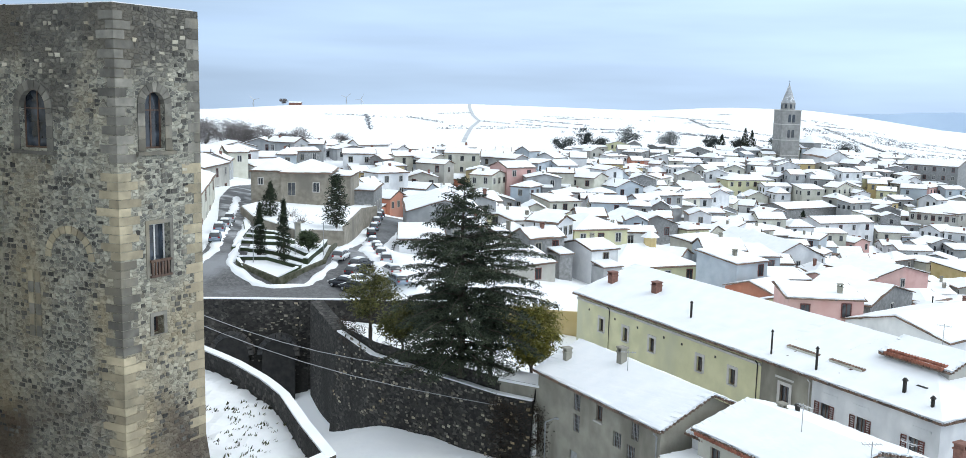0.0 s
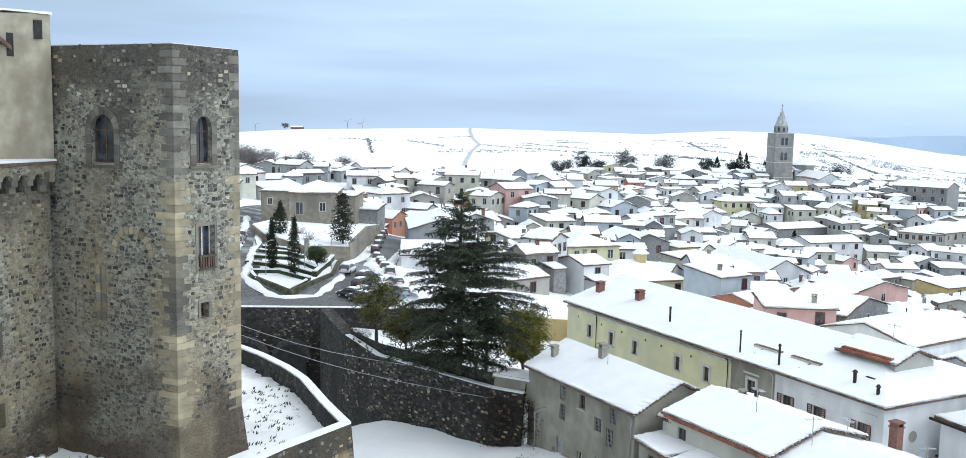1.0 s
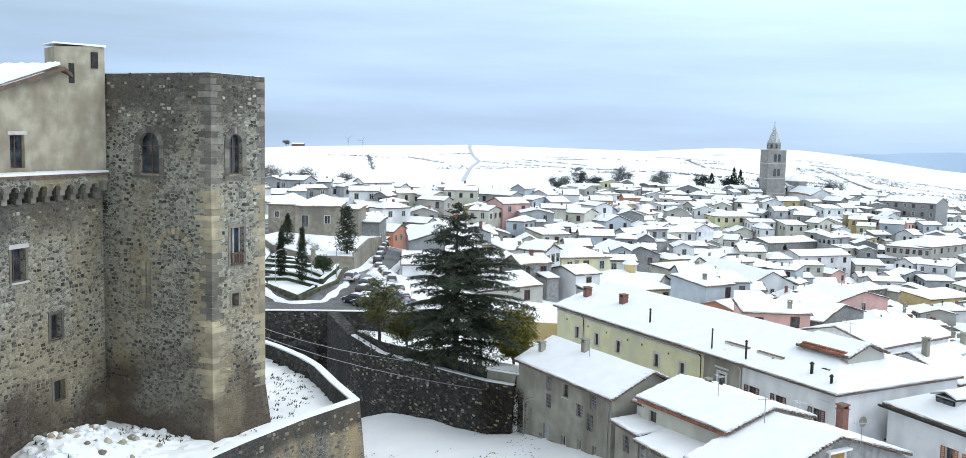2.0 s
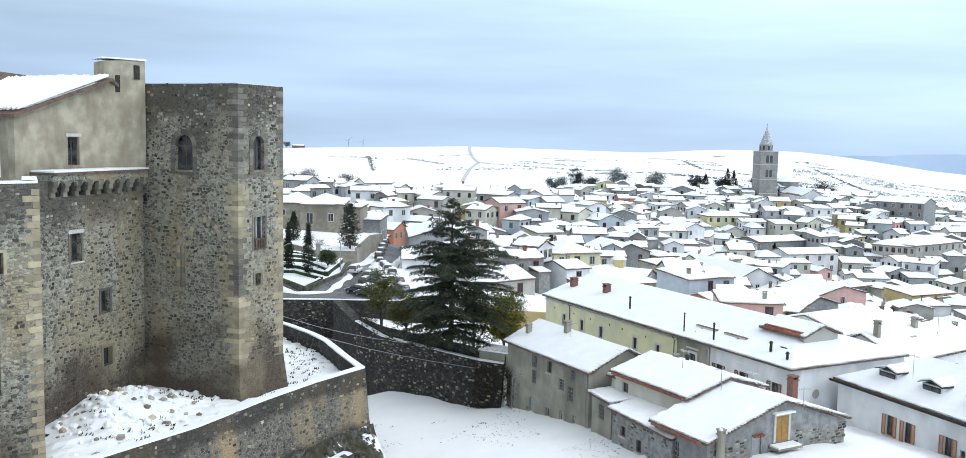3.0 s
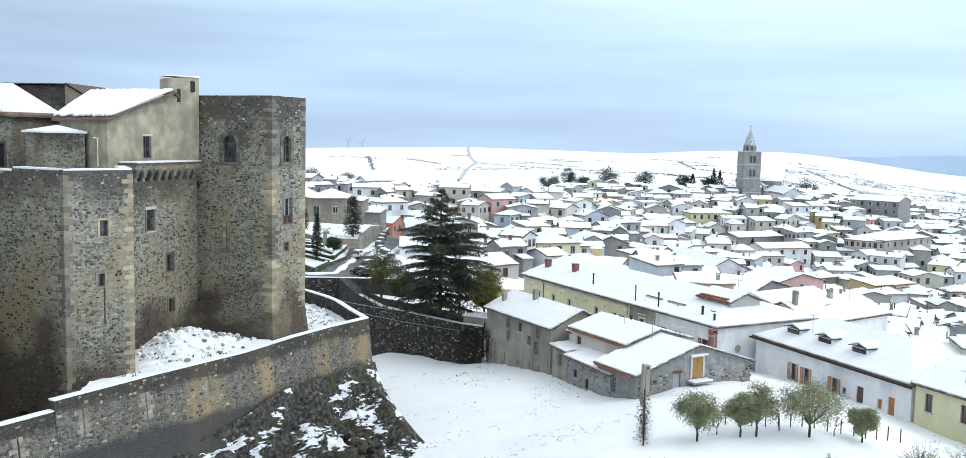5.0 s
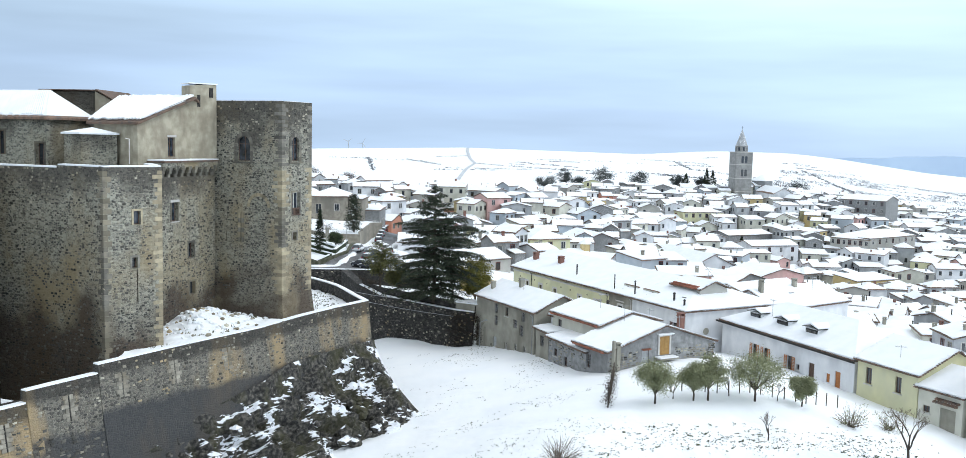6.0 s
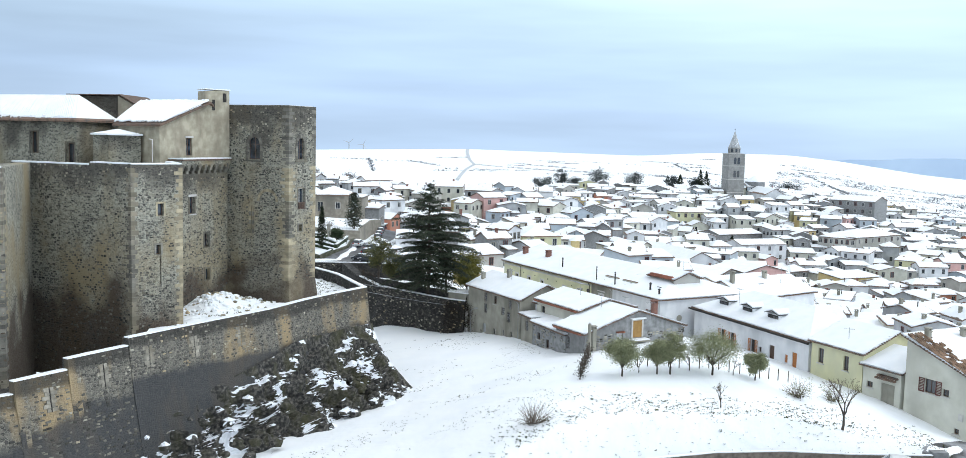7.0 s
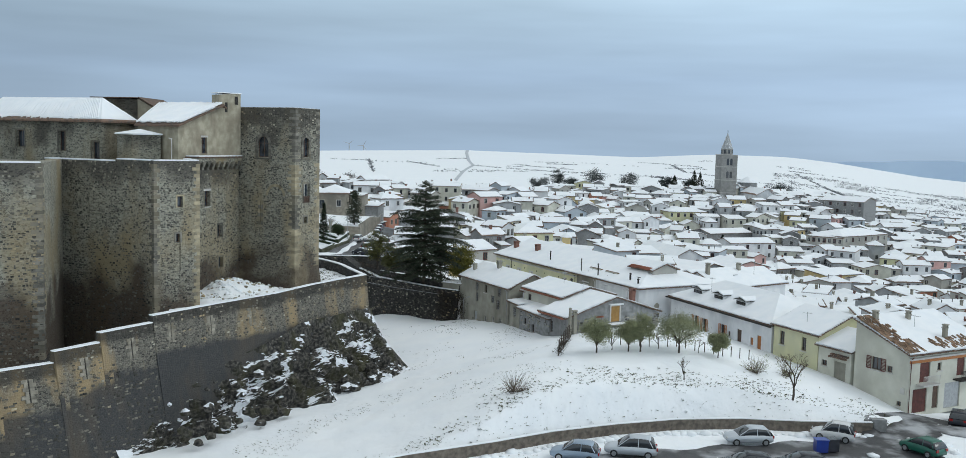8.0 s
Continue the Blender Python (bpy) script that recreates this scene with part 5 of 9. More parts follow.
# arches on the bridge face: stone rings over flat panels coloured near-black as vault shade
for cx, w_ in ((-24.6, 3.4), (-20.0, 3.2)):
    bm = bmesh.new()
    for i in range(11):
        a0, a1 = math.pi * i / 11 + 0.02, math.pi * (i + 1) / 11 - 0.02
        q = [(cx + r * math.cos(a), 0.2 + r * math.sin(a)) for r, a in ((w_ / 2, a0), (w_ / 2 + 0.5, a0), (w_ / 2 + 0.5, a1), (w_ / 2, a1))]
        f = [bm.verts.new((x, 87.65, z)) for x, z in q]; g = [bm.verts.new((x, 88.6, z)) for x, z in q]
        bm.faces.new(f)
        for s in range(4):
            bm.faces.new((f[s], g[s], g[(s + 1) % 4], f[(s + 1) % 4]))
    bmesh.ops.recalc_face_normals(bm, faces=bm.faces)
    ob = tagged(part("bridge_arch", bm, WALL_RUBBLE), "round stone arch in the bridge", "arch", kind="structure")
    bm = bmesh.new()
    vs = [bm.verts.new((cx + w_ / 2 * math.cos(math.pi * i / 12), 87.72, 0.2 + w_ / 2 * math.sin(math.pi * i / 12))) for i in range(13)] + [bm.verts.new((cx - w_ / 2, 87.45, -9)), bm.verts.new((cx + w_ / 2, 87.45, -9))]
    bm.faces.new(vs)
    part("vault", bm, mat("vault_shadow_stone", [(0.012, 0.012, 0.012), (0.03, 0.028, 0.026)], 2), ob)
# small flat-roofed store at the end of the retaining wall
st_h = thing("store", pose(1.1, 66.5, 0, 0, 0, -28), "small grey rendered store with snow on its flat roof", "hut")
part("wall", boxes((0, 0, 3.0, 3.2, 2.4, 4.7)), GREY_RENDER, st_h); part("roof", boxes((-0.15, -0.15, 4.704, 3.35, 2.55, 4.82)), GREY_RENDER, st_h); part("snow", boxes((-0.1, -0.1, 4.824, 3.3, 2.5, 4.98)), SNOW, st_h)
# garden behind the retaining wall
bm = bmesh.new()
gp = [(-12.5, 80), (-9.3, 75.8), (-3.9, 71.1), (1.2, 66.4), (3.6, 65.2), (9, 90.5), (10, 97), (3, 100), (-6, 92), (-16, 89.5)]
prism(bm, gp, -3, [3.6, 3.5, 3.4, 3.3, 3.2, 0.6, 0.3, 0.8, 2.5, 3.6])
tagged(part("garden_ground", bm, SNOW_FIELD), "snow-covered garden behind the retaining wall", "ground", kind="structure")


# ---- houses ----
def roof_faces(kind, w, d, rise, o, dz, peak=None):
    a, b, c, e = (-o, -o, dz), (w + o, -o, dz), (w + o, d + o, dz), (-o, d + o, dz)
    if kind == "hip":
        return hip(w, d, rise, o, True, dz)
    if kind == "hip_r":
        r0, r1 = (-o, d / 2, dz + rise), (w - d / 2 + 1.0, d / 2, dz + rise)
        return [[a, b, r1, r0], [b, c, r1], [c, e, r0, r1]]
    if kind == "gable_u":
        r0, r1 = (-o, d / 2, dz + rise), (w + o, d / 2, dz + rise)
        return [[a, b, r1, r0], [c, e, r0, r1]]
    if kind == "gable_w":
        p = peak if peak else w / 2
        r0, r1 = (p, -o, dz + rise), (p, d + o, dz + rise)
        return [[a, r0, r1, e], [r0, b, c, r1]]
    if kind == "shed":
        return [[a, b, (w + o, d + o, dz + rise), (-o, d + o, dz + rise)]]
    return [[a, b, c, e]]


def clay_edge(bm, p, q, r=0.09, step=0.24):
    """The row of round tile ends along an eave."""
    p, q = Vector(p), Vector(q)
    n = int((q - p).length / step)
    side = Vector((-(q - p).y, (q - p).x, 0)).normalized()
    for i in range(n):
        c = p.lerp(q, (i + 0.5) / n)
        tube(bm, [c - side * 0.12, c + side * 0.22], [r, r], 5)


TOWN_WINDOWS = {}
FOOT = []


def plain_window(w, h, style):
    """Shared meshes of a small window: a frame with its bar, and the dark panes behind."""
    key = (w, h, style)
    if key not in TOWN_WINDOWS:
        bm = bmesh.new()
        panel(bm, Matrix.Translation((-w / 2 - 0.12, -0.06, -0.1)), w + 0.24, h + 0.22, [(0.12, 0.1, 0.09 + w / 2, 0.1 + h), (0.15 + w / 2, 0.1, 0.12 + w, 0.1 + h)], 0.08)
        me = bpy.data.meshes.new("window"); bm.to_mesh(me); bm.free(); me.materials.append((STUCCO_TRIM, SHUTTER_RED, GREY_RENDER)[style % 3])
        bm = boxes((-w / 2, -0.02, 0, w / 2, 0.02, h))
        mp = bpy.data.meshes.new("pane"); bm.to_mesh(mp); bm.free(); mp.materials.append(WINDOW_DARK)
        TOWN_WINDOWS[key] = (me, mp)
    return TOWN_WINDOWS[key]


def solid_house(bm, L, d, h, kind, rise, peak, m=None, mi=0):
    """The closed body of a plain house under its roof."""
    z = {"gable_u": (0, 0, 0, 0, None, None), "shed": (0, 0, rise, rise, None, None)}.get(kind, (0, 0, 0, 0, None, None))
    lo = [(0, 0, 0), (L, 0, 0), (L, d, 0), (0, d, 0)]
    hi = [(0, 0, h), (L, 0, h), (L, d, h + z[2]), (0, d, h + z[3])]
    faces = [[lo[3], lo[2], lo[1], lo[0]]]
    if kind == "gable_u":
        g0, g1 = (0, d / 2, h + rise), (L, d / 2, h + rise)
        faces += [[lo[0], lo[1], hi[1], hi[0]], [lo[1], lo[2], hi[2], g1, hi[1]], [lo[2], lo[3], hi[3], hi[2]], [lo[3], lo[0], hi[0], g0, hi[3]], [hi[0], hi[1], g1, g0], [g0, g1, hi[2], hi[3]]]
    elif kind == "gable_w":
        g0, g1 = (peak, 0, h + rise), (peak, d, h + rise)
        faces += [[lo[0], lo[1], hi[1], g0, hi[0]], [lo[1], lo[2], hi[2], hi[1]], [lo[2], lo[3], hi[3], g1, hi[2]], [lo[3], lo[0], hi[0], hi[3]], [hi[0], g0, g1, hi[3]], [g0, hi[1], hi[2], g1]]
    else:
        faces += [[lo[i], lo[(i + 1) % 4], hi[(i + 1) % 4], hi[i]] for i in range(4)] + [hi]
    vs = {}
    for f in faces:
        q = []
        for p in f:
            if p not in vs:
                vs[p] = bm.verts.new(m @ Vector(p) if m is not None else p)
            q.append(vs[p])
        bm.faces.new(q).material_index = mi


def house(a, b, depth, z0, eave, kind, rise, material, label, front=(), side=(), left=(), over=0.3, detail=False, peak=None, group="", name="house", snow_mat=None, back_side=False):
    """A house whose front runs from plan point a to b. front/side/left: openings (u, height over ground, w, h, style)."""
    m, L = wall_frame(a, b, z0)
    c = m @ Vector((L / 2, depth / 2, 0))
    FOOT.append((c.x, c.y, 0.5 * max(L, depth)))
    ob = thing(name, m, label, "house", group)
    Hh = eave - z0
    tops = {"gable_u": (None, (Hh, depth / 2, Hh + rise, Hh)), "gable_w": ((Hh, peak or L / 2, Hh + rise, Hh), None), "shed": (None, (Hh, Hh + rise))}.get(kind, (None, None))
    deep = detail
    def holes(ops):
        return [(o[0], o[1], o[0] + o[2], o[1] + o[3]) for o in ops] if deep else []
    th = 0.35
    mr = Matrix.Translation((L, 0, 0)) @ pose(0, 0, 0, 0, 0, 90)
    ml = Matrix.Translation((0, depth, 0)) @ pose(0, 0, 0, 0, 0, -90)
    mb = Matrix.Translation((L, depth, 0)) @ pose(0, 0, 0, 0, 0, 180)
    if detail:
        lt = (Hh + rise, Hh) if kind == "shed" else tops[1]
        bt = (Hh + rise, Hh + rise) if kind == "shed" else ((Hh, L - (peak or L / 2), Hh + rise, Hh) if tops[0] else None)
        for fm, ln, ops, tp, c0 in ((Matrix.Identity(4), L, front, tops[0], 0), (mr, depth, side, tops[1], th), (ml, depth, left, lt, th), (mb, L, (), bt, 0)):
            bm = bmesh.new()
            hs = [(o[0] - c0, o[1], o[0] - c0 + o[2], o[1] + o[3]) for o in ops]
            if c0 and tp and len(tp) == 4:
                tp = (tp[0], tp[1] - c0, tp[2], tp[3])
            panel(bm, fm @ Matrix.Translation((c0, 0, 0)), ln - 2 * c0, Hh, hs, th, top=tp)
            part("wall", bm, material, ob)
        if kind != "flat":
            part("attic_floor", boxes((th, th, Hh - 0.3, L - th, depth - th, Hh - 0.1)), material, ob)
    else:
        bm = bmesh.new()
        solid_house(bm, L, depth, Hh, kind, rise, peak or L / 2)
        part("wall", bm, material, ob)
    for ops, fm in ((front, Matrix.Identity(4)), (side, mr), (left, ml)):
        for o in ops:
            u, v, w_, h_, sty = o[:5]
            if detail:
                if sty == "door":
                    dr = part("door", boxes((u, 0.12, v, u + w_, 0.2, v + h_), (u + 0.06, 0.1, v + h_ * 0.52, u + w_ - 0.06, 0.12, v + h_ - 0.08), (u + 0.06, 0.1, v + 0.08, u + w_ - 0.06, 0.12, v + h_ * 0.47)), o[5] if len(o) > 5 else SHUTTER_RED, ob)
                    dr.matrix_local = fm
                else:
                    window_part(ob, fm, u, v, w_, h_, FRAME_WHITE if sty == "white" else FRAME_BROWN, "two", 0.16, STUCCO_TRIM if sty == "trim" else None, sty in ("trim", "shut", "white"), o[5] if len(o) > 5 else None)
                    if sty == "barred":
                        rows = [(u + w_ * i / 5 - 0.012, 0.02, v, u + w_ * i / 5 + 0.012, 0.045, v + h_) for i in range(1, 5)] + [(u, 0.02, v + h_ * i / 4 - 0.012, u + w_, 0.04, v + h_ * i / 4 + 0.012) for i in range(1, 4)]
                        part("grille", boxes(*rows), ZINC, ob).matrix_local = fm
            else:
                wf, wp = plain_window(w_, h_, sty)
                wi = part("window", wf, [], ob)
                wi.matrix_local = fm @ Matrix.Translation((u + w_ / 2, 0, v))
                part("pane", wp, [], wi)
    bm = bmesh.new(); slab(bm, roof_faces(kind, L, depth, rise, over, Hh + 0.02, peak), -0.02, 0.1)
    if detail:
        fs = roof_faces(kind, L, depth, rise, over, Hh + 0.1, peak)
        for f in fs:
            for p, q in zip(f, f[1:] + f[:1]):
                if abs(p[2] - q[2]) < 0.01 and p[2] < Hh + 0.2:
                    clay_edge(bm, p, q)
                elif abs(p[2] - q[2]) > 0.2 and kind in ("gable_u", "gable_w", "shed"):
                    clay_edge(bm, p, q, 0.08, 0.3)
    roof = part("roof", bm, TILE, ob, "clay tile roof")
    rg = random.Random(int(a[0] * 10) + int(a[1] * 7))
    bm = bmesh.new(); slab(bm, roof_faces(kind, L, depth, rise * 0.985, over - (0.06 if detail else rg.uniform(0.16, 0.34)), Hh + 0.13, peak), 0.0, 0.16)
    if not detail:
        # uneven edge of the snow
        bmesh.ops.subdivide_edges(bm, edges=bm.edges, cuts=4, use_grid_fill=True)
        bm.normal_update()
        rim_ = {v for f in bm.faces if abs(f.normal.z) < 0.4 for v in f.verts}
        for v in bm.verts:
            j_ = 0.15 if v in rim_ else 0.0
            v.co += Vector((rg.uniform(-j_, j_), rg.uniform(-j_, j_), 0.03 * noise.noise(v.co * 0.9)))
    if detail:
        bmesh.ops.subdivide_edges(bm, edges=bm.edges, cuts=5, use_grid_fill=True)
        bmesh.ops.subdivide_edges(bm, edges=bm.edges, cuts=2, use_grid_fill=True)
        bm.normal_update()
        rim_ = {v for f in bm.faces if abs(f.normal.z) < 0.4 for v in f.verts}
        for v in bm.verts:
            j_ = 0.12 if v in rim_ else 0.0
            v.co += Vector((rg.uniform(-j_, j_), rg.uniform(-j_, j_), 0.025 * noise.noise(v.co * 0.6) + 0.012 * noise.noise(v.co * 2.6)))
    part("snow", bm, snow_mat or SNOW, roof)
    return ob


def chimney(parent, u, w, z, h, s=0.5, material=BRICK, cap=True):
    """A chimney stack with a capped head, in the house's own frame."""
    bm = boxes((u - s / 2, w - s / 2, z - 0.6, u + s / 2, w + s / 2, z + h))
    c = part("chimney", bm, material, parent)
    if cap:
        part("cap", boxes((u - s / 2 - 0.06, w - s / 2 - 0.06, z + h + 0.002, u + s / 2 + 0.06, w + s / 2 + 0.06, z + h + 0.08), (u - s / 2, w - s / 2, z + h + 0.08, u - s / 2 + 0.1, w + s / 2, z + h + 0.3), (u + s / 2 - 0.1, w - s / 2, z + h + 0.08, u + s / 2, w + s / 2, z + h + 0.3), (u - s / 2 - 0.06, w - s / 2 - 0.06, z + h + 0.3, u + s / 2 + 0.06, w + s / 2 + 0.06, z + h + 0.4)), material, c)
    return c


def flue(parent, u, w, z, h, r=0.1):
    bm = bmesh.new(); tube(bm, [(u, w, z - 0.4), (u, w, z + h)], r, 8); tube(bm, [(u, w, z + h + 0.04), (u, w, z + h + 0.22)], [r * 1.7, r * 0.6], 8)
    return part("flue", bm, IRON, parent)


def downpipe(parent, u, z0, z1, material=IRON):
    bm = bmesh.new(); tube(bm, [(u, -0.1, z0), (u, -0.1, z1 - 0.25), (u, -0.35, z1)], 0.055, 6)
    return part("downpipe", bm, material, parent)


# grey rendered house beside the valley
gh = house((3.85, 65.0), (10.5, 53.2), 7.4, -2.4, 6.0, "gable_u", 1.75, GREY_RENDER, "grey-brown rendered two-storey house with barred windows and a snowy roof",
           front=[(4.5, 5.55, 0.75, 1.2, "barred"), (4.5, 7.05, 0.75, 1.1, "barred"), (7.05, 7.1, 0.7, 1.05, "shut"), (8.95, 6.0, 0.85, 1.0, "barred"), (10.8, 7.1, 0.7, 1.05, "barred"), (10.4, 5.3, 0.8, 1.3, "barred"),
                  (6.95, 2.8, 0.7, 1.05, "white"), (9.2, 2.95, 0.6, 1.2, "white"), (11.25, 3.15, 0.55, 1.1, "white"), (4.2, 2.6, 0.9, 1.5, "door", ZINC)], detail=True)
chimney(gh, 1.2, 1.6, 9.2, 0.75, 0.45, GREY_RENDER); chimney(gh, 5.4, 3.2, 9.9, 0.95, 0.5, GREY_RENDER)
part("skylight", boxes((8.2, 2.2, 9.6, 9.2, 2.9, 9.72)), IRON, gh).matrix_local = Matrix.Identity(4)
bm = bmesh.new()
for i in range(60):
    z = -0.3 + random.random() * 3.4; u = 3.2 + random.random() * 4.5 * (1 - 0.15 * max(0, z))
    w_, h_ = random.uniform(0.2, 0.5), random.uniform(0.14, 0.28)
    box(bm, u, -0.03, z, u + w_, 0.02, z + h_)
tagged(part("stone_patch", bm, STONE_BITS, gh, "bare stones where render has fallen"), kind="stuff")
downpipe(gh, 13.3, 2.8, 8.3, ZINC)
# annexes of the grey house
an = house((10.7, 52.3), (11.9, 49.2), 2.6, 0.5, 4.6, "shed", 0.25, GREY_RENDER, "small grey annex with a flat snowy roof", front=[(1.2, 2.4, 0.9, 1.2, "barred")], detail=True)
an2 = house((12.4, 53.3), (14.3, 50.1), 3.3, 1.5, 5.85, "shed", 0.9, WHITE_PAINT, "low white-walled annex with a dark door", front=[(1.2, 2.0, 0.8, 1.9, "door", IRON), (2.6, 2.8, 0.6, 0.8, "shut")], detail=True)
part("glazed_wall", boxes((0.2, 3.32, 4.9, 3.4, 3.4, 5.7)), WINDOW_DARK, an2)
# stone gable house and the raised house behind it, in one frame
SU, SW = Vector((0.868, 0.496)), Vector((-0.496, 0.868))
def sp(u, w):
    p = Vector((17.0, 38.2)) + SU * u + SW * w
    return (p.x, p.y)
an3 = house(sp(3.1, 5.55), sp(10.9, 5.55), 8.9, 1.5, 6.45, "gable_w", 1.15, PALE_RENDER, "grey rendered house with a red-tiled eave and snowy roof", left=[(1.0, 3.3, 0.8, 1.1, "shut"), (6.4, 2.6, 1.2, 0.9, "door", SHUTTER_RED)], detail=True, peak=3.95)
bm = bmesh.new(); clay_edge(bm, (-0.28, 0, 4.98), (-0.28, 8.8, 4.98), 0.12); part("tile_edge", bm, RED_TILE, an3)
bm = bmesh.new(); clay_edge(bm, (3.95, 0.2, 6.2), (3.95, 8.8, 6.2), 0.09, 0.5); part("ridge_tiles", bm, TILE, an3)
chimney(an3, 5.6, 7.9, 5.4, 0.4, 0.4, GREY_RENDER); flue(an3, 6.6, 7.6, 5.3, 0.6, 0.15)
an4 = house((11.9, 48.4), (15.2, 41.2), 3.3, 0.8, 4.4, "shed", 0.6, PLASTERS[7], "low rubble lean-to with snow on its roof", front=[(1.2, 1.9, 0.7, 0.8, "shut"), (3.4, 1.3, 0.7, 1.0, "shut"), (6.0, 0.6, 1.2, 1.7, "door", ZINC)], detail=True)
m4, L4 = wall_frame((11.9, 48.4), (15.2, 41.2), 0.8)
rubble_face(an4, Matrix.Identity(4), L4, 3.5, 0.2, [(1.2, 1.9, 1.9, 2.7), (3.4, 1.3, 4.1, 2.3), (6.0, 0.6, 7.2, 2.3)], 33, size=(0.25, 0.5), pale_share=0.6, density=3)
sg = house(sp(0, 0), sp(13.7, 0), 5.5, 1.4, 5.1, "gable_w", 2.15, PLASTERS[7], "rough stone gable house with an ochre door and snowy roof", front=[(4.2, 2.2, 0.9, 1.4, "door", ZINC)], left=[(1.6, 1.6, 1.1, 1.4, "barred")], detail=True, peak=7.06)
dr = part("door", boxes((6.4, -0.06, 2.95, 7.65, 0.05, 4.85), (6.98, -0.08, 2.95, 7.07, -0.06, 4.85)), OCHRE_DOOR, sg, "ochre wooden double door")
bm = bmesh.new(); panel(bm, Matrix.Translation((6.2, -0.1, 2.95)), 1.65, 2.05, [(0.2, 0.0, 1.45, 1.88)], 0.14); part("door_frame", bm, STUCCO_TRIM, dr)
part("snow", boxes((6.05, -0.4, 5.02, 8.0, 0.0, 5.14)), SNOW, dr)
rubble_face(sg, Matrix.Identity(4), 13.7, 3.6, 0.2, [(6.2, 2.9, 7.9, 5.0), (4.2, 2.2, 5.1, 3.6)], 31, size=(0.25, 0.55), pale_share=0.6)
part("balcony", boxes((5.8, -1.0, 2.6, 8.2, -0.002, 2.75)), GREY_RENDER, sg); part("snow", boxes((5.85, -0.95, 2.754, 8.15, -0.08, 2.86)), SNOW, sg)
bm = bmesh.new(); clay_edge(bm, (4.1, -0.25, 3.72), (5.2, -0.25, 3.72), 0.1); part("door_hood", bm, RED_TILE, sg)
chimney(sg, 13.5, 5.0, 4.6, 0.9, 0.6); chimney(sg, 0.95, -0.32, 2.6, 1.75, 0.42, GREY_RENDER)
bm = bmesh.new(); clay_edge(bm, (-0.3, 0.1, 3.75), (-0.3, 5.4, 3.75), 0.11); part("tile_edge", bm, RED_TILE, sg)

# long yellow block in three painted stretches
Y0, Y1 = Vector((9.05, 91.3)), Vector((28.0, 55.4))
yd = (Y1 - Y0).normalized()
def yp(u):
    p = Y0 + yd * u
    return (p.x, p.y)
def tall(u):
    return (u, 5.4, 0.7, 1.25, "trim")
yb = house(yp(0), yp(25.4), 14.2, -2.0, 6.2, "gable_u", 2.35, YELLOW_RENDER, "long pale yellow two-storey block with framed windows and snowy roof", front=[tall(3.9), tall(7.75), tall(11.7), tall(18.1), tall(22.0)] + [(u, 1.2, 0.9, 2.0, "shut") for u in (5, 12, 20)], detail=True, over=0.35)
for u in (2.0, 6.3, 9.8, 13.6, 16.0, 20.2):
    part("vent", boxes((u, -0.02, 7.0, u + 0.2, 0.02, 7.2)), IRON, yb)
part("cornice", boxes((0, -0.12, 7.75, 25.4, -0.002, 7.95)), STUCCO_TRIM, yb)
downpipe(yb, 5.6, 0, 8.1); downpipe(yb, 25.1, 0, 8.1)
chimney(yb, 1.6, 3.0, 9.1, 1.1, 0.7); chimney(yb, 7.8, 3.6, 9.4, 0.9, 0.7); flue(yb, 15.2, 1.6, 8.9, 1.4)
yg = house(yp(25.42), yp(30.4), 14.2, -2.0, 6.2, "gable_u", 2.35, GREY_RENDER, "grey rendered stretch of a terrace with snowy roof", front=[(2.0, 5.6, 0.9, 1.3, "trim")], detail=True)
flue(yg, 0.4, 0.5, 8.7, 1.7, 0.07); part("moulding", boxes((1.5, -0.05, 7.35, 3.3, -0.002, 7.5)), STUCCO_TRIM, yg); downpipe(yg, 4.85, 0, 8.1, STUCCO_TRIM)
yw = house(yp(30.42), yp(40.7), 14.2, -2.0, 6.2, "hip_r", 2.35, WHITE_PAINT, "white limewashed house with dark red shutters and snowy roof",
           front=[(0.8, 5.0, 0.85, 1.7, "shut", SHUTTER_RED), (3.9, 5.0, 0.85, 1.7, "shut", SHUTTER_RED), (8.0, 5.0, 0.85, 1.7, "shut", SHUTTER_RED)], side=[(6.2, 4.1, 1.1, 1.8, "door", SHUTTER_RED)], detail=True)
mr_ = Matrix.Translation((10.28, 0, 0)) @ pose(0, 0, 0, 0, 0, 90)
bm = bmesh.new(); tube(bm, [(3.1, -0.03, 5.8), (3.1, 0.05, 5.8)], 0.42, 14); part("oval_window", bm, GREY_RENDER, yw).matrix_local = mr_
part("balcony", boxes((5.7, -0.8, 3.95, 7.8, -0.002, 4.08), *[(5.7 + i * 0.15, -0.79, 4.08, 5.73 + i * 0.15, -0.76, 4.95) for i in range(15)], (5.7, -0.8, 4.95, 7.85, -0.75, 5.0)), IRON, yw).matrix_local = mr_
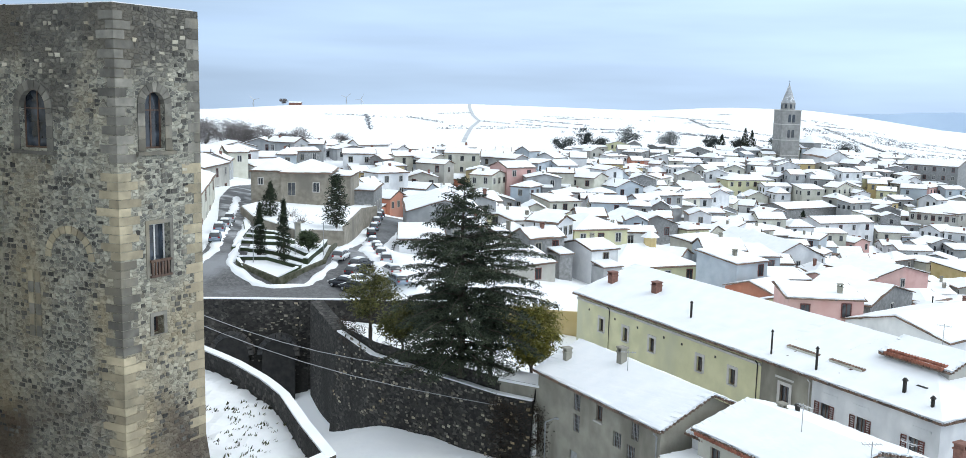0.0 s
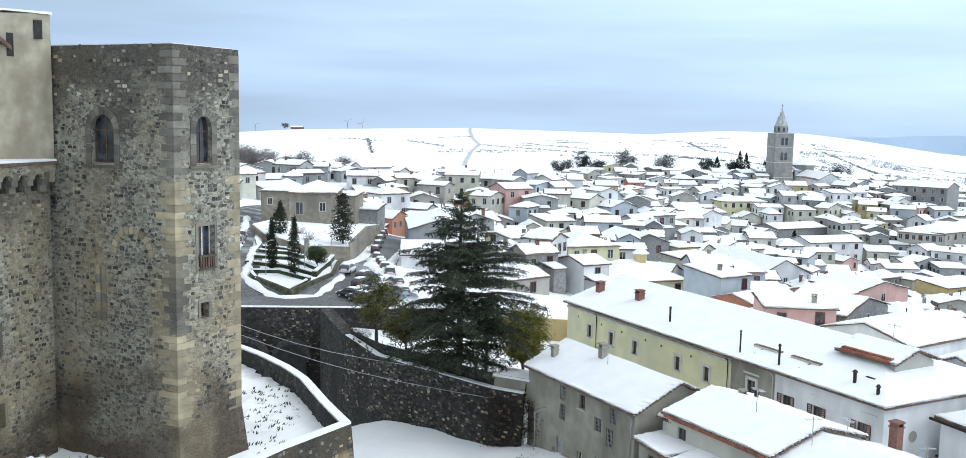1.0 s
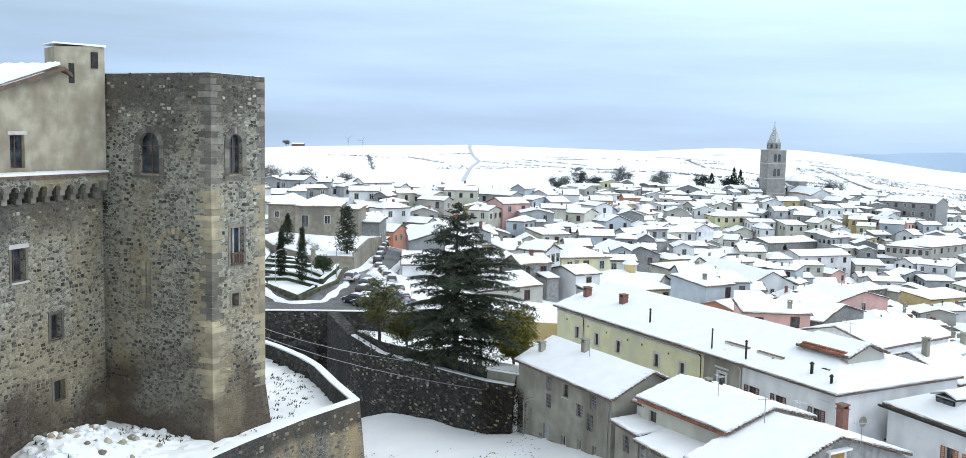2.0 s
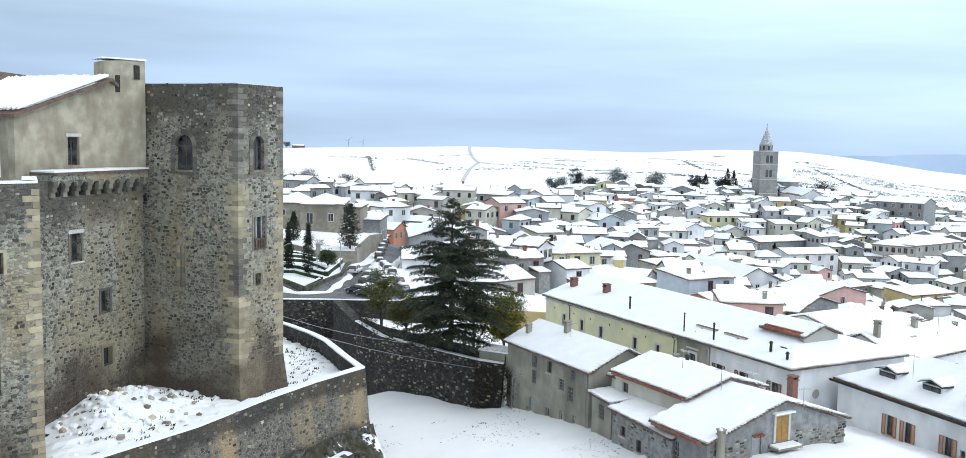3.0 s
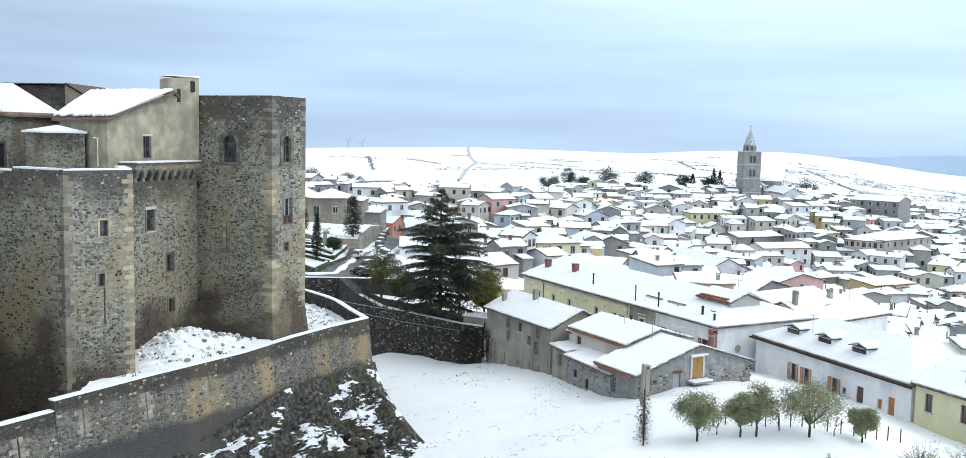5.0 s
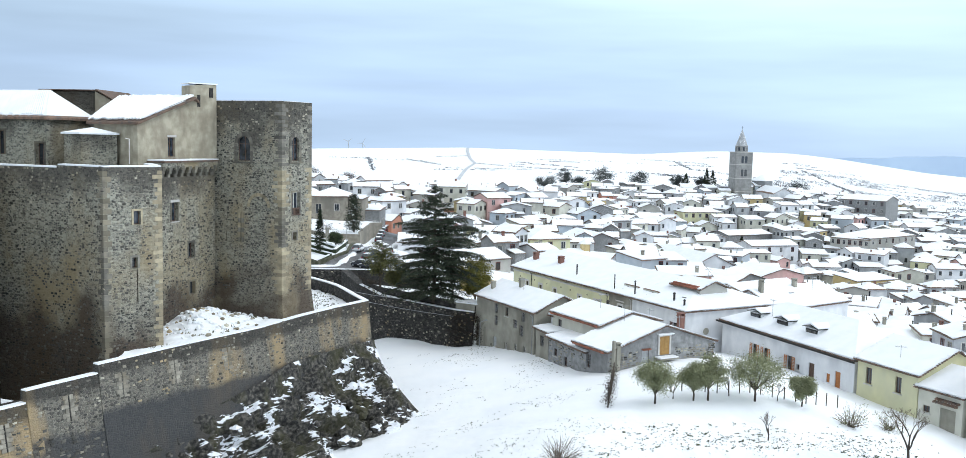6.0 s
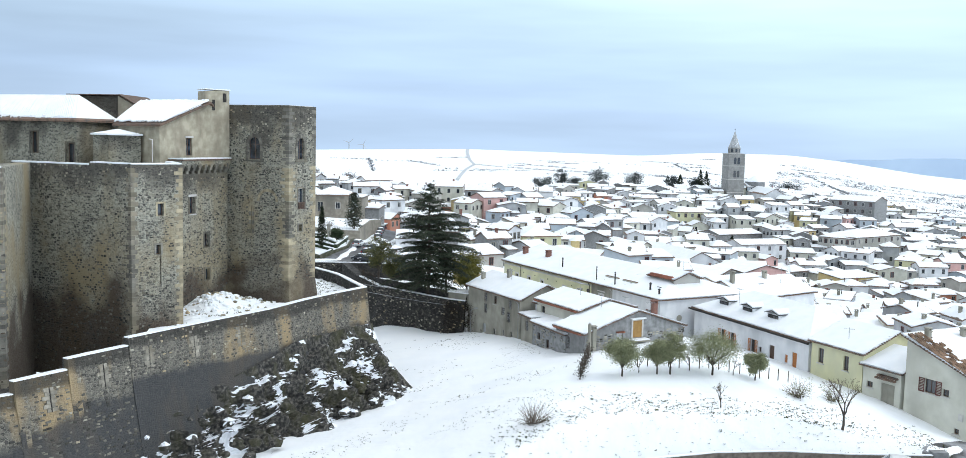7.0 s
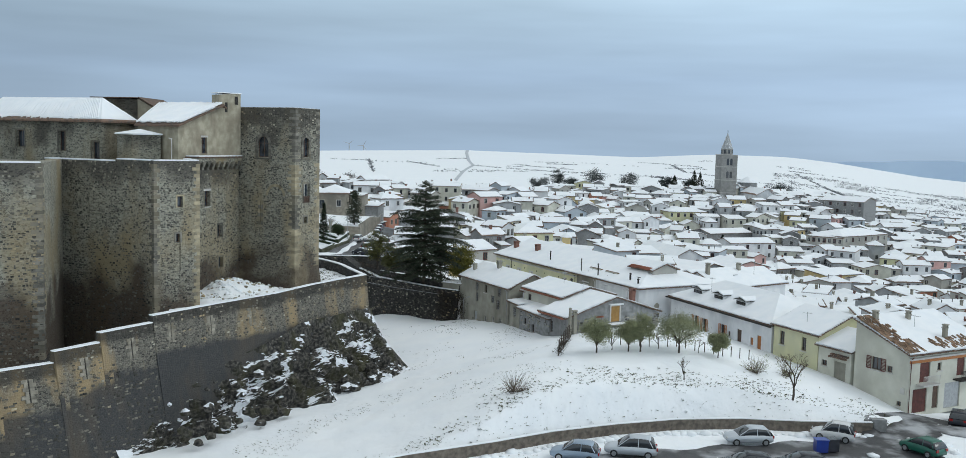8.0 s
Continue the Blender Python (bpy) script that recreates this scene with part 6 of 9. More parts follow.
def roof_slot(parent, u0, u1, w0, w1):
    """A dark red slab laid on the roof, coloured as a shaded well; parapet behind it."""
    z = lambda w: 8.2 + 0.331 * w + 0.3
    bm = bmesh.new(); slab(bm, [[(u0, w0, z(w0)), (u1, w0, z(w0)), (u1, w1, z(w1)), (u0, w1, z(w1))]], 0.0, 0.03)
    ob = part("roof_well", bm, mat("shaded_well_red", [(0.05, 0.02, 0.018), (0.10, 0.045, 0.04)], 1.5, 0.9), parent, "dark red slab on the roof, coloured as a shaded well")
    bm = bmesh.new(); clay_edge(bm, (u0, w1 + 0.05, z(w1) + 0.12), (u1, w1 + 0.05, z(w1) + 0.12), 0.1); part("tile_edge", bm, TILE, ob)
    bm = boxes((u0 + 0.1, w1 - 0.12, z(w1) - 0.02, u1 - 0.1, w1, z(w1) + 0.14)); part("parapet", bm, PALE_RENDER, ob)
roof_slot(yg, 0.5, 3.6, 0.8, 1.95); roof_slot(yw, -0.4, 2.7, 0.95, 1.95)
flue(yw, -0.2, 0.5, 8.6, 1.6, 0.09); flue(yw, 6.5, 1.3, 8.8, 0.9, 0.13); flue(yw, 9.0, 0.8, 8.6, 0.7, 0.12)
for u_ in (0.9, 3.6, 8.3):
    part("moulding", boxes((u_, -0.05, 7.35, u_ + 1.4, -0.002, 7.5)), WHITE_PAINT, yw)
part("skylight", boxes((6.6, 2.3, 9.2, 7.4, 2.9, 9.35)), IRON, yw)
ywr = house((40.9, 62.3), (52.5, 70.6), 9.0, -3.0, 5.4, "gable_u", 1.9, WHITE_PAINT, "white wing with a strip of bare red roof tiles", front=[(1.5, 7.2, 0.8, 0.6, "shut"), (9.0, 6.4, 0.6, 0.9, "shut")], detail=True)
bm = bmesh.new()
for i in range(5):
    clay_edge(bm, (0.3, 1.2 + i * 0.22, 8.95 + i * 0.093), (13.8, 1.2 + i * 0.22, 8.95 + i * 0.093), 0.1)
tagged(part("bare_tiles", bm, RED_TILE, ywr, "strip of bare red tiles where snow slid off"), kind="stuff")
part("skylight", boxes((5.5, 2.6, 9.75, 6.4, 3.4, 9.9)), ZINC, ywr); chimney(ywr, 1.0, 3.6, 9.9, 1.5, 0.5, GREY_RENDER); chimney(ywr, 8.2, 4.0, 10.0, 1.0, 0.5, GREY_RENDER)
rr_ = house((30.6, 59.9), (34.4, 62.0), 5.0, 4.5, 8.1, "gable_w", 0.9, PLASTERS[8], "raised attic with a red tile edge above the roofs", detail=True)
bm = bmesh.new(); clay_edge(bm, (-0.25, 0.2, 3.85), (-0.25, 4.8, 3.85), 0.13); clay_edge(bm, (0.05, 0.2, 3.98), (0.05, 4.8, 3.98), 0.13); part("tile_edge", bm, RED_TILE, rr_)
# white house with dormers
wh = house((32.7, 56.7), (40.6, 37.2), 10.0, -0.5, 5.15, "hip", 2.6, WHITE_PAINT, "white house with orange shutters, dark gutter and three dormers",
           front=[(5.6, 2.45, 0.75, 1.7, "shut", SHUTTER_ORANGE), (7.5, 2.4, 0.75, 1.7, "shut", SHUTTER_ORANGE), (11.4, 2.35, 0.8, 1.75, "shut", SHUTTER_ORANGE), (14.7, 2.5, 0.85, 1.6, "door", FRAME_BROWN), (17.3, 2.7, 0.5, 0.9, "door", SHUTTER_ORANGE), (18.5, 2.4, 0.75, 1.7, "door", SHUTTER_ORANGE), (12.9, 2.9, 0.45, 0.6, "shut")], detail=True)
part("gutter", boxes((-0.5, -0.62, 5.55, 21.5, -0.45, 5.72)), IRON, wh)
for u in (3.0, 7.6, 12.2):
    dm = part("dormer", boxes((u, 1.5, 6.2, u + 2.0, 4.2, 7.25)), WHITE_PAINT, wh)
    part("window_frame", boxes((u + 0.15, 1.44, 6.3, u + 1.85, 1.5, 7.15)), IRON, dm)
    for k in (0.25, 1.05):
        part("pane", boxes((u + k, 1.42, 6.4, u + k + 0.7, 1.445, 7.05)), WINDOW_DARK, dm)
    bm = bmesh.new(); slab(bm, [[(u - 0.2, 1.2, 7.25), (u + 1.0, 1.2, 7.6), (u + 1.0, 4.9, 7.6), (u - 0.2, 4.9, 7.25)], [(u + 1.0, 1.2, 7.6), (u + 2.2, 1.2, 7.25), (u + 2.2, 4.9, 7.25), (u + 1.0, 4.9, 7.6)]], 0.0, 0.07)
    part("dormer_roof", bm, IRON, dm)
    bm = bmesh.new(); slab(bm, [[(u - 0.1, 1.3, 7.35), (u + 1.0, 1.3, 7.68), (u + 1.0, 4.8, 7.68), (u - 0.1, 4.8, 7.35)], [(u + 1.0, 1.3, 7.68), (u + 2.1, 1.3, 7.35), (u + 2.1, 4.8, 7.35), (u + 1.0, 4.8, 7.68)]], 0.0, 0.14)
    part("snow", bm, SNOW, dm)
part("skylight", boxes((17.5, 2.4, 7.0, 18.4, 3.2, 7.15)), IRON, wh)
# yellow house, low house, gable house by the road
yh = house((40.75, 36.8), (43.6, 30.4), 9.0, -0.5, 5.4, "gable_u", 2.0, YELLOW_RENDER, "pale yellow house with two shuttered windows and snowy roof", front=[(1.0, 3.9, 0.75, 1.55, "shut"), (4.5, 3.9, 0.7, 1.5, "shut")], detail=True)
lo_h = house((43.65, 30.3), (45.7, 26.5), 8.0, -0.5, 4.5, "gable_u", 1.6, PALE_RENDER, "low cream house with a broken tile porch under snow", front=[(0.5, 3.0, 0.7, 0.6, "shut"), (2.2, 1.2, 1.5, 2.6, "door", GREY_RENDER)], detail=True)
bm = bmesh.new(); clay_edge(bm, (1.8, -0.5, 4.3), (4.1, -0.5, 4.3), 0.12); clay_edge(bm, (1.8, -0.2, 4.5), (4.1, -0.2, 4.5), 0.12); part("tile_porch", bm, TILE, lo_h)
FHU = Vector((0.88, 0.475))
fh = house((49.05, 20.5), (49.05 + 12 * FHU.x, 20.5 + 12 * FHU.y), 6.5, -0.5, 5.75, "shed", 2.55, PALE_RENDER, "cream house with a red garage door and balcony by the road",
           front=[(0.75, 0.4, 2.1, 2.4, "door", SHUTTER_RED), (3.7, 0.6, 0.9, 2.3, "door", FRAME_BROWN), (5.5, 0.4, 2.4, 2.6, "door", ZINC), (1.6, 3.4, 1.5, 2.0, "door", SHUTTER_RED), (4.2, 4.4, 0.6, 0.8, "shut"), (7.2, 3.6, 1.2, 1.9, "door", SHUTTER_RED)],
           left=[(2.1, 4.0, 1.15, 1.3, "shut", SHUTTER_RED), (3.95, 4.1, 0.65, 0.65, "shut"), (5.3, 1.0, 0.5, 0.5, "shut")], detail=True, over=0.4)
part("cornice", boxes((0, -0.1, 5.45, 12, -0.002, 5.75)), SHUTTER_ORANGE, fh); part("cornice", boxes((0, -0.16, 5.754, 12, -0.002, 5.95)), STUCCO_TRIM, fh)
for u_ in (1.1, 6.7):
    part("balcony", boxes((u_, -0.9, 3.2, u_ + 2.5, -0.002, 3.35), *[(u_ + i * 0.16, -0.88, 3.35, u_ + 0.03 + i * 0.16, -0.85, 4.2) for i in range(16)], (u_, -0.9, 4.2, u_ + 2.5, -0.84, 4.25)), STUCCO_TRIM if u_ < 2 else IRON, fh)
part("meter_box", boxes((5.7, -0.12, 2.3, 6.15, -0.002, 2.9)), STUCCO_TRIM, fh).matrix_local = Matrix.Translation((0, 6.5, 0)) @ pose(0, 0, 0, 0, 0, -90)
downpipe(fh, 0.15, 0.3, 6.1, SHUTTER_RED); chimney(fh, 1.6, 5.6, 8.2, 1.1, 0.45, GREY_RENDER); chimney(fh, 7.2, 1.6, 6.9, 1.3, 0.4, GREY_RENDER); chimney(fh, 6.4, 5.4, 8.1, 0.9, 0.4, GREY_RENDER)
# bare tiles along the verge, thinning inwards where snow still holds
bm = bmesh.new(); rft = random.Random(2)
for j in range(11):
    for i in range(15):
        if rft.random() < 1.15 - j * 0.09 + 0.3 * math.sin(i * 0.9):
            c = Vector((-0.32 + j * 0.24, 0.0 + i * 0.43, 6.62 + i * 0.43 * 0.392))
            tube(bm, [c - Vector((0, 0.23, 0.08)), c + Vector((0, 0.23, 0.1))], [0.115, 0.1], 5)
for i in range(60):
    c = Vector((rft.uniform(4.2, 10.5), rft.uniform(0.0, 1.6), 0)); c.z = 6.64 + c.y * 0.392
    tube(bm, [c - Vector((0, 0.23, 0.08)), c + Vector((0, 0.23, 0.1))], [0.115, 0.1], 5)
tagged(part("bare_tiles", bm, mat("old_brown_tile", [(0.16, 0.10, 0.065), (0.30, 0.19, 0.12), (0.20, 0.16, 0.12)], 2.2, 0.9, 0.6, 8, rnd=0.4), fh, "bare brown tiles along the verge"), kind="stuff")
# stone stub at the end of the low wall
bm = boxes((43.1, 14.0, -0.3, 44.4, 14.8, 1.15), (43.2, 13.9, 0.2, 43.7, 13.998, 0.9))
tagged(part("gate_stub", bm, PLASTERS[7]), "broken stone gate pier at the road bend", "pier")


# ---- town ----
house((-38.4, 150.0), (-33.6, 150.0), 12, 6.0, 12.65, "hip", 1.5, VILLA_STONE, "beige stone villa wing with a small niche window", front=[(1.2, 4.6, 0.7, 1.0, 0)])
house((-33.55, 149.6), (-25.6, 150.2), 12, 5.0, 12.5, "hip", 1.6, VILLA_STONE, "beige stone villa with tall windows and snowy hip roof", front=[(1.2, 4.0, 1.1, 2.0, 2), (5.2, 4.6, 0.9, 1.4, 0)])
house((-25.5, 151.5), (-22.6, 151.5), 10, 3.0, 12.0, "flat", 0.3, VILLA_STONE, "grey stone block with a flat snowy roof", front=[])
house((-24.2, 156.0), (-19.4, 156.0), 12, -1.0, 9.3, "flat", 0.3, PLASTERS[7], "low grey stone wing with a flat snowy roof", front=[(3.4, 6.6, 0.8, 1.4, 0)], side=[(2, 6.5, 0.9, 1.5, 0), (5, 6.5, 0.9, 1.5, 0), (8, 6.5, 0.9, 1.5, 0)])
house((-34.6, 101.0), (-36.0, 113.0), 8, 5.0, 10.6, "gable_u", 1.4, PLASTERS[1], "small whitewashed street house with snowy roof", front=[(1.6, 3.4, 0.9, 1.4, 0), (5.6, 3.4, 0.9, 1.4, 1), (9.6, 3.4, 0.9, 1.4, 0)])
house((-13.0, 147.0), (-1.0, 148.5), 18, -3.0, 7.0, "gable_w", 1.9, TOWN_GREY, "long grey-green gabled house with snowy roof", front=[(8.6, 7.2, 0.9, 1.2, 0)])
house((-12.6, 130.0), (-6.0, 130.6), 13, -2.0, 5.2, "shed", 0.5, PLASTERS[0], "low white flat-roofed house under snow", front=[(4.2, 4.6, 0.8, 1.0, 1)], left=[(3, 4.8, 0.8, 1.1, 0), (8, 4.8, 0.8, 1.1, 0)])
house((-37.5, 120.0), (-44.3, 150.0), 9, 4.9, 11.9, "gable_u", 1.6, PLASTERS[1], "pale green-white street house with snowy roof", front=[(3.4, 5.1, 0.9, 1.4, 0), (11.1, 5.1, 0.9, 1.4, 1), (18.8, 5.1, 0.9, 1.4, 0), (26.5, 5.1, 0.9, 1.4, 1), (3.4, 2.0, 0.9, 1.4, 1), (11.1, 2.0, 0.9, 1.4, 0), (18.8, 2.0, 0.9, 1.4, 1), (26.5, 2.0, 0.9, 1.4, 0)])
house((-48.5, 158.0), (-48.0, 172.0), 10, 4.7, 12.2, "gable_u", 1.6, PLASTERS[8], "beige street house with snowy roof", front=[(1.9, 5.6, 0.9, 1.4, 0), (6.6, 5.6, 0.9, 1.4, 1), (11.2, 5.6, 0.9, 1.4, 0), (1.9, 2.5, 0.9, 1.4, 1), (6.6, 2.5, 0.9, 1.4, 0), (11.2, 2.5, 0.9, 1.4, 1)])
house((-53.0, 330.0), (-42.0, 335.0), 9, 0.9, 6.9, "gable_w", 1.6, PLASTERS[2], "pale yellow gable house on the upper street", front=[(1.6, 4.1, 0.9, 1.4, 0), (5.6, 4.1, 0.9, 1.4, 1), (9.6, 4.1, 0.9, 1.4, 0)])
house((-31.1, 215.0), (-27.4, 216.0), 9, 1.2, 7.2, "shed", 0.8, PLASTERS[5], "narrow yellow house with snowy roof", front=[(1.5, 4.1, 0.9, 1.4, 0)])
house((-5.5, 207.0), (3.0, 210.0), 12, -6.1, 1.9, "gable_u", 1.8, PLASTERS[1], "pale cream house with snowy roof", front=[(1.8, 6.1, 0.9, 1.4, 0), (6.4, 6.1, 0.9, 1.4, 1)])
house((4.3, 232.0), (11.6, 236.0), 9, 0.8, 7.8, "gable_u", 1.4, PLASTERS[4], "pink house with snowy roof", front=[(1.6, 5.1, 0.9, 1.4, 0), (5.8, 5.1, 0.9, 1.4, 1)])
house((13.7, 210.0), (20.9, 213.0), 10, -5.9, 2.1, "shed", 0.8, PLASTERS[1], "cream box-shaped house with small balcony", front=[(0.8, 6.1, 0.9, 1.4, 0), (3.4, 6.1, 0.9, 1.4, 1), (6.0, 6.1, 0.9, 1.4, 0)])
house((13.9, 150.0), (22.9, 153.0), 12, -3.3, 4.2, "hip", 1.8, PLASTERS[2], "pale yellow house with dark windows and snowy roof", front=[(1.1, 5.6, 0.9, 1.4, 0), (4.3, 5.6, 0.9, 1.4, 1), (7.4, 5.6, 0.9, 1.4, 0), (1.1, 2.5, 0.9, 1.4, 1), (4.3, 2.5, 0.9, 1.4, 0), (7.4, 2.5, 0.9, 1.4, 1)])
house((29.1, 186.0), (38.7, 190.0), 14, -7.7, 0.3, "gable_w", 2.0, PLASTERS[7], "dark grey stone gable house with snowy roof", front=[(2.1, 6.1, 0.9, 1.4, 0), (7.3, 6.1, 0.9, 1.4, 1)])
house((56.9, 186.0), (69.1, 190.0), 24, -14.3, -5.8, "gable_w", 3.2, PLASTERS[0], "white church hall with snowy gable roof", front=[(6.0, 6.6, 0.9, 1.4, 0)])
house((57.4, 148.0), (65.7, 156.0), 10, -10.6, -3.6, "gable_u", 1.5, PLASTERS[4], "pink house with snowy roof", front=[(2.4, 5.1, 0.9, 1.4, 0), (8.2, 5.1, 0.9, 1.4, 1)])
house((66.6, 158.0), (77.7, 163.0), 12, -10.8, -3.8, "gable_w", 1.6, PLASTERS[4], "pink gable house with small round window", front=[(5.6, 5.1, 0.9, 1.4, 0)])
house((110.6, 215.0), (125.3, 222.0), 9, -19.0, -12.5, "shed", 0.9, PLASTERS[5], "bright ochre-yellow house with snowy roof", front=[(3.6, 4.6, 0.9, 1.4, 0), (11.7, 4.6, 0.9, 1.4, 1)])
house((57.8, 277.0), (66.1, 280.0), 9, -8.7, -0.7, "gable_u", 1.4, PLASTERS[6], "bluish house with tall windows", front=[(1.7, 6.1, 0.9, 1.4, 0), (6.1, 6.1, 0.9, 1.4, 1), (1.7, 3.0, 0.9, 1.4, 1), (6.1, 3.0, 0.9, 1.4, 0)])
house((82.7, 325.0), (99.7, 328.0), 10, -10.7, -1.7, "hip", 1.6, PLASTERS[2], "pale yellow apartment house with balconies", front=[(1.0, 7.1, 0.9, 1.4, 0), (3.9, 7.1, 0.9, 1.4, 1), (6.8, 7.1, 0.9, 1.4, 0), (9.6, 7.1, 0.9, 1.4, 1), (12.5, 7.1, 0.9, 1.4, 0), (15.4, 7.1, 0.9, 1.4, 1), (1.0, 4.0, 0.9, 1.4, 1), (3.9, 4.0, 0.9, 1.4, 0), (6.8, 4.0, 0.9, 1.4, 1), (9.6, 4.0, 0.9, 1.4, 0), (12.5, 4.0, 0.9, 1.4, 1), (15.4, 4.0, 0.9, 1.4, 0)])
house((69.4, 300.0), (85.8, 296.0), 11, -13.5, -7.5, "gable_w", 2.2, PLASTERS[1], "cream church with a small bell turret", front=[(3.8, 4.1, 0.9, 1.4, 0), (12.2, 4.1, 0.9, 1.4, 1)])
house((159.1, 363.0), (174.2, 350.0), 16, -6.9, 3.1, "gable_u", 2.0, PLASTERS[7], "large dark stone building with snowy roof", front=[(1.2, 8.1, 0.9, 1.4, 0), (4.5, 8.1, 0.9, 1.4, 1), (7.8, 8.1, 0.9, 1.4, 0), (11.1, 8.1, 0.9, 1.4, 1), (14.5, 8.1, 0.9, 1.4, 0), (17.8, 8.1, 0.9, 1.4, 1), (1.2, 5.0, 0.9, 1.4, 1), (4.5, 5.0, 0.9, 1.4, 0), (7.8, 5.0, 0.9, 1.4, 1), (11.1, 5.0, 0.9, 1.4, 0), (14.5, 5.0, 0.9, 1.4, 1), (17.8, 5.0, 0.9, 1.4, 0)])
house((18.3, 136.0), (32.7, 142.0), 13, -6.6, 0.4, "hip", 2.6, PLASTERS[2], "pale yellow hip-roofed house with a roof lantern", front=[(1.5, 5.1, 0.9, 1.4, 0), (5.4, 5.1, 0.9, 1.4, 1), (9.3, 5.1, 0.9, 1.4, 0), (13.2, 5.1, 0.9, 1.4, 1)])
house((-0.5, 120.0), (9.4, 128.0), 10, -2.2, 2.8, "gable_u", 1.6, PLASTERS[8], "low beige garden house with dark shuttered window", front=[(2.7, 3.1, 0.9, 1.4, 0), (9.1, 3.1, 0.9, 1.4, 1)])
house((92.5, 290.0), (111.5, 300.0), 12, -14.4, -7.4, "gable_u", 1.4, PLASTERS[7], "grey stone building with snowy roof", front=[])
house((125.5, 279.0), (136.1, 271.0), 14, -18.0, -6.0, "hip", 2.0, PLASTERS[8], "grey-beige palazzo wing with rows of shuttered windows", front=[(0.5, 10.1, 0.9, 1.4, 0), (2.4, 10.1, 0.9, 1.4, 1), (4.3, 10.1, 0.9, 1.4, 0), (6.2, 10.1, 0.9, 1.4, 1), (8.1, 10.1, 0.9, 1.4, 0), (9.9, 10.1, 0.9, 1.4, 1), (11.8, 10.1, 0.9, 1.4, 0), (0.5, 7.0, 0.9, 1.4, 1), (2.4, 7.0, 0.9, 1.4, 0), (4.3, 7.0, 0.9, 1.4, 1), (6.2, 7.0, 0.9, 1.4, 0), (8.1, 7.0, 0.9, 1.4, 1), (9.9, 7.0, 0.9, 1.4, 0), (11.8, 7.0, 0.9, 1.4, 1), (0.5, 3.9, 0.9, 1.4, 0), (2.4, 3.9, 0.9, 1.4, 1), (4.3, 3.9, 0.9, 1.4, 0), (6.2, 3.9, 0.9, 1.4, 1), (8.1, 3.9, 0.9, 1.4, 0), (9.9, 3.9, 0.9, 1.4, 1), (11.8, 3.9, 0.9, 1.4, 0)])
house((136.2, 271.0), (159.4, 288.0), 14, -17.5, -5.5, "hip", 2.0, PLASTERS[8], "grey-beige palazzo front with two storeys of shuttered windows", front=[(1.6, 10.1, 0.9, 1.4, 0), (5.7, 10.1, 0.9, 1.4, 1), (9.8, 10.1, 0.9, 1.4, 0), (13.9, 10.1, 0.9, 1.4, 1), (18.0, 10.1, 0.9, 1.4, 0), (22.1, 10.1, 0.9, 1.4, 1), (26.2, 10.1, 0.9, 1.4, 0), (1.6, 7.0, 0.9, 1.4, 1), (5.7, 7.0, 0.9, 1.4, 0), (9.8, 7.0, 0.9, 1.4, 1), (13.9, 7.0, 0.9, 1.4, 0), (18.0, 7.0, 0.9, 1.4, 1), (22.1, 7.0, 0.9, 1.4, 0), (26.2, 7.0, 0.9, 1.4, 1), (1.6, 3.9, 0.9, 1.4, 0), (5.7, 3.9, 0.9, 1.4, 1), (9.8, 3.9, 0.9, 1.4, 0), (13.9, 3.9, 0.9, 1.4, 1), (18.0, 3.9, 0.9, 1.4, 0), (22.1, 3.9, 0.9, 1.4, 1), (26.2, 3.9, 0.9, 1.4, 0)])
house((93.3, 262.0), (110.8, 268.0), 10, -15.1, -8.1, "gable_u", 1.5, PLASTERS[0], "white house with snowy roof", front=[(1.9, 5.1, 0.9, 1.4, 0), (6.5, 5.1, 0.9, 1.4, 1), (11.1, 5.1, 0.9, 1.4, 0), (15.7, 5.1, 0.9, 1.4, 1), (1.9, 2.0, 0.9, 1.4, 1), (6.5, 2.0, 0.9, 1.4, 0), (11.1, 2.0, 0.9, 1.4, 1), (15.7, 2.0, 0.9, 1.4, 0)])
house((122.6, 292.0), (130.4, 288.0), 10, -18.6, -8.6, "hip", 1.6, PLASTERS[8], "beige house with snowy roof", front=[(0.7, 8.1, 0.9, 1.4, 0), (2.9, 8.1, 0.9, 1.4, 1), (5.1, 8.1, 0.9, 1.4, 0), (7.3, 8.1, 0.9, 1.4, 1), (0.7, 5.0, 0.9, 1.4, 1), (2.9, 5.0, 0.9, 1.4, 0), (5.1, 5.0, 0.9, 1.4, 1), (7.3, 5.0, 0.9, 1.4, 0)])
house((39.4, 112.0), (48.6, 120.0), 9, -6.2, -0.2, "gable_u", 1.4, PLASTERS[2], "pale yellow-green house with a balcony and snowy roof", front=[(2.6, 4.1, 0.9, 1.4, 0), (8.7, 4.1, 0.9, 1.4, 1)])
house((37.5, 120.0), (42.7, 124.0), 8, -5.5, 0.5, "gable_u", 1.2, PLASTERS[9], "orange-red house with snowy roof", front=[(2.8, 4.1, 0.9, 1.4, 0)])
house((49.2, 118.0), (59.1, 128.0), 10, -6.2, -0.2, "gable_w", 1.8, PLASTERS[7], "grey gable house with snowy roof", front=[(6.6, 4.1, 0.9, 1.4, 0)])
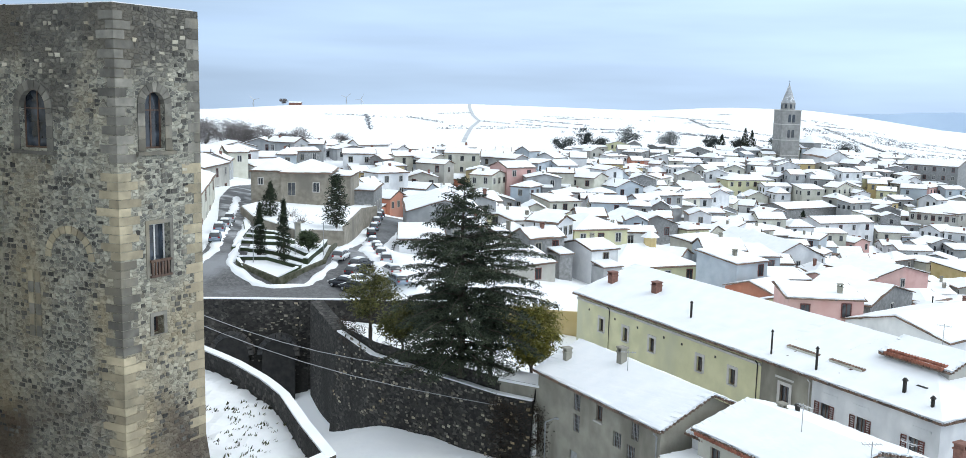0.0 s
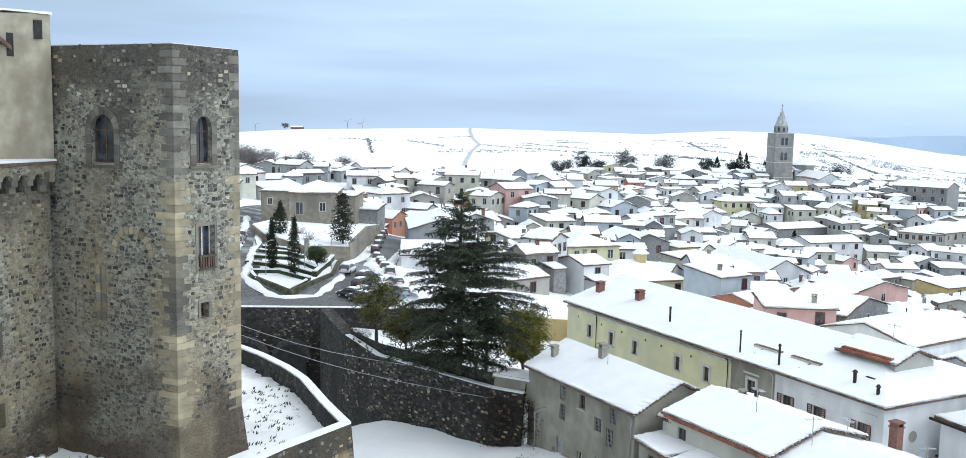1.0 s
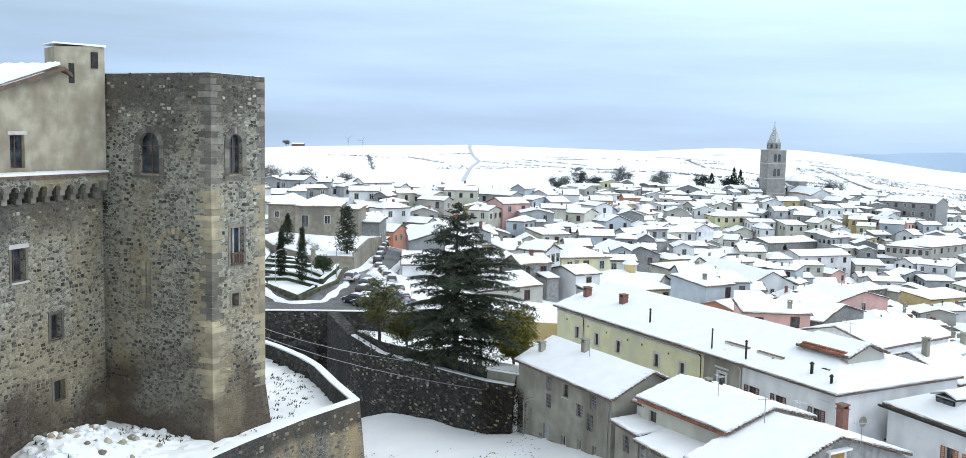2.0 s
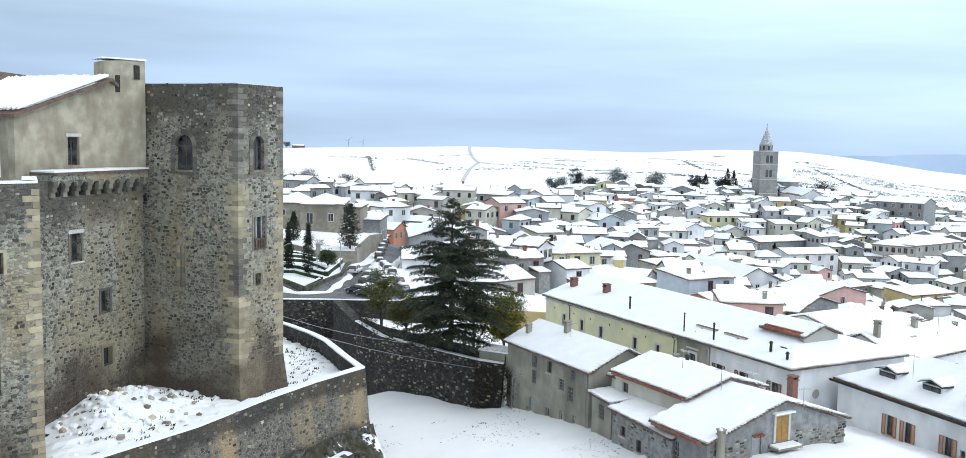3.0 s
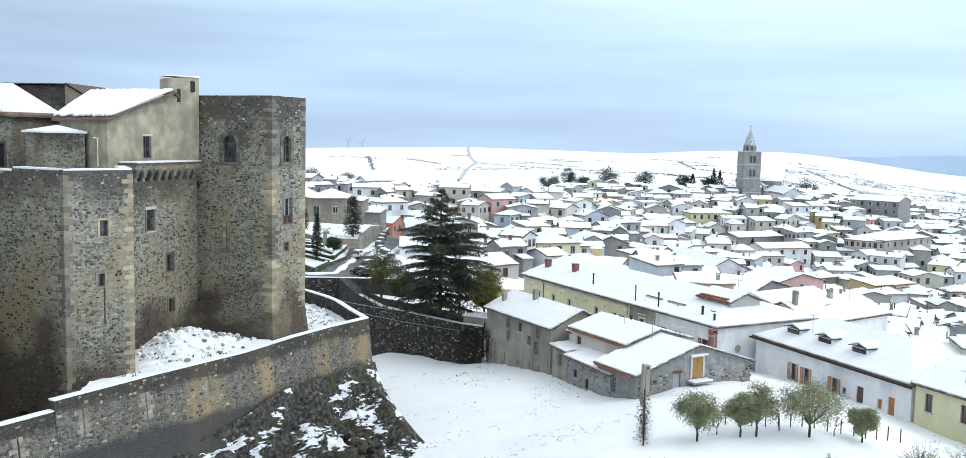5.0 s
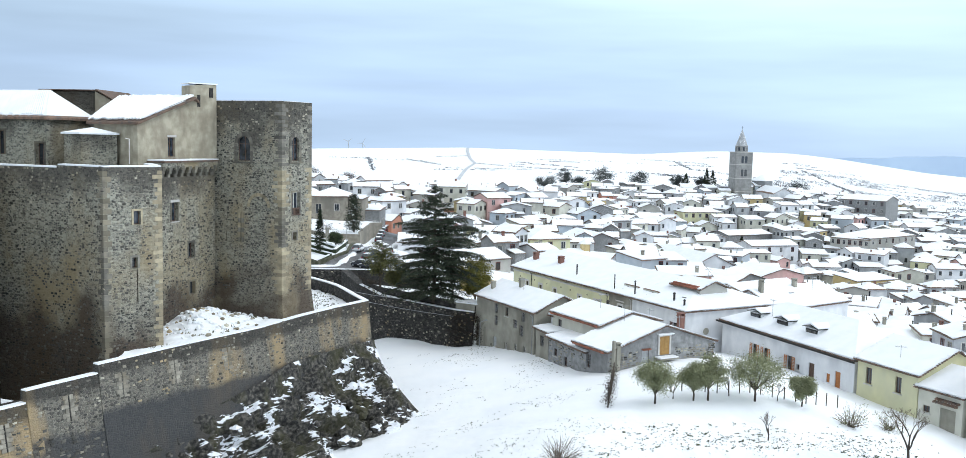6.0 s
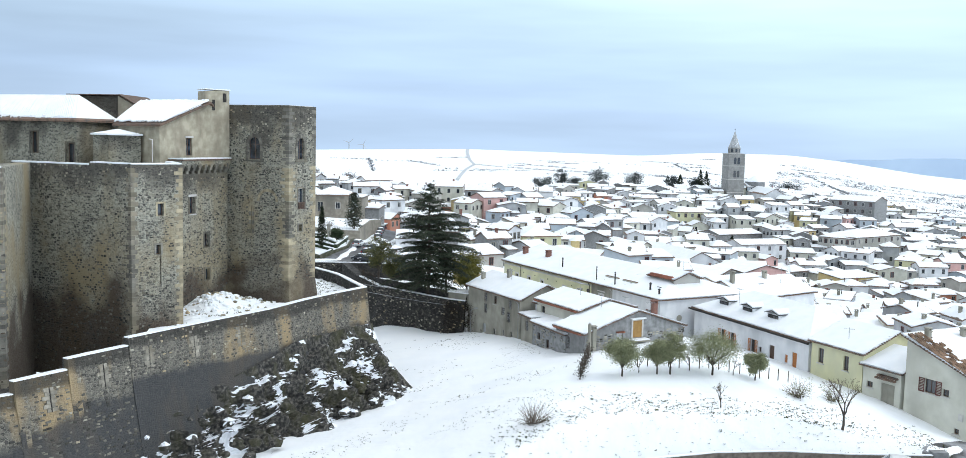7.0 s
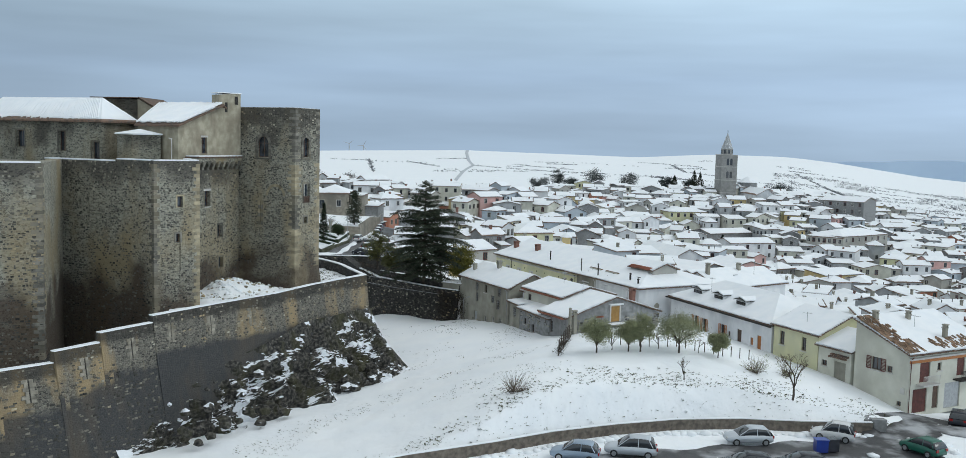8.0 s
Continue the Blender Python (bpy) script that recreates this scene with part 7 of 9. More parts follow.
house((46.6, 92.0), (58.5, 100.0), 12, -4.2, 1.8, "gable_u", 1.6, PLASTERS[0], "white house with snowy roof and chimneys", front=[])
# roof lantern and bell turret
bm = bmesh.new(); prism(bm, [(25.4 + 1.0 * math.cos(a * math.pi / 4), 145.5 + 1.0 * math.sin(a * math.pi / 4)) for a in range(8)], 2.2, 4.2)
ob = tagged(part("roof_lantern", bm, PLASTERS[5]), "small yellow octagonal roof lantern with snow cap", "lantern")
bm = bmesh.new(); tube(bm, [(25.4, 145.5, 4.2), (25.4, 145.5, 4.7), (25.4, 145.5, 5.2)], [1.5, 0.9, 0.05], 8); part("snow", bm, SNOW, ob)
bm = bmesh.new(); box(bm, 79.0, 296.5, -9, 81.0, 298.5, -4.2); ob = tagged(part("bell_turret", bm, PLASTERS[3]), "small grey bell turret", "turret")
bm = bmesh.new(); tube(bm, [(80, 297.5, -4.2), (80, 297.5, -3.0)], [1.5, 0.1], 4); part("snow", bm, SNOW, ob)

rngt = random.Random(11)
STREETS = [((-32, 110), (-42, 155), 5.0), ((-42, 155), (-46, 200), 5.0), ((-17, 92), (-17, 175), 6.5), ((-17, 175), (-13, 195), 5.0)]


def seg_dist(p, a, b):
    a, b, p = Vector(a), Vector(b), Vector(p)
    t = max(0, min(1, (p - a).dot(b - a) / (b - a).length_squared))
    return (a + (b - a) * t - p).length


FAR = bmesh.new()
FAR_MATS = PLASTERS + [TILE, SNOW, WINDOW_DARK, STUCCO_TRIM, BRICK]
COUNT = [0]


def town_house(x, y, ang):
    """One plain house of the old town, set on the ground; those at the back are joined."""
    w_, d_ = rngt.uniform(4.2, 9.4), rngt.uniform(4.8, 8.6)
    zg = H(x, y)
    h = rngt.choice((3.4, 4.4, 5.2, 5.8, 6.4, 7.2, 8.4)) * (0.72 if y > 340 else 1)
    dx, dy = math.cos(ang), math.sin(ang)
    a = (x - dx * w_ / 2 + dy * d_ / 2, y - dy * w_ / 2 - dx * d_ / 2)
    b = (a[0] + dx * w_, a[1] + dy * w_)
    # cool grey and bluish walls weighted up to stand in for far haze
    pl = rngt.choices(range(10), (27, 13, 5, 18, 4, 2, 14, 11, 10, 1))[0]
    pl = 8 if pl == 9 and y < 200 else pl
    kind = rngt.choices(("gable_u", "gable_w", "hip", "shed"), (36, 26, 14, 24))[0]
    rise = rngt.uniform(0.8, 1.7) * (0.6 if kind == "shed" else 1)
    n = max(1, int(w_ / 2.9))
    rows = 2 if h > 6.2 else 1
    fr = [((i + 0.5) * w_ / n - 0.45 + rngt.uniform(-0.3, 0.3), h + 2.0 - 1.9 - 2.9 * k, 0.9, rngt.choice((1.3, 1.5)), rngt.randint(0, 2)) for k in range(rows) for i in range(n) if rngt.random() < 0.88]
    sd = [((i + 0.5) * d_ / 3 - 0.45, h + 2.0 - 1.9, 0.9, 1.3, rngt.randint(0, 2)) for i in range(3) if rngt.random() < 0.65]
    ch = (rngt.uniform(1, w_ - 1), rngt.uniform(2, d_ - 2), rngt.uniform(0.6, 1.2)) if rngt.random() < 0.65 else None
    ann = (rngt.uniform(1.8, 3.6), rngt.uniform(1.6, 3.2), rngt.uniform(0.35, 0.75), rngt.random()) if rngt.random() < 0.6 else None
    near_ = COUNT[0] < 290
    if near_:
        COUNT[0] += 1
        names = ("white", "cream", "pale yellow", "grey", "pink", "ochre", "bluish", "grey stone", "beige", "brick-red")
        ob = house(a, b, d_, zg - 2.0, zg + h, kind, rise, PLASTERS[pl], names[pl] + " town house under a snow-covered roof", front=fr, side=sd if x < 60 else (), left=sd if x >= 60 else (), group="old town houses")
        if ch:
            chimney(ob, ch[0], ch[1], h + 2.0 + rise * 0.6, ch[2], 0.5, rngt.choice((BRICK, GREY_RENDER, GREY_RENDER)), y < 190)
            if ch[2] > 0.8:
                flue(ob, w_ - ch[0], d_ - ch[1], h + 2.0 + rise * 0.6, ch[2], 0.09)
        if ann:
            # lower wing before the front, under its own lean-to roof
            u_ = (w_ - ann[0]) * ann[3]
            top_ = 2.0 + h * ann[2]
            ax = part("annex", boxes((u_, -ann[1], 0, u_ + ann[0], -0.002, top_)), PLASTERS[(pl + 3) % 9 if ann[3] < 0.5 else pl], ob)
            bm = bmesh.new(); slab(bm, [[(u_ - 0.2, -ann[1] - 0.25, top_ + 0.02), (u_ + ann[0] + 0.2, -ann[1] - 0.25, top_ + 0.02), (u_ + ann[0] + 0.2, -0.003, top_ + 0.5), (u_ - 0.2, -0.003, top_ + 0.5)]], 0.0, 0.1); part("lean_to_roof", bm, TILE, ax)
            bm = bmesh.new(); slab(bm, [[(u_ - 0.1, -ann[1] - 0.12, top_ + 0.15), (u_ + ann[0] + 0.1, -ann[1] - 0.12, top_ + 0.15), (u_ + ann[0] + 0.1, -0.003, top_ + 0.62), (u_ - 0.1, -0.003, top_ + 0.62)]], 0.0, 0.14); part("snow", bm, SNOW, ax)
        return
    m, L = wall_frame(a, b, zg - 2.0)
    c = m @ Vector((L / 2, d_ / 2, 0))
    FOOT.append((c.x, c.y, 0.5 * max(L, d_)))
    Hh = h + 2.0
    solid_house(FAR, L, d_, Hh, kind, rise, L / 2, m, pl)
    for z0_, z1_, o, dz, mi in ((-0.02, 0.1, 0.3, 0.02, 10), (0.0, 0.16, 0.13, 0.13, 11)):
        fs = [[tuple(m @ Vector(p)) for p in f] for f in roof_faces(kind, L, d_, rise, o, Hh + dz)]
        slab(FAR, fs, z0_, z1_, mi)
    mr = Matrix.Translation((L, 0, 0)) @ pose(0, 0, 0, 0, 0, 90)
    ml = Matrix.Translation((0, d_, 0)) @ pose(0, 0, 0, 0, 0, -90)
    for ops, fm in ((fr, Matrix.Identity(4)), (sd, mr if x < 60 else ml)):
        for u, v, ww, hh, st in ops:
            box(FAR, u, -0.03, v, u + ww, 0.02, v + hh, m @ fm, 12)
            box(FAR, u - 0.12, -0.05, v + hh, u + ww + 0.12, 0.02, v + hh + 0.12, m @ fm, 13)
            box(FAR, u - 0.12, -0.07, v - 0.1, u + ww + 0.12, 0.02, v, m @ fm, 13)
    if ann:
        u_, top_ = (L - ann[0]) * ann[3], Hh * ann[2]
        box(FAR, u_, -ann[1], 0, u_ + ann[0], 0.0, top_, m, (pl + 3) % 9)
        for z0_, z1_, o, mi in ((0.02, 0.12, 0.22, 10), (0.14, 0.3, 0.08, 11)):
            slab(FAR, [[tuple(m @ Vector(p)) for p in ((u_ - o, -ann[1] - o, top_), (u_ + ann[0] + o, -ann[1] - o, top_), (u_ + ann[0] + o, 0, top_ + 0.5), (u_ - o, 0, top_ + 0.5))]], z0_, z1_, mi)
    if ch:
        box(FAR, ch[0] - 0.25, ch[1] - 0.25, Hh, ch[0] + 0.25, ch[1] + 0.25, Hh + rise * 0.6 + ch[2], m, rngt.choice((14, 3, 3)))


# far edge of the town, cut to fit the camera's sight line over the roofs
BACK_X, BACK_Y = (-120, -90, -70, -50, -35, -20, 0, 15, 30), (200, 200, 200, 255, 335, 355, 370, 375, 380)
yy = 72.0
while yy < 450:
    xx = -0.33 * yy - 14 + rngt.uniform(0, 6)
    gap = 1.0 + 0.25 * (yy > 300)
    while xx < 0.545 * (yy + 66) + 8:
        x, y = xx + rngt.uniform(-1.2, 1.2), yy + rngt.uniform(-2.2, 2.2) + 4 * math.sin(xx / 23.0)
        ok = all(math.hypot(x - f[0], y - f[1]) > f[2] + (2.2 if f[2] > 6.2 else 1.7) for f in FOOT if abs(y - f[1]) < 30)
        ok = ok and all(seg_dist((x, y), s[0], s[1]) > s[2] + 3.5 for s in STREETS)
        ok = ok and not (-34 < x < 34 and y < 137) and not (x < -18 and y < 190) and not (math.hypot(x - 127, y - 380) < 15)
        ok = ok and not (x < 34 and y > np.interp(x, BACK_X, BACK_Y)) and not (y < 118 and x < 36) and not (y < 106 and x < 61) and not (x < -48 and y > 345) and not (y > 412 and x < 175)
        if ok:
            town_house(x, y, radians(20 * noise.noise(Vector((x / 60, y / 60, 2))) + rngt.choice((0, 0, 4, 30, -32))))
        xx += rngt.uniform(5.8, 8.6) * gap
    yy += 7.2 * gap
tagged(part("far_houses", FAR, FAR_MATS), "crowded far town houses under snowy roofs", "houses", kind="stuff")

# cathedral tower and church
ct = thing("bell_tower", pose(122.3, 391, 0, 0, 0, 8), "tall square stone bell tower with twin windows and a pointed spire", "tower")
STONE_PALE = mat("pale_tower_stone", [(0.25, 0.245, 0.235), (0.36, 0.355, 0.34)], 0.8, 0.9, 0.4, 4, stain=(0.20, 0.197, 0.19), sscale=0.15)
part("shaft", boxes((-4.0, -4.0, -6, 4.0, 4.0, 22.5)), STONE_PALE, ct)
for z in (4.0, 10.2, 16.6, 22.4):
    part("string_course", boxes((-4.15, -4.15, z, 4.15, 4.15, z + 0.3)), STUCCO_TRIM, ct)
for z in (11.4, 17.6):
    for fm in (0, 90):
        for s in (-0.85, 0.85):
            bm = bmesh.new()
            pts = [(s - 0.6, z), (s + 0.6, z), (s + 0.6, z + 2.6)] + [(s + 0.6 * math.cos(math.pi * k / 6), z + 2.6 + 0.6 * math.sin(math.pi * k / 6)) for k in range(1, 6)] + [(s - 0.6, z + 2.6)]
            f = [bm.verts.new((p[0], -4.05, p[1])) for p in pts]; g = [bm.verts.new((p[0], -3.8, p[1])) for p in pts]
            bm.faces.new(f)
            for k in range(len(f)):
                bm.faces.new((f[k], g[k], g[(k + 1) % len(f)], f[(k + 1) % len(f)]))
            part("window", bm, WINDOW_DARK, ct).matrix_local = pose(0, 0, 0, 0, 0, fm)
bm = bmesh.new(); prism(bm, [(2.9 * math.cos((k + 0.5) * math.pi / 4), 2.9 * math.sin((k + 0.5) * math.pi / 4)) for k in range(8)], 22.55, 25.4); part("drum", bm, STONE_PALE, ct)
# dark blocks on the drum faces, coloured for the shade of niches
for k in range(8):
    part("niche", boxes((-0.45, -2.74, 23.2, 0.45, -2.6, 24.9)), WINDOW_DARK, ct).matrix_local = pose(0, 0, 0, 0, 0, 45 * k)
bm = bmesh.new(); tube(bm, [(0, 0, 25.4), (0, 0, 25.7), (0, 0, 33.2)], [3.05, 2.85, 0.12], 8); part("spire", bm, [PLASTERS[3]], ct, "grey spire flecked with snow")
bm = bmesh.new(); tube(bm, [(0, 0, 33.1), (0, 0, 34.6)], 0.07, 5); tube(bm, [(-0.4, 0, 34.1), (0.4, 0, 34.1)], 0.06, 5); part("finial", bm, IRON, ct)
bm = bmesh.new()
rsn = random.Random(17)
for i in range(60):
    a, t_ = rsn.uniform(0, 6.28), rsn.random() ** 1.4 * 0.85
    r = 2.72 * (1 - t_)
    rock_mesh(bm, (r * math.cos(a), r * math.sin(a), 25.8 + 7.3 * t_), rsn.uniform(0.18, 0.34), rsn, 0.6)
tagged(part("snow", bm, SNOW, ct), kind="stuff")
house((131.5, 368), (140.6, 368), 30, -4, 4.2, "gable_w", 2.8, WHITE_PAINT, "cream church front with a small gable and dark door", front=[(4.0, 3.0, 1.3, 2.6, 0)], name="church")
bm = bmesh.new(); prism(bm, [(136 + 5 * math.cos(a * math.pi / 4), 402 + 5 * math.sin(a * math.pi / 4)) for a in range(8)], -2, 9.0)
ob = tagged(part("church_drum", bm, PLASTERS[7]), "octagonal stone drum with a low snowy roof", "church")
bm = bmesh.new(); tube(bm, [(136, 402, 9.0), (136, 402, 9.3), (136, 402, 12.0)], [5.6, 5.4, 0.2], 8); part("roof", bm, SNOW, ob)


# ---- trees ----
def leaves(bm, c, r, n, size, rng, flat_=1.0, droop=0.0, mi=0):
    """A loose clump of small leaf blades round a point."""
    c = Vector(c)
    for _ in range(n):
        d = Vector((rng.gauss(0, 1), rng.gauss(0, 1), rng.gauss(0, 1) * flat_)) * r * 0.55
        p = c + d - Vector((0, 0, droop * d.length))
        a, b = Vector((rng.gauss(0, 1), rng.gauss(0, 1), rng.gauss(0, 0.6))).normalized() * size, Vector((rng.gauss(0, 1), rng.gauss(0, 1), rng.gauss(0, 0.6))).normalized() * size * 0.6
        bm.faces.new([bm.verts.new(p - a * 0.5), bm.verts.new(p + b * 0.5), bm.verts.new(p + a), bm.verts.new(p - b * 0.5)]).material_index = mi


def fir(x, y, z, h, spread_, label, name="fir_tree", mat_=NEEDLE, n=150, dens=34, size=0.26, snowy=0.0):
    rng = random.Random(int(x * 7 + y))
    t = thing(name, pose(x, y, z), label, "tree")
    bm = bmesh.new()
    tube(bm, [(0, 0, -0.5), (0.1, 0, h * 0.35), (0, 0.05, h * 0.7), (0, 0, h * 0.98)], [h * 0.025, h * 0.018, h * 0.010, 0.02], 7)
    tips = []
    for i in range(n):
        f = (i + 0.5) / n
        zz = h * (0.10 + 0.88 * f)
        ln = spread_ * (1 - f) ** 0.9 * rng.uniform(0.4, 1.1) + 0.3
        if f < 0.12:
            ln *= 0.75
        a = i * 2.399 + rng.uniform(-0.4, 0.4)
        d = Vector((math.cos(a), math.sin(a), 0))
        pts = [Vector((0, 0, zz)) + d * ln * s + Vector((0, 0, ln * (0.22 * s - 0.42 * s * s))) for s in (0, 0.35, 0.7, 1.0)]
        tube(bm, pts, [0.06 + 0.03 * (1 - f), 0.045, 0.03, 0.01], 4, cap=False)
        tips.append((pts, ln))
    part("trunk", bm, BARK, t)
    bm = bmesh.new()
    for pts, ln in tips:
        k = max(3, int(ln * 2.6))
        for i in range(k):
            s = 0.22 + 0.8 * (i + 0.5) / k
            j = min(2, int(s * 3)); p = pts[j].lerp(pts[j + 1], min(1, s * 3 - j))
            leaves(bm, p, 0.55 + 0.12 * ln * (1 - s), max(5, int(dens / 2.2)), size, rng, 0.32, 0.22)
    part("crown", bm, mat_, t)
    if snowy:
        bm = bmesh.new()
        for pts, ln in tips:
            if rng.random() < snowy and ln > 0.8:
                for s in (1, 2):
                    rock_mesh(bm, pts[s] + Vector((0, 0, 0.12)), rng.uniform(0.12, 0.26), rng, 0.35)
        part("snow", bm, SNOW, t)
    return t


def broadleaf(x, y, z, h, r, mat_, label, name="garden_tree", trunk_h=None, n=46, per=120, size=0.21, squash=0.85):
    rng = random.Random(int(x * 13 + y * 3))
    t = thing(name, pose(x, y, z), label, "tree")
    th = trunk_h or h * 0.32
    bm = bmesh.new()
    tube(bm, [(0, 0, -0.4), (0.05, 0.03, th * 0.6), (0, 0, th)], [h * 0.03, h * 0.024, h * 0.02], 7)
    cs = []
    for i in range(n):
        while True:
            p = Vector((rng.uniform(-1, 1), rng.uniform(-1, 1), rng.uniform(-1, 1)))
            if 0.25 < p.length < 1:
                break
        c = Vector((p.x * r, p.y * r, th + (h - th) / 2 + p.z * (h - th) / 2 * squash * 1.1))
        cs.append(c)
        if i % 3 == 0:
            tube(bm, [(0, 0, th * 0.9), Vector((0, 0, th)).lerp(c, 0.5) + Vector((0, 0, 0.2)), c], [h * 0.012, h * 0.007, 0.01], 4, cap=False)
    part("trunk", bm, BARK, t)
    bm = bmesh.new()
    for c in cs:
        leaves(bm, c, r * 0.36, per, size, rng, 0.75)
    part("crown", bm, mat_, t)
    return t


def cypress(x, y, z, h, r, label="dark narrow cypress tree", mat_=LEAF_CYPRESS, name="cypress_tree"):
    rng = random.Random(int(x * 3 + y * 5))
    t = thing(name, pose(x, y, z), label, "tree")
    bm = bmesh.new(); tube(bm, [(0, 0, -0.3), (0, 0, h * 0.9)], [0.14, 0.02], 6); part("trunk", bm, BARK, t)
    bm = bmesh.new()
    for i in range(320):
        f = rng.random()
        rr = r * (math.sin(math.pi * min(1, f * 0.82 + 0.16)) ** 0.6) * (1 - 0.75 * f ** 3) * rng.uniform(0.35, 1.05)
        a = rng.uniform(0, 6.28)
        leaves(bm, (rr * math.cos(a), rr * math.sin(a), h * (0.07 + 0.92 * f)), 0.22, 11, 0.2 if h < 9 else 0.34, rng, 1.8)
    part("crown", bm, mat_, t)
    return t


def bare_tree(x, y, z, h, label, name="bare_tree", depth_=5, spread_=0.55, seed=0, r0=None, mat_=TWIG):
    rng = random.Random(seed + int(x * 11))
    t = thing(name, pose(x, y, z), label, "tree")
    bm = bmesh.new()
    bt = bmesh.new()
    def grow(p, d, ln, r, k):
        q = p + d * ln
        mid = p.lerp(q, 0.5) + Vector((rng.uniform(-1, 1), rng.uniform(-1, 1), 0)) * ln * 0.06
        tube(bm if k > depth_ - 3 else bt, [p, mid, q], [r, r * 0.85, r * 0.68], 5 if k > 2 else 3, cap=False)
        if k == 0:
            return
        for _ in range(rng.choice((2, 3, 3)) if k > 1 else 4):
            nd = (d + Vector((rng.uniform(-1, 1), rng.uniform(-1, 1), rng.uniform(-0.25, 0.7))) * spread_).normalized()
            grow(q, nd, ln * rng.uniform(0.62, 0.85), r * 0.6, k - 1)
    grow(Vector((0, 0, -0.2)), Vector((0.05, 0, 1)).normalized(), h * 0.27, r0 or h * 0.024, depth_)
    part("trunk", bm, BARK, t)
    if h > 8:
        for _ in range(70):
            p = Vector((rng.gauss(0, h * 0.24), rng.gauss(0, h * 0.24), h * rng.uniform(0.35, 1.0)))
            leaves(bt, p, h * 0.09, 16, h * 0.035, rng)
    part("twig_mass", bt, mat_, t)
    return t


def bush(x, y, z, r, n, label, mat_=TWIG, leaf=None, name="bush"):
    rng = random.Random(int(x * 5 + y))
    t = thing(name, pose(x, y, z), label, "bush")
    bm = bmesh.new()
    for i in range(n):
        a, e_ = rng.uniform(0, 6.28), rng.uniform(0.3, 1.4)
        d = Vector((math.cos(a) * math.cos(e_), math.sin(a) * math.cos(e_), math.sin(e_)))
        p = Vector((rng.gauss(0, 0.2), rng.gauss(0, 0.2), -0.1))
        tube(bm, [p, p + d * r * 0.6, p + d * r * rng.uniform(0.8, 1.2) + Vector((0, 0, -0.1))], [0.02, 0.014, 0.005], 3, cap=False)
    part("twig_mass", bm, mat_, t)
    if leaf:
        bm = bmesh.new()
        for i in range(16):
            leaves(bm, (rng.gauss(0, r * 0.4), rng.gauss(0, r * 0.4), abs(rng.gauss(0.3, 0.3)) * r), 0.4, 26, 0.12, rng)
        part("foliage", bm, leaf, t)
    return t


def great_cedar(x, y, z, h, label):
    """An old cedar: level whorls of long limbs with drooping flat sprays, and gaps between the tiers."""
    rng = random.Random(31)
    t = thing("cedar_tree", pose(x, y, z), label, "tree")
    bm, bc = bmesh.new(), bmesh.new()
    tube(bm, [(0, 0, -0.5), (0.1, 0, h * 0.3), (-0.05, 0.05, h * 0.65), (0.05, 0, h * 0.99)], [0.42, 0.30, 0.17, 0.02], 8)
    fs, rs = (0.0, 0.14, 0.3, 0.45, 0.6, 0.75, 0.88, 1.0), (3.3, 4.8, 5.7, 5.5, 4.4, 2.8, 1.3, 0.2)
    f = 0.135
    while f < 0.985:
        reach = float(np.interp(f, fs, rs))
        k0 = rng.uniform(0, 6.28)
        nb = 8 if f < 0.7 else 6
        for k in range(nb):
            a = k0 + 6.283 * k / nb + rng.uniform(-0.3, 0.3)
            ln = reach * rng.choice((0.5, 0.7, 0.85, 1.0, 1.1, 1.32))
            if math.cos(a) > 0.5 and 0.35 < f < 0.62:
                ln *= 1.2
            d = Vector((math.cos(a), math.sin(a), 0)); side = Vector((-d.y, d.x, 0))
            zz = h * (f + rng.uniform(-0.015, 0.015))
            up = 0.10 + 0.35 * f
            limb = [Vector((0, 0, zz)) + d * ln * q + Vector((0, 0, ln * (up * q - (0.34 - 0.1 * f) * q * q))) for q in (0, 0.25, 0.5, 0.75, 1.0)]
            tube(bm, limb, [0.09 * (1.1 - f), 0.07 * (1.1 - f), 0.05 * (1.1 - f), 0.03, 0.01], 4, cap=False)
            steps = max(4, int(ln * 5.2))
            for i in range(steps):
                q = 0.16 + 0.86 * (i + rng.random()) / steps
                j = min(3, int(q * 4)); p = limb[j].lerp(limb[j + 1], min(1.0, q * 4 - j))
                half = 0.25 + 0.30 * ln * (1.08 - q) * rng.uniform(0.5, 1.1)
                for sg in (-1, 1):
                    # a drooping side spray: blades along a thin twig
                    tip = p + side * sg * half + d * half * rng.uniform(0.2, 0.7) - Vector((0, 0, 0.18 * half + rng.uniform(0, 0.18)))
                    m_ = max(6, int(half * 21))
                    for b in range(m_):
                        c = p.lerp(tip, (b + rng.random()) / m_) + Vector((rng.gauss(0, 0.07), rng.gauss(0, 0.07), rng.gauss(-0.05, 0.07)))
                        e1 = Vector((rng.gauss(0, 1), rng.gauss(0, 1), rng.gauss(-0.5, 0.5))).normalized() * rng.uniform(0.13, 0.26)
                        e2 = Vector((rng.gauss(0, 1), rng.gauss(0, 1), rng.gauss(0, 0.5))).normalized() * 0.06
                        bc.faces.new([bc.verts.new(c - e2), bc.verts.new(c + e1), bc.verts.new(c + e2)])
        f += 0.047 * rng.uniform(0.8, 1.2) * (1.0 if f < 0.75 else 0.75)
    part("trunk", bm, BARK, t)
    part("crown", bc, NEEDLE, t)
    return t


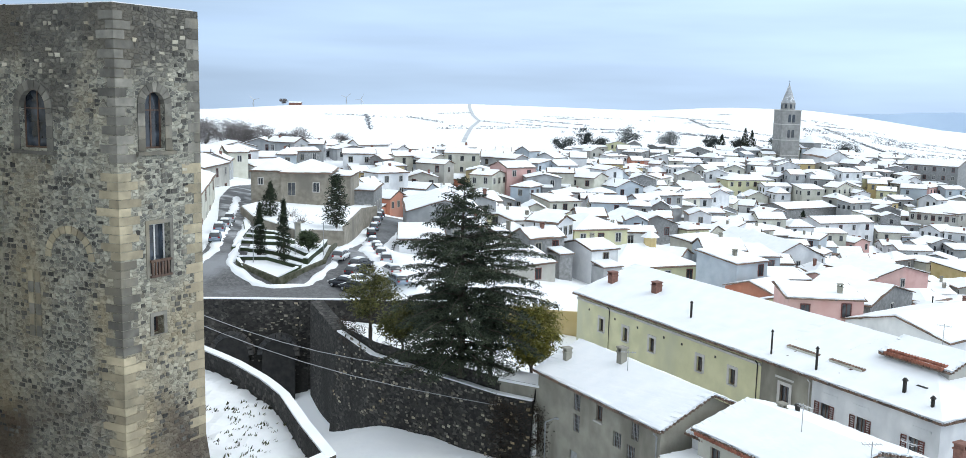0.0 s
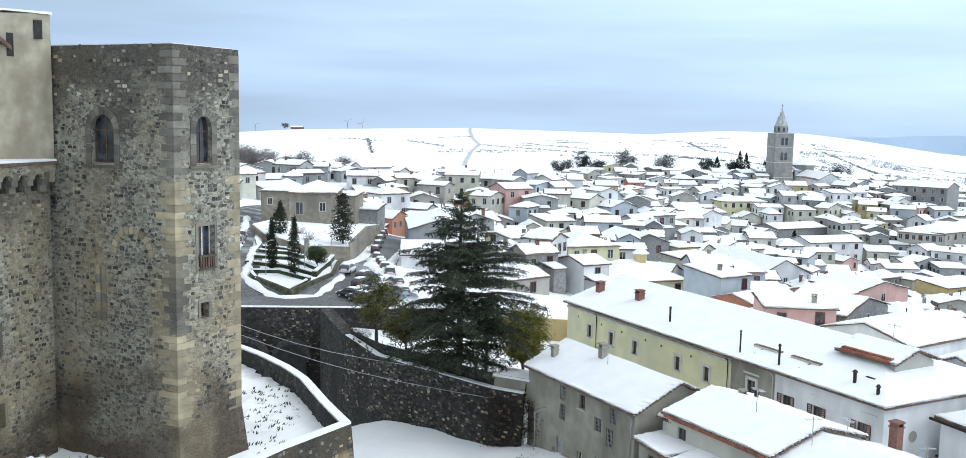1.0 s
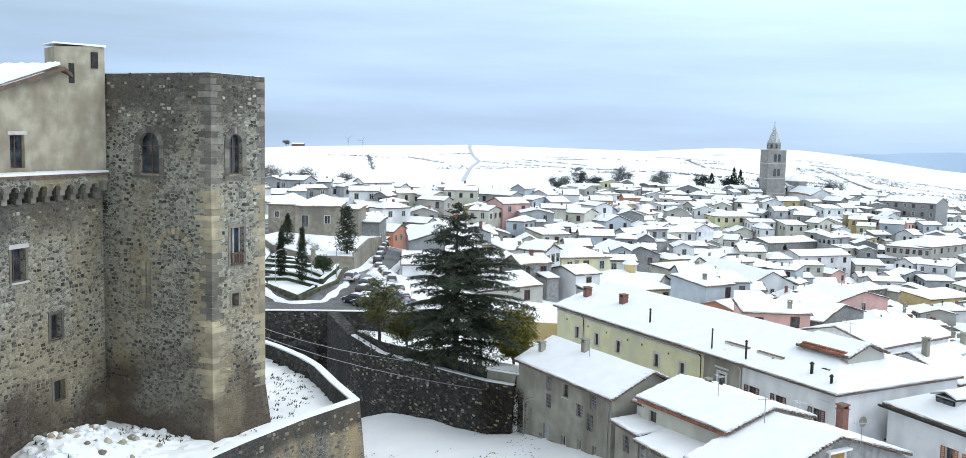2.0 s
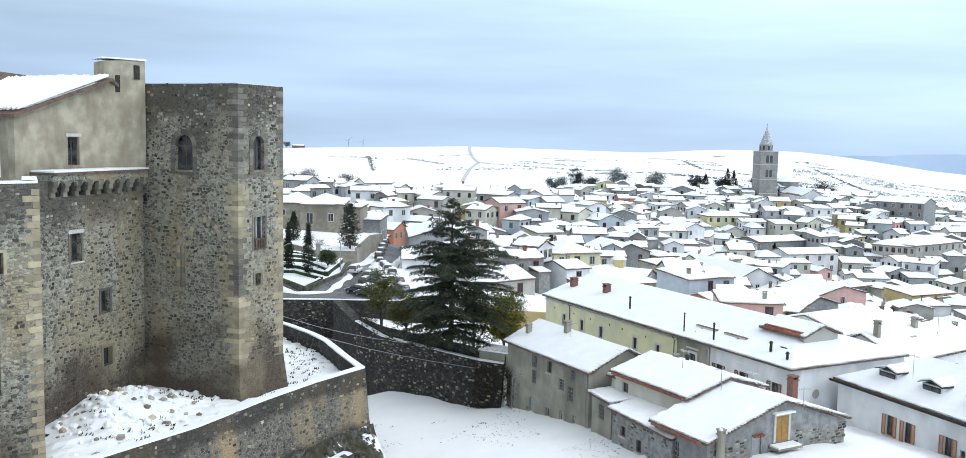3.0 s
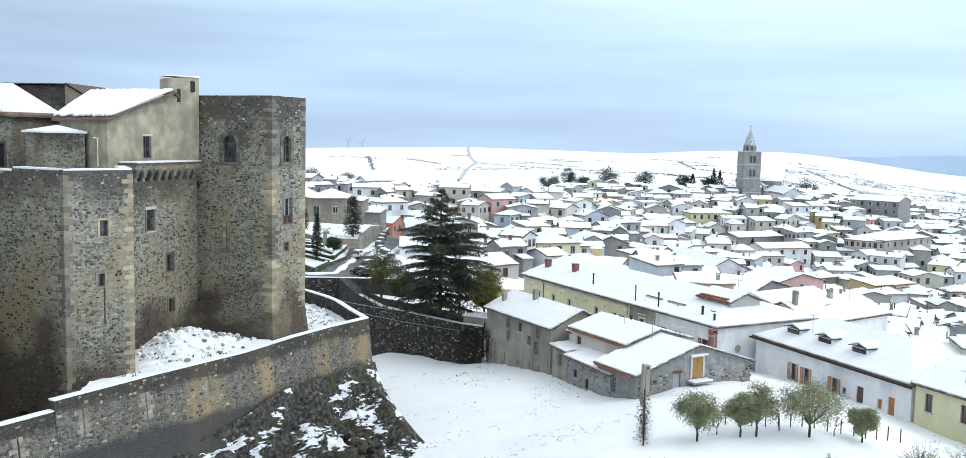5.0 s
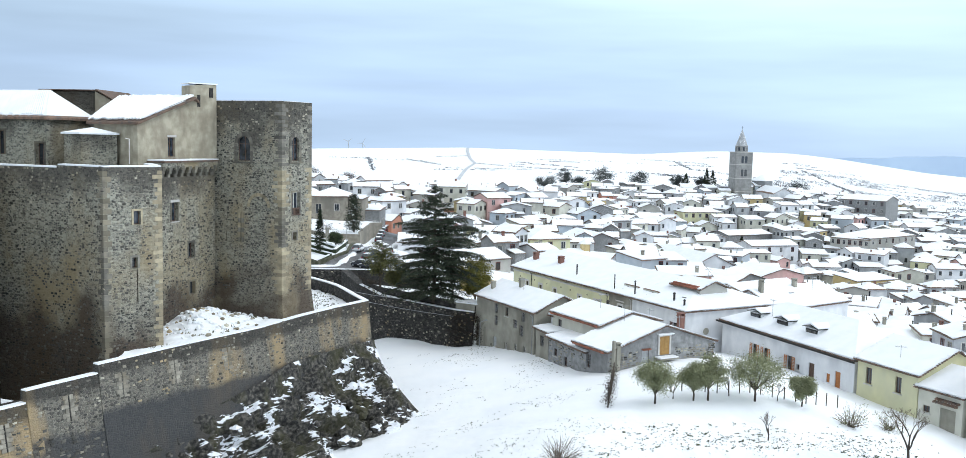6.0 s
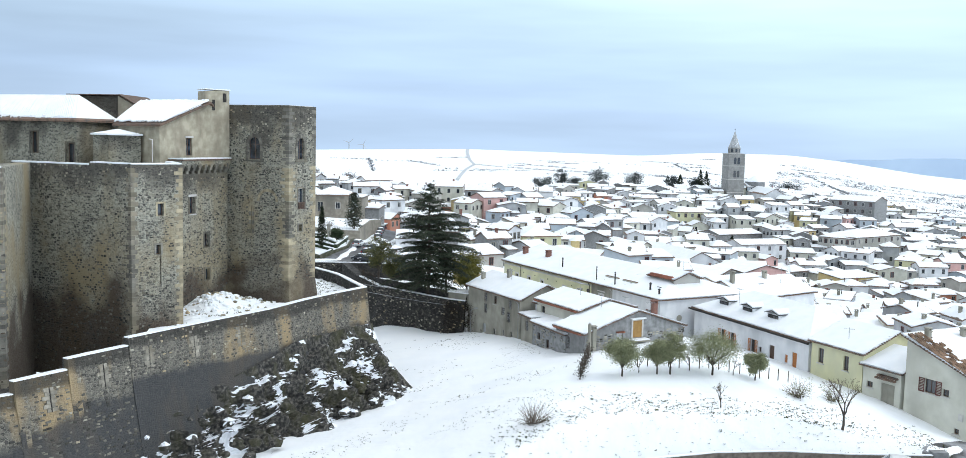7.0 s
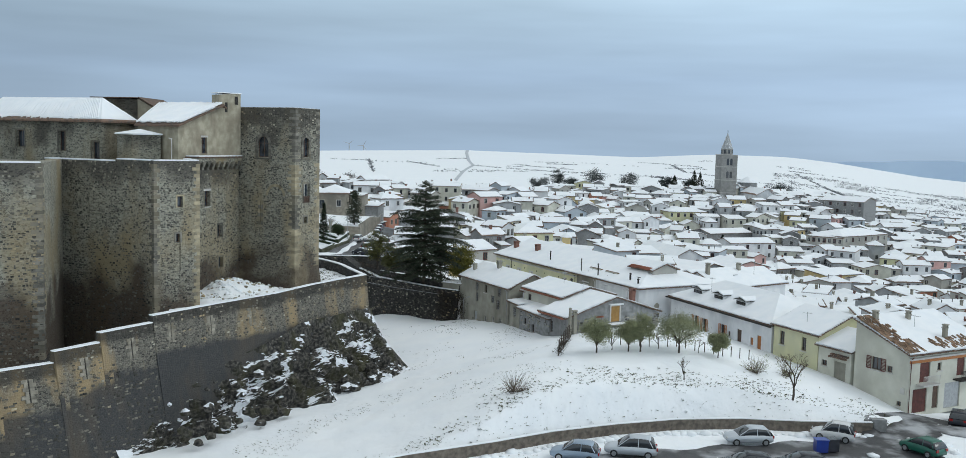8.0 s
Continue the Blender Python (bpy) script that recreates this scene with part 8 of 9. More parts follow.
great_cedar(-1.9, 69.5, 3.4, 16.4, "large dark cedar tree in the snowy garden")
broadleaf(3.5, 69.4, 3.3, 7.1, 1.95, LEAF_YELLOW, "yellow-green magnolia-like garden tree", trunk_h=1.9, n=64, per=190, size=0.19)
broadleaf(-6.9, 75.2, 3.3, 5.6, 2.0, LEAF_GARDEN, "rounded yellow-green garden tree", trunk_h=2.0)
broadleaf(-10.1, 79.2, 3.3, 7.6, 2.0, LEAF_GARDEN, "tall thin yellow-green garden tree", trunk_h=3.0, n=40, per=120)
for gx_, gy_, gr_ in ((-8.4, 75.9, 0.8), (-6.0, 74.0, 0.6), (-2.6, 70.9, 0.7), (0.2, 68.6, 0.6), (-11.4, 79.4, 1.1), (-12.6, 81.6, 1.2), (2.2, 67.2, 0.5)):
    broadleaf(gx_, gy_, 3.3, 1.5 * gr_ + 0.5, gr_, LEAF_DARK if gx_ > -10 else IVY, "low dark shrub beside the garden wall", name="shrub", trunk_h=0.2, n=16, per=60, size=0.13)
broadleaf(-4.6, 73.2, 3.3, 1.9, 1.4, LEAF_DARK, "low dark shrub in the garden", name="shrub", trunk_h=0.3, n=20, per=60)
broadleaf(0.4, 72.6, 3.3, 7.0, 1.6, NEEDLE, "dark evergreen beside the cedar", trunk_h=3.2, n=26)
fir(-20.4, 124.0, 7.5, 7.4, 2.3, "dark blue-green fir tree with snow on its boughs", name="fir_tree", n=90, dens=26, snowy=0.35)
cypress(-26.6, 107.6, 6.1, 6.4, 0.72); cypress(-23.6, 106.5, 5.6, 7.5, 0.8); cypress(-30.9, 131.2, 7.5, 5.1, 1.3, "dark bushy cypress in the street garden")
broadleaf(-21.7, 111.5, 6.0, 3.0, 1.3, LEAF_DARK, "rounded dark holm oak", trunk_h=0.6, n=30, name="small_tree")
for ox, oy, oh, orr in ((18.6, 21.1, 3.6, 1.5), (21.9, 22.3, 3.3, 1.05), (23.2, 22.9, 3.7, 1.25), (27.2, 23.6, 4.1, 2.05), (31.4, 24.6, 2.7, 0.95)):
    broadleaf(ox, oy, H(ox, oy), oh, orr, LEAF_OLIVE, "grey-green olive tree on the snowy slope", name="olive_tree", trunk_h=oh * 0.25, n=52, per=260, size=0.105, squash=0.8)
for ox, oy, oh in ((20.3, 22.6, 2.6), (25.2, 24.2, 2.4), (29.4, 24.8, 2.2)):
    bare_tree(ox, oy, H(ox, oy), oh, "thin leafless vine stock among the olives", name="vine", seed=int(ox), depth_=4, spread_=0.9)
bare_tree(36.3, 15.8, H(36.3, 15.8), 5.4, "leafless fruit tree on the snowy bank", seed=3, spread_=0.75)
bare_tree(26.4, 17.0, H(26.4, 17.0), 2.9, "small leafless tree on the bank", seed=5, depth_=4, spread_=0.8)
bush(10.3, 10.9, H(10.3, 10.9), 2.0, 90, "tangled leafless bush on the bank", leaf=None)
bush(34.5, 22.0, H(34.5, 22.0), 1.8, 60, "leafy brown-green bush on the slope", leaf=LEAF_OLIVE)
bush(38.0, 23.0, H(38.0, 23.0), 1.5, 50, "leafy brown-green bush on the slope", leaf=LEAF_OLIVE)
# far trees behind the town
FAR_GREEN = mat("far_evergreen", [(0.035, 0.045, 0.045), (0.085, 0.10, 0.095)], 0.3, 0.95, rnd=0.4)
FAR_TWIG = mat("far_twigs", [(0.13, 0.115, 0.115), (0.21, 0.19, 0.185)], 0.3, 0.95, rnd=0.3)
for fx, fy, fh_, fr_ in ((-91, 372, 12, 5), (-98, 370, 11, 5), (-106, 376, 13, 6), (-113, 372, 12, 6), (-120, 380, 13, 6), (-76, 372, 12, 4.5), (-60, 376, 11, 4.5), (-84, 380, 9, 4), (-126, 376, 12, 6), (-102, 384, 12, 6)):
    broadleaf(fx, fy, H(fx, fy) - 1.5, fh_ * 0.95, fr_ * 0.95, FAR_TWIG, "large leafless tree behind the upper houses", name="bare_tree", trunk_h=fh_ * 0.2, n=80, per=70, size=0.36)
for fx, fy, fh_, fr_ in ((-52, 372, 8, 6), (-46, 374, 7, 4), (-68, 366, 8, 3.5), (33, 424, 9, 5), (42, 426, 13, 4), (50, 422, 8, 5), (62, 424, 13, 6), (80, 424, 10, 6), (100, 426, 9, 4), (112, 424, 8, 4), (128, 422, 10, 4), (160, 424, 10, 6.5)):
    broadleaf(fx, fy, H(fx, fy) - 1.0, fh_ * 0.95, fr_ * 0.85, FAR_GREEN, "dark evergreen tree behind the roofs", name="evergreen_tree", n=30, per=120, size=0.42)
for fx, fy, fh_ in ((103, 420, 9), (113, 419, 12), (116.5, 421, 11), (86, 300, 9), (96, 285, 10)):
    cypress(fx, fy, H(fx, fy) - 0.5, fh_, 2.0)
# scrub on the far right hillside and hedge lines on the hills
rngs = random.Random(8)
bm = bmesh.new()
for i in range(5200):
    y = rngs.uniform(560, 960); x = y * rngs.uniform(0.33, 0.68)
    if noise.noise(Vector((x / 45, y / 90, 1))) + 0.5 * noise.noise(Vector((x / 14, y / 25, 3))) > 0.05:
        leaves(bm, (x, y, H(x, y) + 0.5), rngs.uniform(1.2, 2.6), 7, rngs.uniform(0.5, 1.1), rngs, 0.4)
# thin field edges, low banks and single bushes
HEDGES = [(-140, 1051, -73, 569, 0.9), (231, 1100, 203, 881, 0.6), (203, 881, 275, 760, 0.7), (215, 1254, 255, 1022, 0.5), (349, 987, 319, 809, 0.7), (319, 809, 309, 734, 0.8), (-87, 971, -38, 760, 0.3), (33, 955, 85, 803, 0.4), (-10.8, 861, 60, 700, 0.4), (60, 700, 150, 640, 0.4)]
for k in range(26):
    x, y = rngs.uniform(-200, 420), rngs.uniform(560, 1250)
    HEDGES.append((x, y, x + rngs.uniform(20, 80), y + rngs.uniform(-30, 30), rngs.uniform(0.12, 0.35)))
for x0, y0, x1, y1, dn in HEDGES:
    for i in range(60):
        f = i / 60
        x, y = x0 + (x1 - x0) * f + rngs.gauss(0, 1.0), y0 + (y1 - y0) * f + rngs.gauss(0, 3)
        if rngs.random() < dn * 1.7:
            leaves(bm, (x, y, H(x, y) + 0.3), 1.3, 7, 1.1, rngs, 0.35)
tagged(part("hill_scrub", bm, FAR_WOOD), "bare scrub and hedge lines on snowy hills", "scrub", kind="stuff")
ribbon("track", [(-13.5, 470), (-13.7, 527), (-13.7, 655), (-10.8, 861), (-20.4, 1060), (-33, 1416), (-44, 1900)], lambda s: 2.2 + 4.0 * s, mat("frozen_track", [(0.42, 0.44, 0.47), (0.62, 0.64, 0.67)], 0.2, 0.95), "dark farm track up the snowy hill", lift=0.3)
# wind turbines and a farmstead on the skyline
for x, z in ((-400, 13), (-359, 9), (-655, 1)):
    t = thing("wind_turbine", pose(x, 2600, z), "pale far-off wind turbine on the skyline", "wind turbine", "skyline turbines")
    bm = bmesh.new(); tube(bm, [(0, 0, -60), (0, 0, 0)], [1.2, 0.8], 6); part("mast", bm, ZINC, t)
    for k in range(3):
        a = 0.5 + x * 0.01 + k * 2.094
        bm = bmesh.new(); tube(bm, [(0, -1, 0), (17 * math.cos(a), -1, 17 * math.sin(a))], [0.9, 0.2], 4); part("blade", bm, ZINC, t)
broadleaf(-436, 1975, H(-436, 1975), 13, 8, FAR_TWIG, "lone tree on the far ridge", name="small_tree", n=30, per=40, size=1.4)
house((-424, 1975), (-398, 1975), 10, H(-410, 1975) - 2, H(-410, 1975) + 4, "gable_u", 2.5, BRICK, "far farmhouse on the ridge", front=[])
# distant range; its pale blue base colour stands in for haze
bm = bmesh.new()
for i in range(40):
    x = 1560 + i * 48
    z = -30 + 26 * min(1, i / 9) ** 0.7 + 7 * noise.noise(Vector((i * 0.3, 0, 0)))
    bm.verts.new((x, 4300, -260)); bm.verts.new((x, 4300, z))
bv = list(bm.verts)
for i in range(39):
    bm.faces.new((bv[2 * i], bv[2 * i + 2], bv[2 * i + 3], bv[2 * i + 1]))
tagged(part("backdrop", bm, mat("haze_blue", [(0.56, 0.66, 0.78), (0.62, 0.72, 0.83)], 0.004, 1.0)), "far range of hills coloured in haze blue", "backdrop", kind="structure")

# tufts and earth showing on the bank
bm = bmesh.new()
KX, KY = [k[0] for k in KERB], [k[1] for k in KERB]
def snow_z(x, y):
    """Height of the snow sheet itself, with its drifts."""
    i, j = int(np.searchsorted(gx, x)) - 1, int(np.searchsorted(gy, y)) - 1
    fx_, fy_ = (x - gx[i]) / (gx[i + 1] - gx[i]), (y - gy[j]) / (gy[j + 1] - gy[j])
    return float((GZ[j, i] * (1 - fx_) + GZ[j, i + 1] * fx_) * (1 - fy_) + (GZ[j + 1, i] * (1 - fx_) + GZ[j + 1, i + 1] * fx_) * fy_)
def tuft(bm, x, y, size, n):
    """A low clump of broad blades, half sunk in the snow."""
    z = snow_z(x, y) - 0.02
    for _ in range(n):
        a, sz_ = rngs.uniform(0, 6.28), size * rngs.uniform(0.6, 1.3)
        p = Vector((x + rngs.gauss(0, size * 0.5), y + rngs.gauss(0, size * 0.4), z))
        d, w__ = Vector((math.cos(a), math.sin(a), 0.7)) * sz_, Vector((-math.sin(a), math.cos(a), 0.1)) * sz_ * 0.45
        bm.faces.new([bm.verts.new(p), bm.verts.new(p + d * 0.5 + w__), bm.verts.new(p + d), bm.verts.new(p + d * 0.5 - w__)])
for i in range(12500):
    x, y = rngs.uniform(0, 46), rngs.uniform(2, 26)
    up = y - np.interp(x, KX, KY)
    if up < 0.7 or up > 10.5:
        continue
    keep = 0.8 + 0.6 * noise.noise(Vector((x * 0.16, y * 0.16, 4))) + 0.5 * noise.noise(Vector((x * 0.7, y * 0.9, 8))) - 0.22 * max(0, up - 3.4) - 0.4 * max(0, 0.9 - up) - 0.25 * (x < 7)
    if rngs.random() < keep:
        tuft(bm, x, y, rngs.uniform(0.06, 0.12) if rngs.random() < 0.95 else 0.18, rngs.choice((3, 4, 5)))
for i in range(9000):
    x, y = rngs.uniform(-14, 16), rngs.uniform(4, 62)
    if noise.noise(Vector((x * 0.15, y * 0.15, 7))) + 0.4 * noise.noise(Vector((x * 0.5, y * 0.8, 2))) > 0.2:
        tuft(bm, x, y, rngs.uniform(0.04, 0.1), 3)
tagged(part("grass_tufts", bm, SCRUB), "grass tufts poking through snow on the bank", "grass", kind="stuff")


# ---- cars ----
def loft(sections):
    """A smooth closed skin through half sections given from the bottom middle to the top middle, mirrored."""
    bm = bmesh.new()
    rings = []
    for x, half in sections:
        full = half + [(-y, z) for y, z in half[-2:0:-1]]
        rings.append([bm.verts.new((x, y, z)) for y, z in full])
    k = len(rings[0])
    for a, b in zip(rings, rings[1:]):
        for i in range(k):
            bm.faces.new((a[i], a[(i + 1) % k], b[(i + 1) % k], b[i]))
    bm.faces.new(rings[0][::-1]); bm.faces.new(rings[-1])
    bmesh.ops.recalc_face_normals(bm, faces=bm.faces)
    return bm


RUBBER = mat("tyre_rubber", [(0.015, 0.015, 0.015), (0.03, 0.03, 0.03)], 4, 0.8)
LAMP_GLASS = mat("lamp_glass", [(0.6, 0.6, 0.6), (0.75, 0.75, 0.75)], 4, 0.15)
TAIL = mat("tail_lamp", [(0.3, 0.01, 0.01), (0.4, 0.02, 0.02)], 4, 0.2)


def car(x, y, z, ang, paint, label, long_=4.1, tall_=1.5, snow=False, back="hatch", group="parked cars"):
    t = thing("car", pose(x, y, z, 0, 0, ang) @ Matrix.Scale(0.84 if snow else 1.0, 4), label, "car", group)
    l, h = long_ / 2, tall_
    rows = []
    for f, zt, zb, hw in ((-1.0, 0.62, 0.44, 0.6), (-0.975, 0.8, 0.33, 0.72), (-0.88, 0.93, 0.27, 0.80), (-0.5, 0.96, 0.24, 0.84), (0, 0.96, 0.24, 0.85), (0.35, 0.94, 0.24, 0.85), (0.6, 0.87, 0.24, 0.84), (0.85, 0.75, 0.27, 0.79), (0.96, 0.63, 0.33, 0.68), (1.0, 0.5, 0.42, 0.52)):
        rows.append((f * l, [(0, zb), (hw * 0.85, zb), (hw, zb + 0.05), (hw * 1.01, (zt + zb) / 2), (hw * 0.95, zt - 0.05), (hw * 0.8, zt), (0, zt + 0.02)]))
    part("body", loft(rows), paint, t, smooth=True)
    r_ = -0.95 if back == "hatch" else -0.72
    cab = ((r_, 0.93), (r_ + 0.1, h - 0.22), (r_ + 0.2, h - 0.08), (r_ + 0.42, h), (-0.12, h + 0.02), (0.06, h - 0.03), (0.2, h - 0.16), (0.5, 0.93))
    side = lambda z: 0.79 - (z - 0.9) * 0.26
    part("cabin_glass", loft([(f * l, [(0, 0.88), (0.79, 0.88), (side(z - 0.05), max(0.9, z - 0.05)), (side(z) - 0.1, z), (0, z + 0.015)]) for f, z in cab]), WINDOW_DARK, t, smooth=True)
    part("roof", loft([(f * l, [(0, z - 0.02), (side(z), z - 0.06), (side(z) + 0.005, z - 0.045), (side(z) - 0.09, z + 0.015), (0, z + 0.035)]) for f, z in cab[2:6]]), paint, t, smooth=True)
    for px, qx in ((0.06, 0.48), (-0.28, -0.27), (r_ + 0.3, r_ + 0.12)):
        for sy in (-1, 1):
            bm = bmesh.new(); tube(bm, [(px * l, sy * (side(h) - 0.02), h - 0.04), (qx * l, sy * 0.79, 0.92)], 0.035, 5); part("pillar", bm, paint, t)
    rear = r_ * l
    for sx in (-l + 0.75, l - 0.8):
        for sy in (-0.78, 0.78):
            bm = bmesh.new(); tube(bm, [(sx, sy - 0.1, 0.31), (sx, sy + 0.1, 0.31)], 0.31, 14); w_ = part("wheel", bm, RUBBER, t)
            bm = bmesh.new(); tube(bm, [(sx, sy - 0.112, 0.31), (sx, sy + 0.112, 0.31)], 0.2, 10); part("rim", bm, ZINC, w_)
    for sy in (-0.6, 0.6):
        part("headlight", boxes((l - 0.06, sy - 0.18, 0.6, l + 0.015, sy + 0.18, 0.74)), LAMP_GLASS, t)
        part("tail_light", boxes((-l - 0.015, sy - 0.14, 0.66, -l + 0.08, sy + 0.14, 0.86)), TAIL, t)
    if snow:
        part("snow", loft([(f * l, [(0, z), (0.52, z), (0.58, z + 0.04), (0.48, z + 0.1), (0, z + 0.12)]) for f, z in cab[2:6]]), SNOW, t, smooth=True)
        part("snow", loft([(f * l, [(0, z), (0.62, z), (0.66, z + 0.03), (0.55, z + 0.08), (0, z + 0.09)]) for f, z in ((0.52, 0.92), (0.7, 0.85), (0.86, 0.77))]), SNOW, t, smooth=True)
    return t


SILVER = mat("silver_paint", [(0.52, 0.55, 0.59), (0.58, 0.61, 0.65)], 1, 0.3, metal=0.3)
STEEL_BLUE = mat("steel_blue_paint", [(0.26, 0.33, 0.42), (0.31, 0.38, 0.47)], 1, 0.3, metal=0.3)
WHITE_CAR = mat("white_car_paint", [(0.66, 0.66, 0.66), (0.72, 0.72, 0.72)], 1, 0.3)
GREEN_CAR = mat("green_car_paint", [(0.015, 0.10, 0.07), (0.02, 0.13, 0.09)], 1, 0.3)
DARK_CAR = mat("dark_car_paint", [(0.02, 0.022, 0.03), (0.035, 0.038, 0.05)], 1, 0.25)
BLUE_CAR = mat("blue_car_paint", [(0.01, 0.03, 0.22), (0.015, 0.05, 0.32)], 1, 0.3)
RED_CAR = mat("dark_red_car_paint", [(0.16, 0.02, 0.02), (0.2, 0.03, 0.03)], 1, 0.3)
G = "cars in the car park"
car(19.9, 5.6, 0.06, 172, SILVER, "silver people carrier parked in slush", 4.3, 1.62, group=G)
car(15.2, 4.2, 0.06, 168, STEEL_BLUE, "steel-blue hatchback parked in slush", 4.0, 1.5, group=G)
car(30.6, 9.6, 0.06, 184, SILVER, "silver hatchback parked below the bank", 4.1, 1.46, group=G)
car(38.6, 11.4, 0.06, 155, WHITE_CAR, "white compact off-roader parked by the wall", 3.7, 1.62, group=G)
car(45.0, 8.2, 0.06, 120, GREEN_CAR, "dark green hatchback beside a snow bank", 3.7, 1.45, group=G)
car(28.6, 2.6, 0.06, 175, DARK_CAR, "black estate car in the car park", 4.4, 1.45, group=G)
car(33.0, 3.0, 0.06, 178, DARK_CAR, "black saloon in the car park", 4.3, 1.42, group=G)
car(53.5, 19.0, H(53.5, 19.0) + 0.06, 60, DARK_CAR, "dark blue car parked by the cream house", 3.9, 1.45, group=G)
P_ = (DARK_CAR, SILVER, STEEL_BLUE, WHITE_CAR, BLUE_CAR, RED_CAR)
rngc = random.Random(4)
for i, (x, y) in enumerate(((-12.3, 111.5), (-13.4, 115.5), (-14.4, 121.5), (-15.5, 128.0), (-16.7, 133.5), (-18.0, 142.3), (-18.4, 148.5), (-18.8, 155), (-19.2, 161.5), (-19.6, 168))):
    car(x, y, H(x, y) + 0.1, 98, rngc.choice(P_[:4]), "snow-dusted car parked along the street", rngc.uniform(3.7, 4.2), 1.45, True, group="cars along the street")
for x, y, a, p in ((-22.0, 158, 95, BLUE_CAR), (-17.4, 109.5, 80, WHITE_CAR), (-14.7, 107.3, 60, DARK_CAR), (-14.9, 105.0, 62, DARK_CAR), (-14.4, 103.0, 60, SILVER), (-16.0, 101.6, 150, DARK_CAR), (-14.5, 99.6, 150, DARK_CAR), (-11.2, 106.4, 120, WHITE_CAR), (-10.2, 103.6, 120, STEEL_BLUE), (9.3, 99, 30, BLUE_CAR)):
    car(x, y, (square_z(x, y) if y < 112 and x < 0 else H(x, y) if y != 99 else 0.5) + 0.05, a, p, "snow-dusted car parked in the square", 3.9, 1.45, True, group="cars in the square")
for i, (x, y) in enumerate(((-33.3, 112.6), (-34.6, 118.8), (-35.1, 123.2), (-36.4, 130.1))):
    car(x, y, H(x, y) + 0.1, 103, rngc.choice(P_[:4]), "car parked on the uphill street", 3.9, 1.45, True, group="cars on the uphill street")

# ---- small things ----
for k, (x, y) in enumerate(((36.2, 7.6), (37.2, 7.9))):
    t = thing("waste_bin", pose(x, y, 0.06, 0, 0, 10 * k), "blue wheeled plastic waste bin" if k == 0 else "dark wheeled waste bin", "waste bin")
    m_ = BLUE_CAR if k == 0 else DARK_CAR
    bm = bmesh.new(); prism(bm, [(-0.5, -0.4), (0.5, -0.4), (0.5, 0.4), (-0.5, 0.4)], 0.12, 1.1); part("body", bm, m_, t)
    part("lid", boxes((-0.55, -0.45, 1.104, 0.55, 0.45, 1.2)), m_, t)
    for sx in (-0.4, 0.4):
        bm = bmesh.new(); tube(bm, [(sx, 0.3, 0.1), (sx + 0.06, 0.3, 0.1)], 0.1, 8); part("wheel", bm, RUBBER, t)
# snow banks ploughed beside the parking
bm = bmesh.new()
rb = random.Random(3)
for x, y, r in [(x_, np.interp(x_, [k[0] for k in KERB], [k[1] for k in KERB]) - rb.uniform(0.5, 1.5), rb.uniform(0.25, 0.7)) for x_ in np.arange(8, 43, 0.7)] + [(41.5 + rb.gauss(0, 1.2), 4.5 + rb.gauss(0, 1), rb.uniform(0.4, 0.9)) for _ in range(14)] + [(47 + rb.gauss(0, 1.5), 10 + rb.gauss(0, 0.8), rb.uniform(0.4, 0.9)) for _ in range(12)]:
    rock_mesh(bm, (x, y, 0.05), r, rb, 0.45)
tagged(part("snow_bank", bm, SNOW, smooth=True), "ploughed heaps of snow along the car park", "snow bank", kind="stuff")
# fence posts on the slope
bm = bmesh.new(); tube(bm, [(17.2, 35.5, H(17.2, 35.5) - 0.4), (17.2, 35.5, 6.5), (17.2, 35.5, 6.9), (17.2, 35.5, 6.95)], [0.2, 0.17, 0.17, 0.1], 8)
cp_ = tagged(part("concrete_pole", bm, GREY_RENDER), "weathered grey concrete pole beside the stone house", "pole")
bm = bmesh.new(); tube(bm, [(17.2, 35.5, 6.952), (17.2, 35.5, 7.05), (17.2, 35.5, 7.12)], [0.12, 0.1, 0.02], 8); part("snow", bm, SNOW, cp_)
bm = bmesh.new(); riv = random.Random(12)
for i in range(70):
    f = riv.random() ** 0.8
    x, y = 16.9 - 2.0 * f + riv.gauss(0, 0.12), 33.0 - 12.0 * f
    leaves(bm, (x, y, H(x, y) + riv.uniform(0.0, 1.3 - 0.7 * f)), 0.4, 16, 0.13, riv)
tagged(part("ivy", bm, IVY), "dead creepers tangled along an old fence", "creeper", kind="stuff")
for i in range(6):
    x, y = 16.9 - i * 0.4, 33.0 - i * 2.4
    bm = bmesh.new(); tube(bm, [(x, y, H(x, y) - 0.3), (x + 0.05, y, H(x, y) + 1.7)], 0.06, 6)
    tagged(part("fence_post", bm, BARK), "grey wooden fence post on the slope", "fence post", group="fence posts on the slope")
for i in range(16):
    x, y = 20.5 + i * 0.98, 24.4 + 0.15 * i + 0.25 * math.sin(i)
    bm = bmesh.new(); tube(bm, [(x, y, H(x, y) - 0.2), (x, y, H(x, y) + 1.1)], 0.045, 5)
    tagged(part("vine_stake", bm, BARK), "short wooden vine stake in snow", "stake", group="vine stakes")
